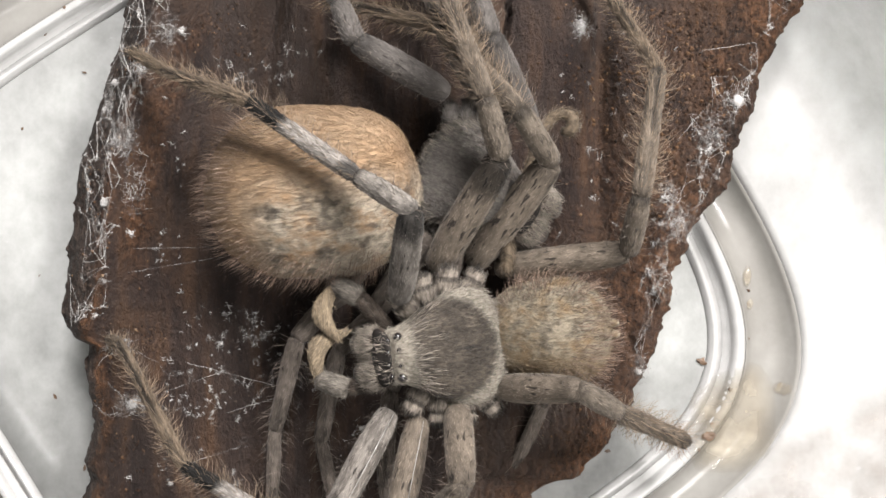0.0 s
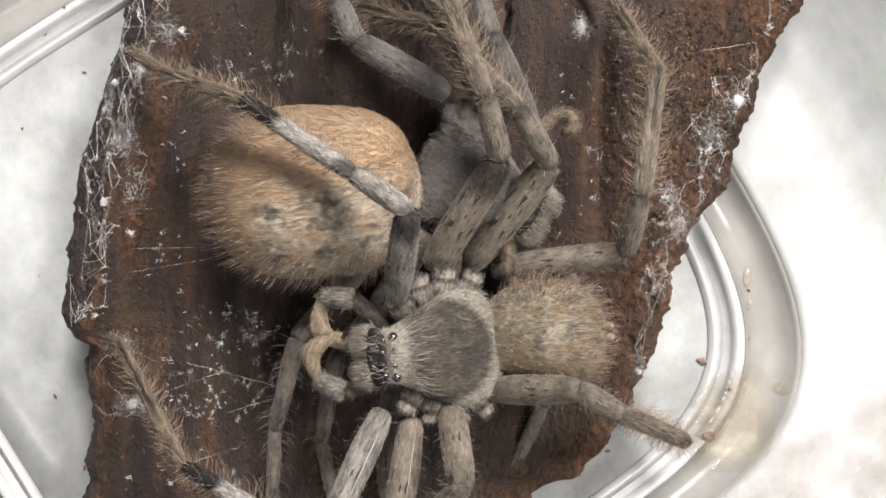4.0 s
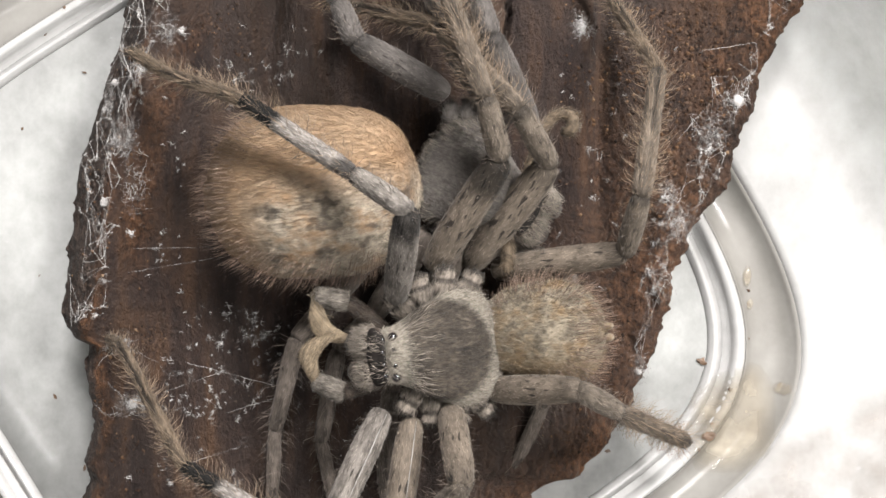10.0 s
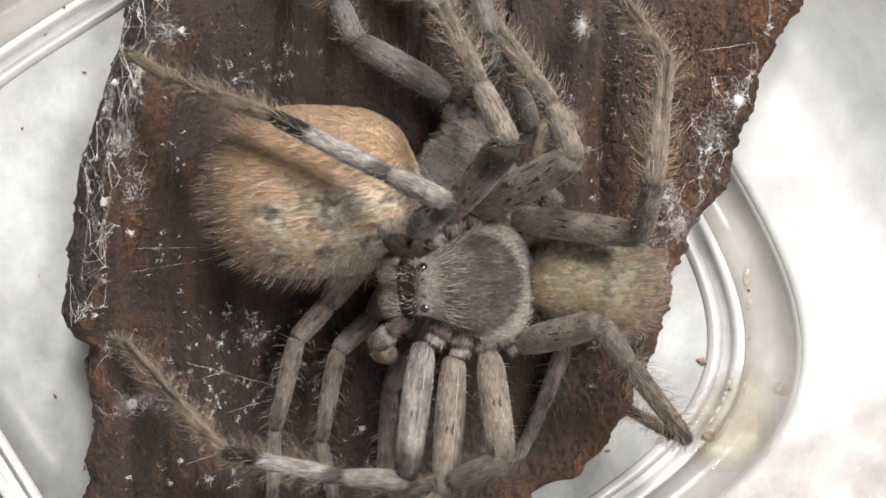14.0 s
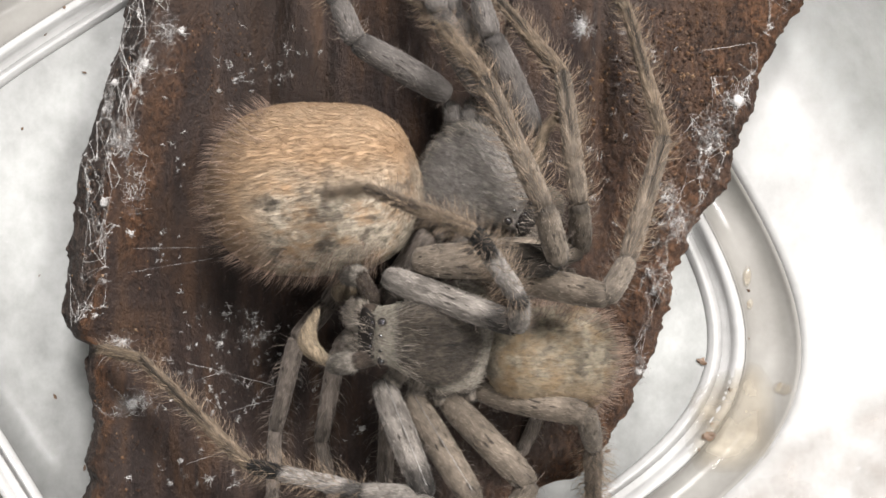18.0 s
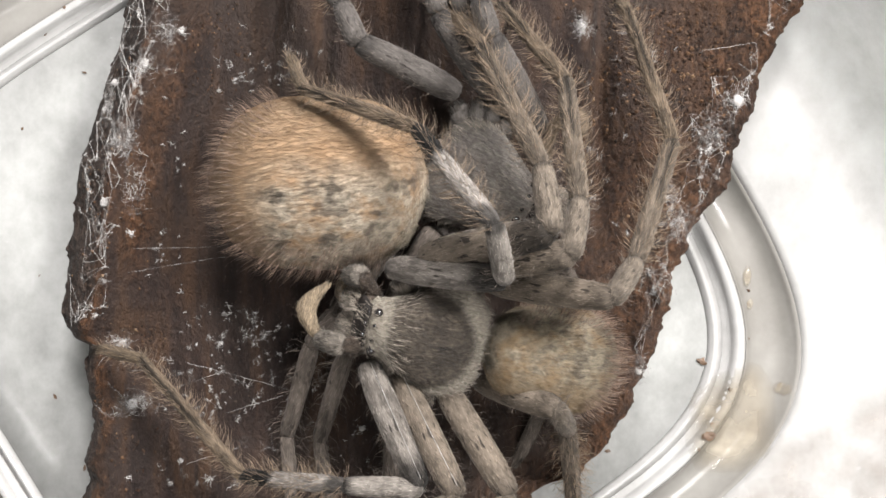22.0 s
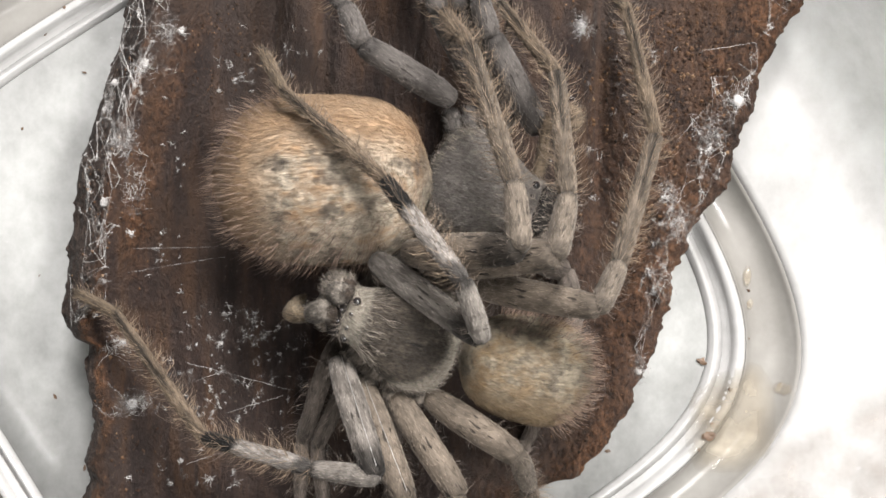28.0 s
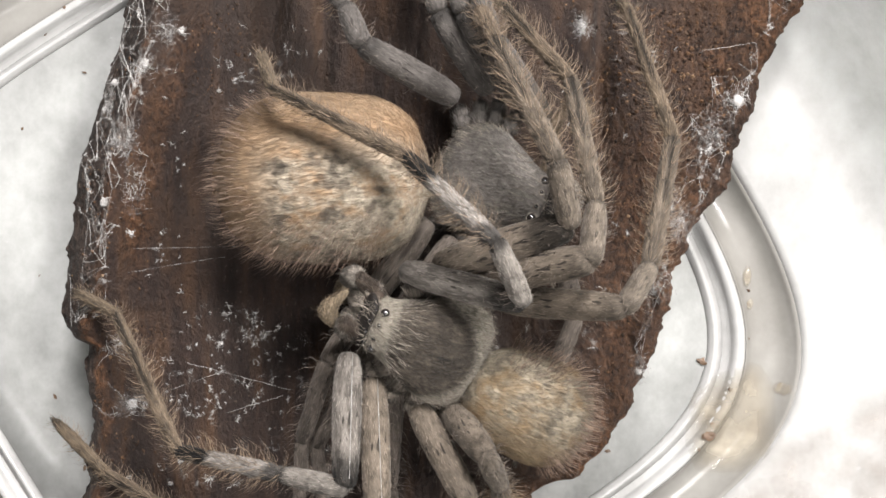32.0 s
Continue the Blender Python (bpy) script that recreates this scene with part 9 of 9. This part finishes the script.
    step("male_right_palp", 17.8, -3.31, -6.09, 9.2, -6.11, -3.49, 10.42, -6.7, -2.02, 8.31, -4.68, -2.29, 10.98)
    step("male_right_palp", 18, -5.12, -5.2, 9.2, -6.61, -2.01, 11.12, -7.9, -2.17, 8.83, -7.4, -3.07, 5.63)
    step("male_right_palp", 18.5, -5.37, -5.01, 9.2, -6.36, -1.83, 11.44, -7.48, -1.69, 9.05, -6.98, -2.59, 5.85)
    step("male_right_palp", 19, -5.27, -4.4, 9.2, -6.43, -1.83, 12.05, -7.65, -2, 9.72, -7.15, -2.9, 6.52)
    step("male_right_palp", 21, -5.27, -4.4, 9.2, -6.41, -2.06, 12.25, -7.5, -2.17, 9.85, -7, -3.07, 6.65)
    step("male_right_palp", 24.7, -5.27, -4.4, 9.2, -6.43, -1.83, 12.05, -7.65, -2, 9.72, -7.15, -2.9, 6.52)
    step("male_right_palp", 25, -5.63, -4.25, 9.2, -6.86, -2.31, 12.49, -7.84, -2.32, 10.04, -7.34, -3.22, 6.84)
    step("male_right_palp", 25.5, -3.04, -4.65, 9.2, -5.77, -2.46, 11.17, -6.62, -2.17, 8.69, -6.12, -3.07, 5.49)
    step("male_right_palp", 27.5, -4.07, -4.16, 9.2, -6.37, -2.36, 11.95, -7.21, -2.56, 9.46, -6.71, -3.46, 6.26)
    step("male_right_palp", 28, -6.9, -3.51, 9.2, -7.83, -3.45, 13.1, -8.68, -3.46, 10.6, -8.18, -4.36, 7.4)
    step("male_right_palp", 29, -6.45, -2.82, 9.2, -7.93, -3.07, 12.92, -8.7, -3.19, 10.39, -8.2, -4.09, 7.19)
    step("male_right_palp", 29.6, -4.66, -4.39, 9.2, -6.76, -2.1, 11.74, -7.69, -2.33, 9.28, -7.19, -3.23, 6.08)
    step("male_right_palp", 32, -4.66, -4.39, 9.2, -6.76, -2.1, 11.74, -7.69, -2.33, 9.28, -7.19, -3.23, 6.08)
    for leg, rows in STEPS.items():
        spider, segments = leg_parts[leg]
        for k, ob in enumerate(segments):
            walk(ob, [(t, place(ob, spider, j[k], j[k + 1])) for t, j in rows])


motions()
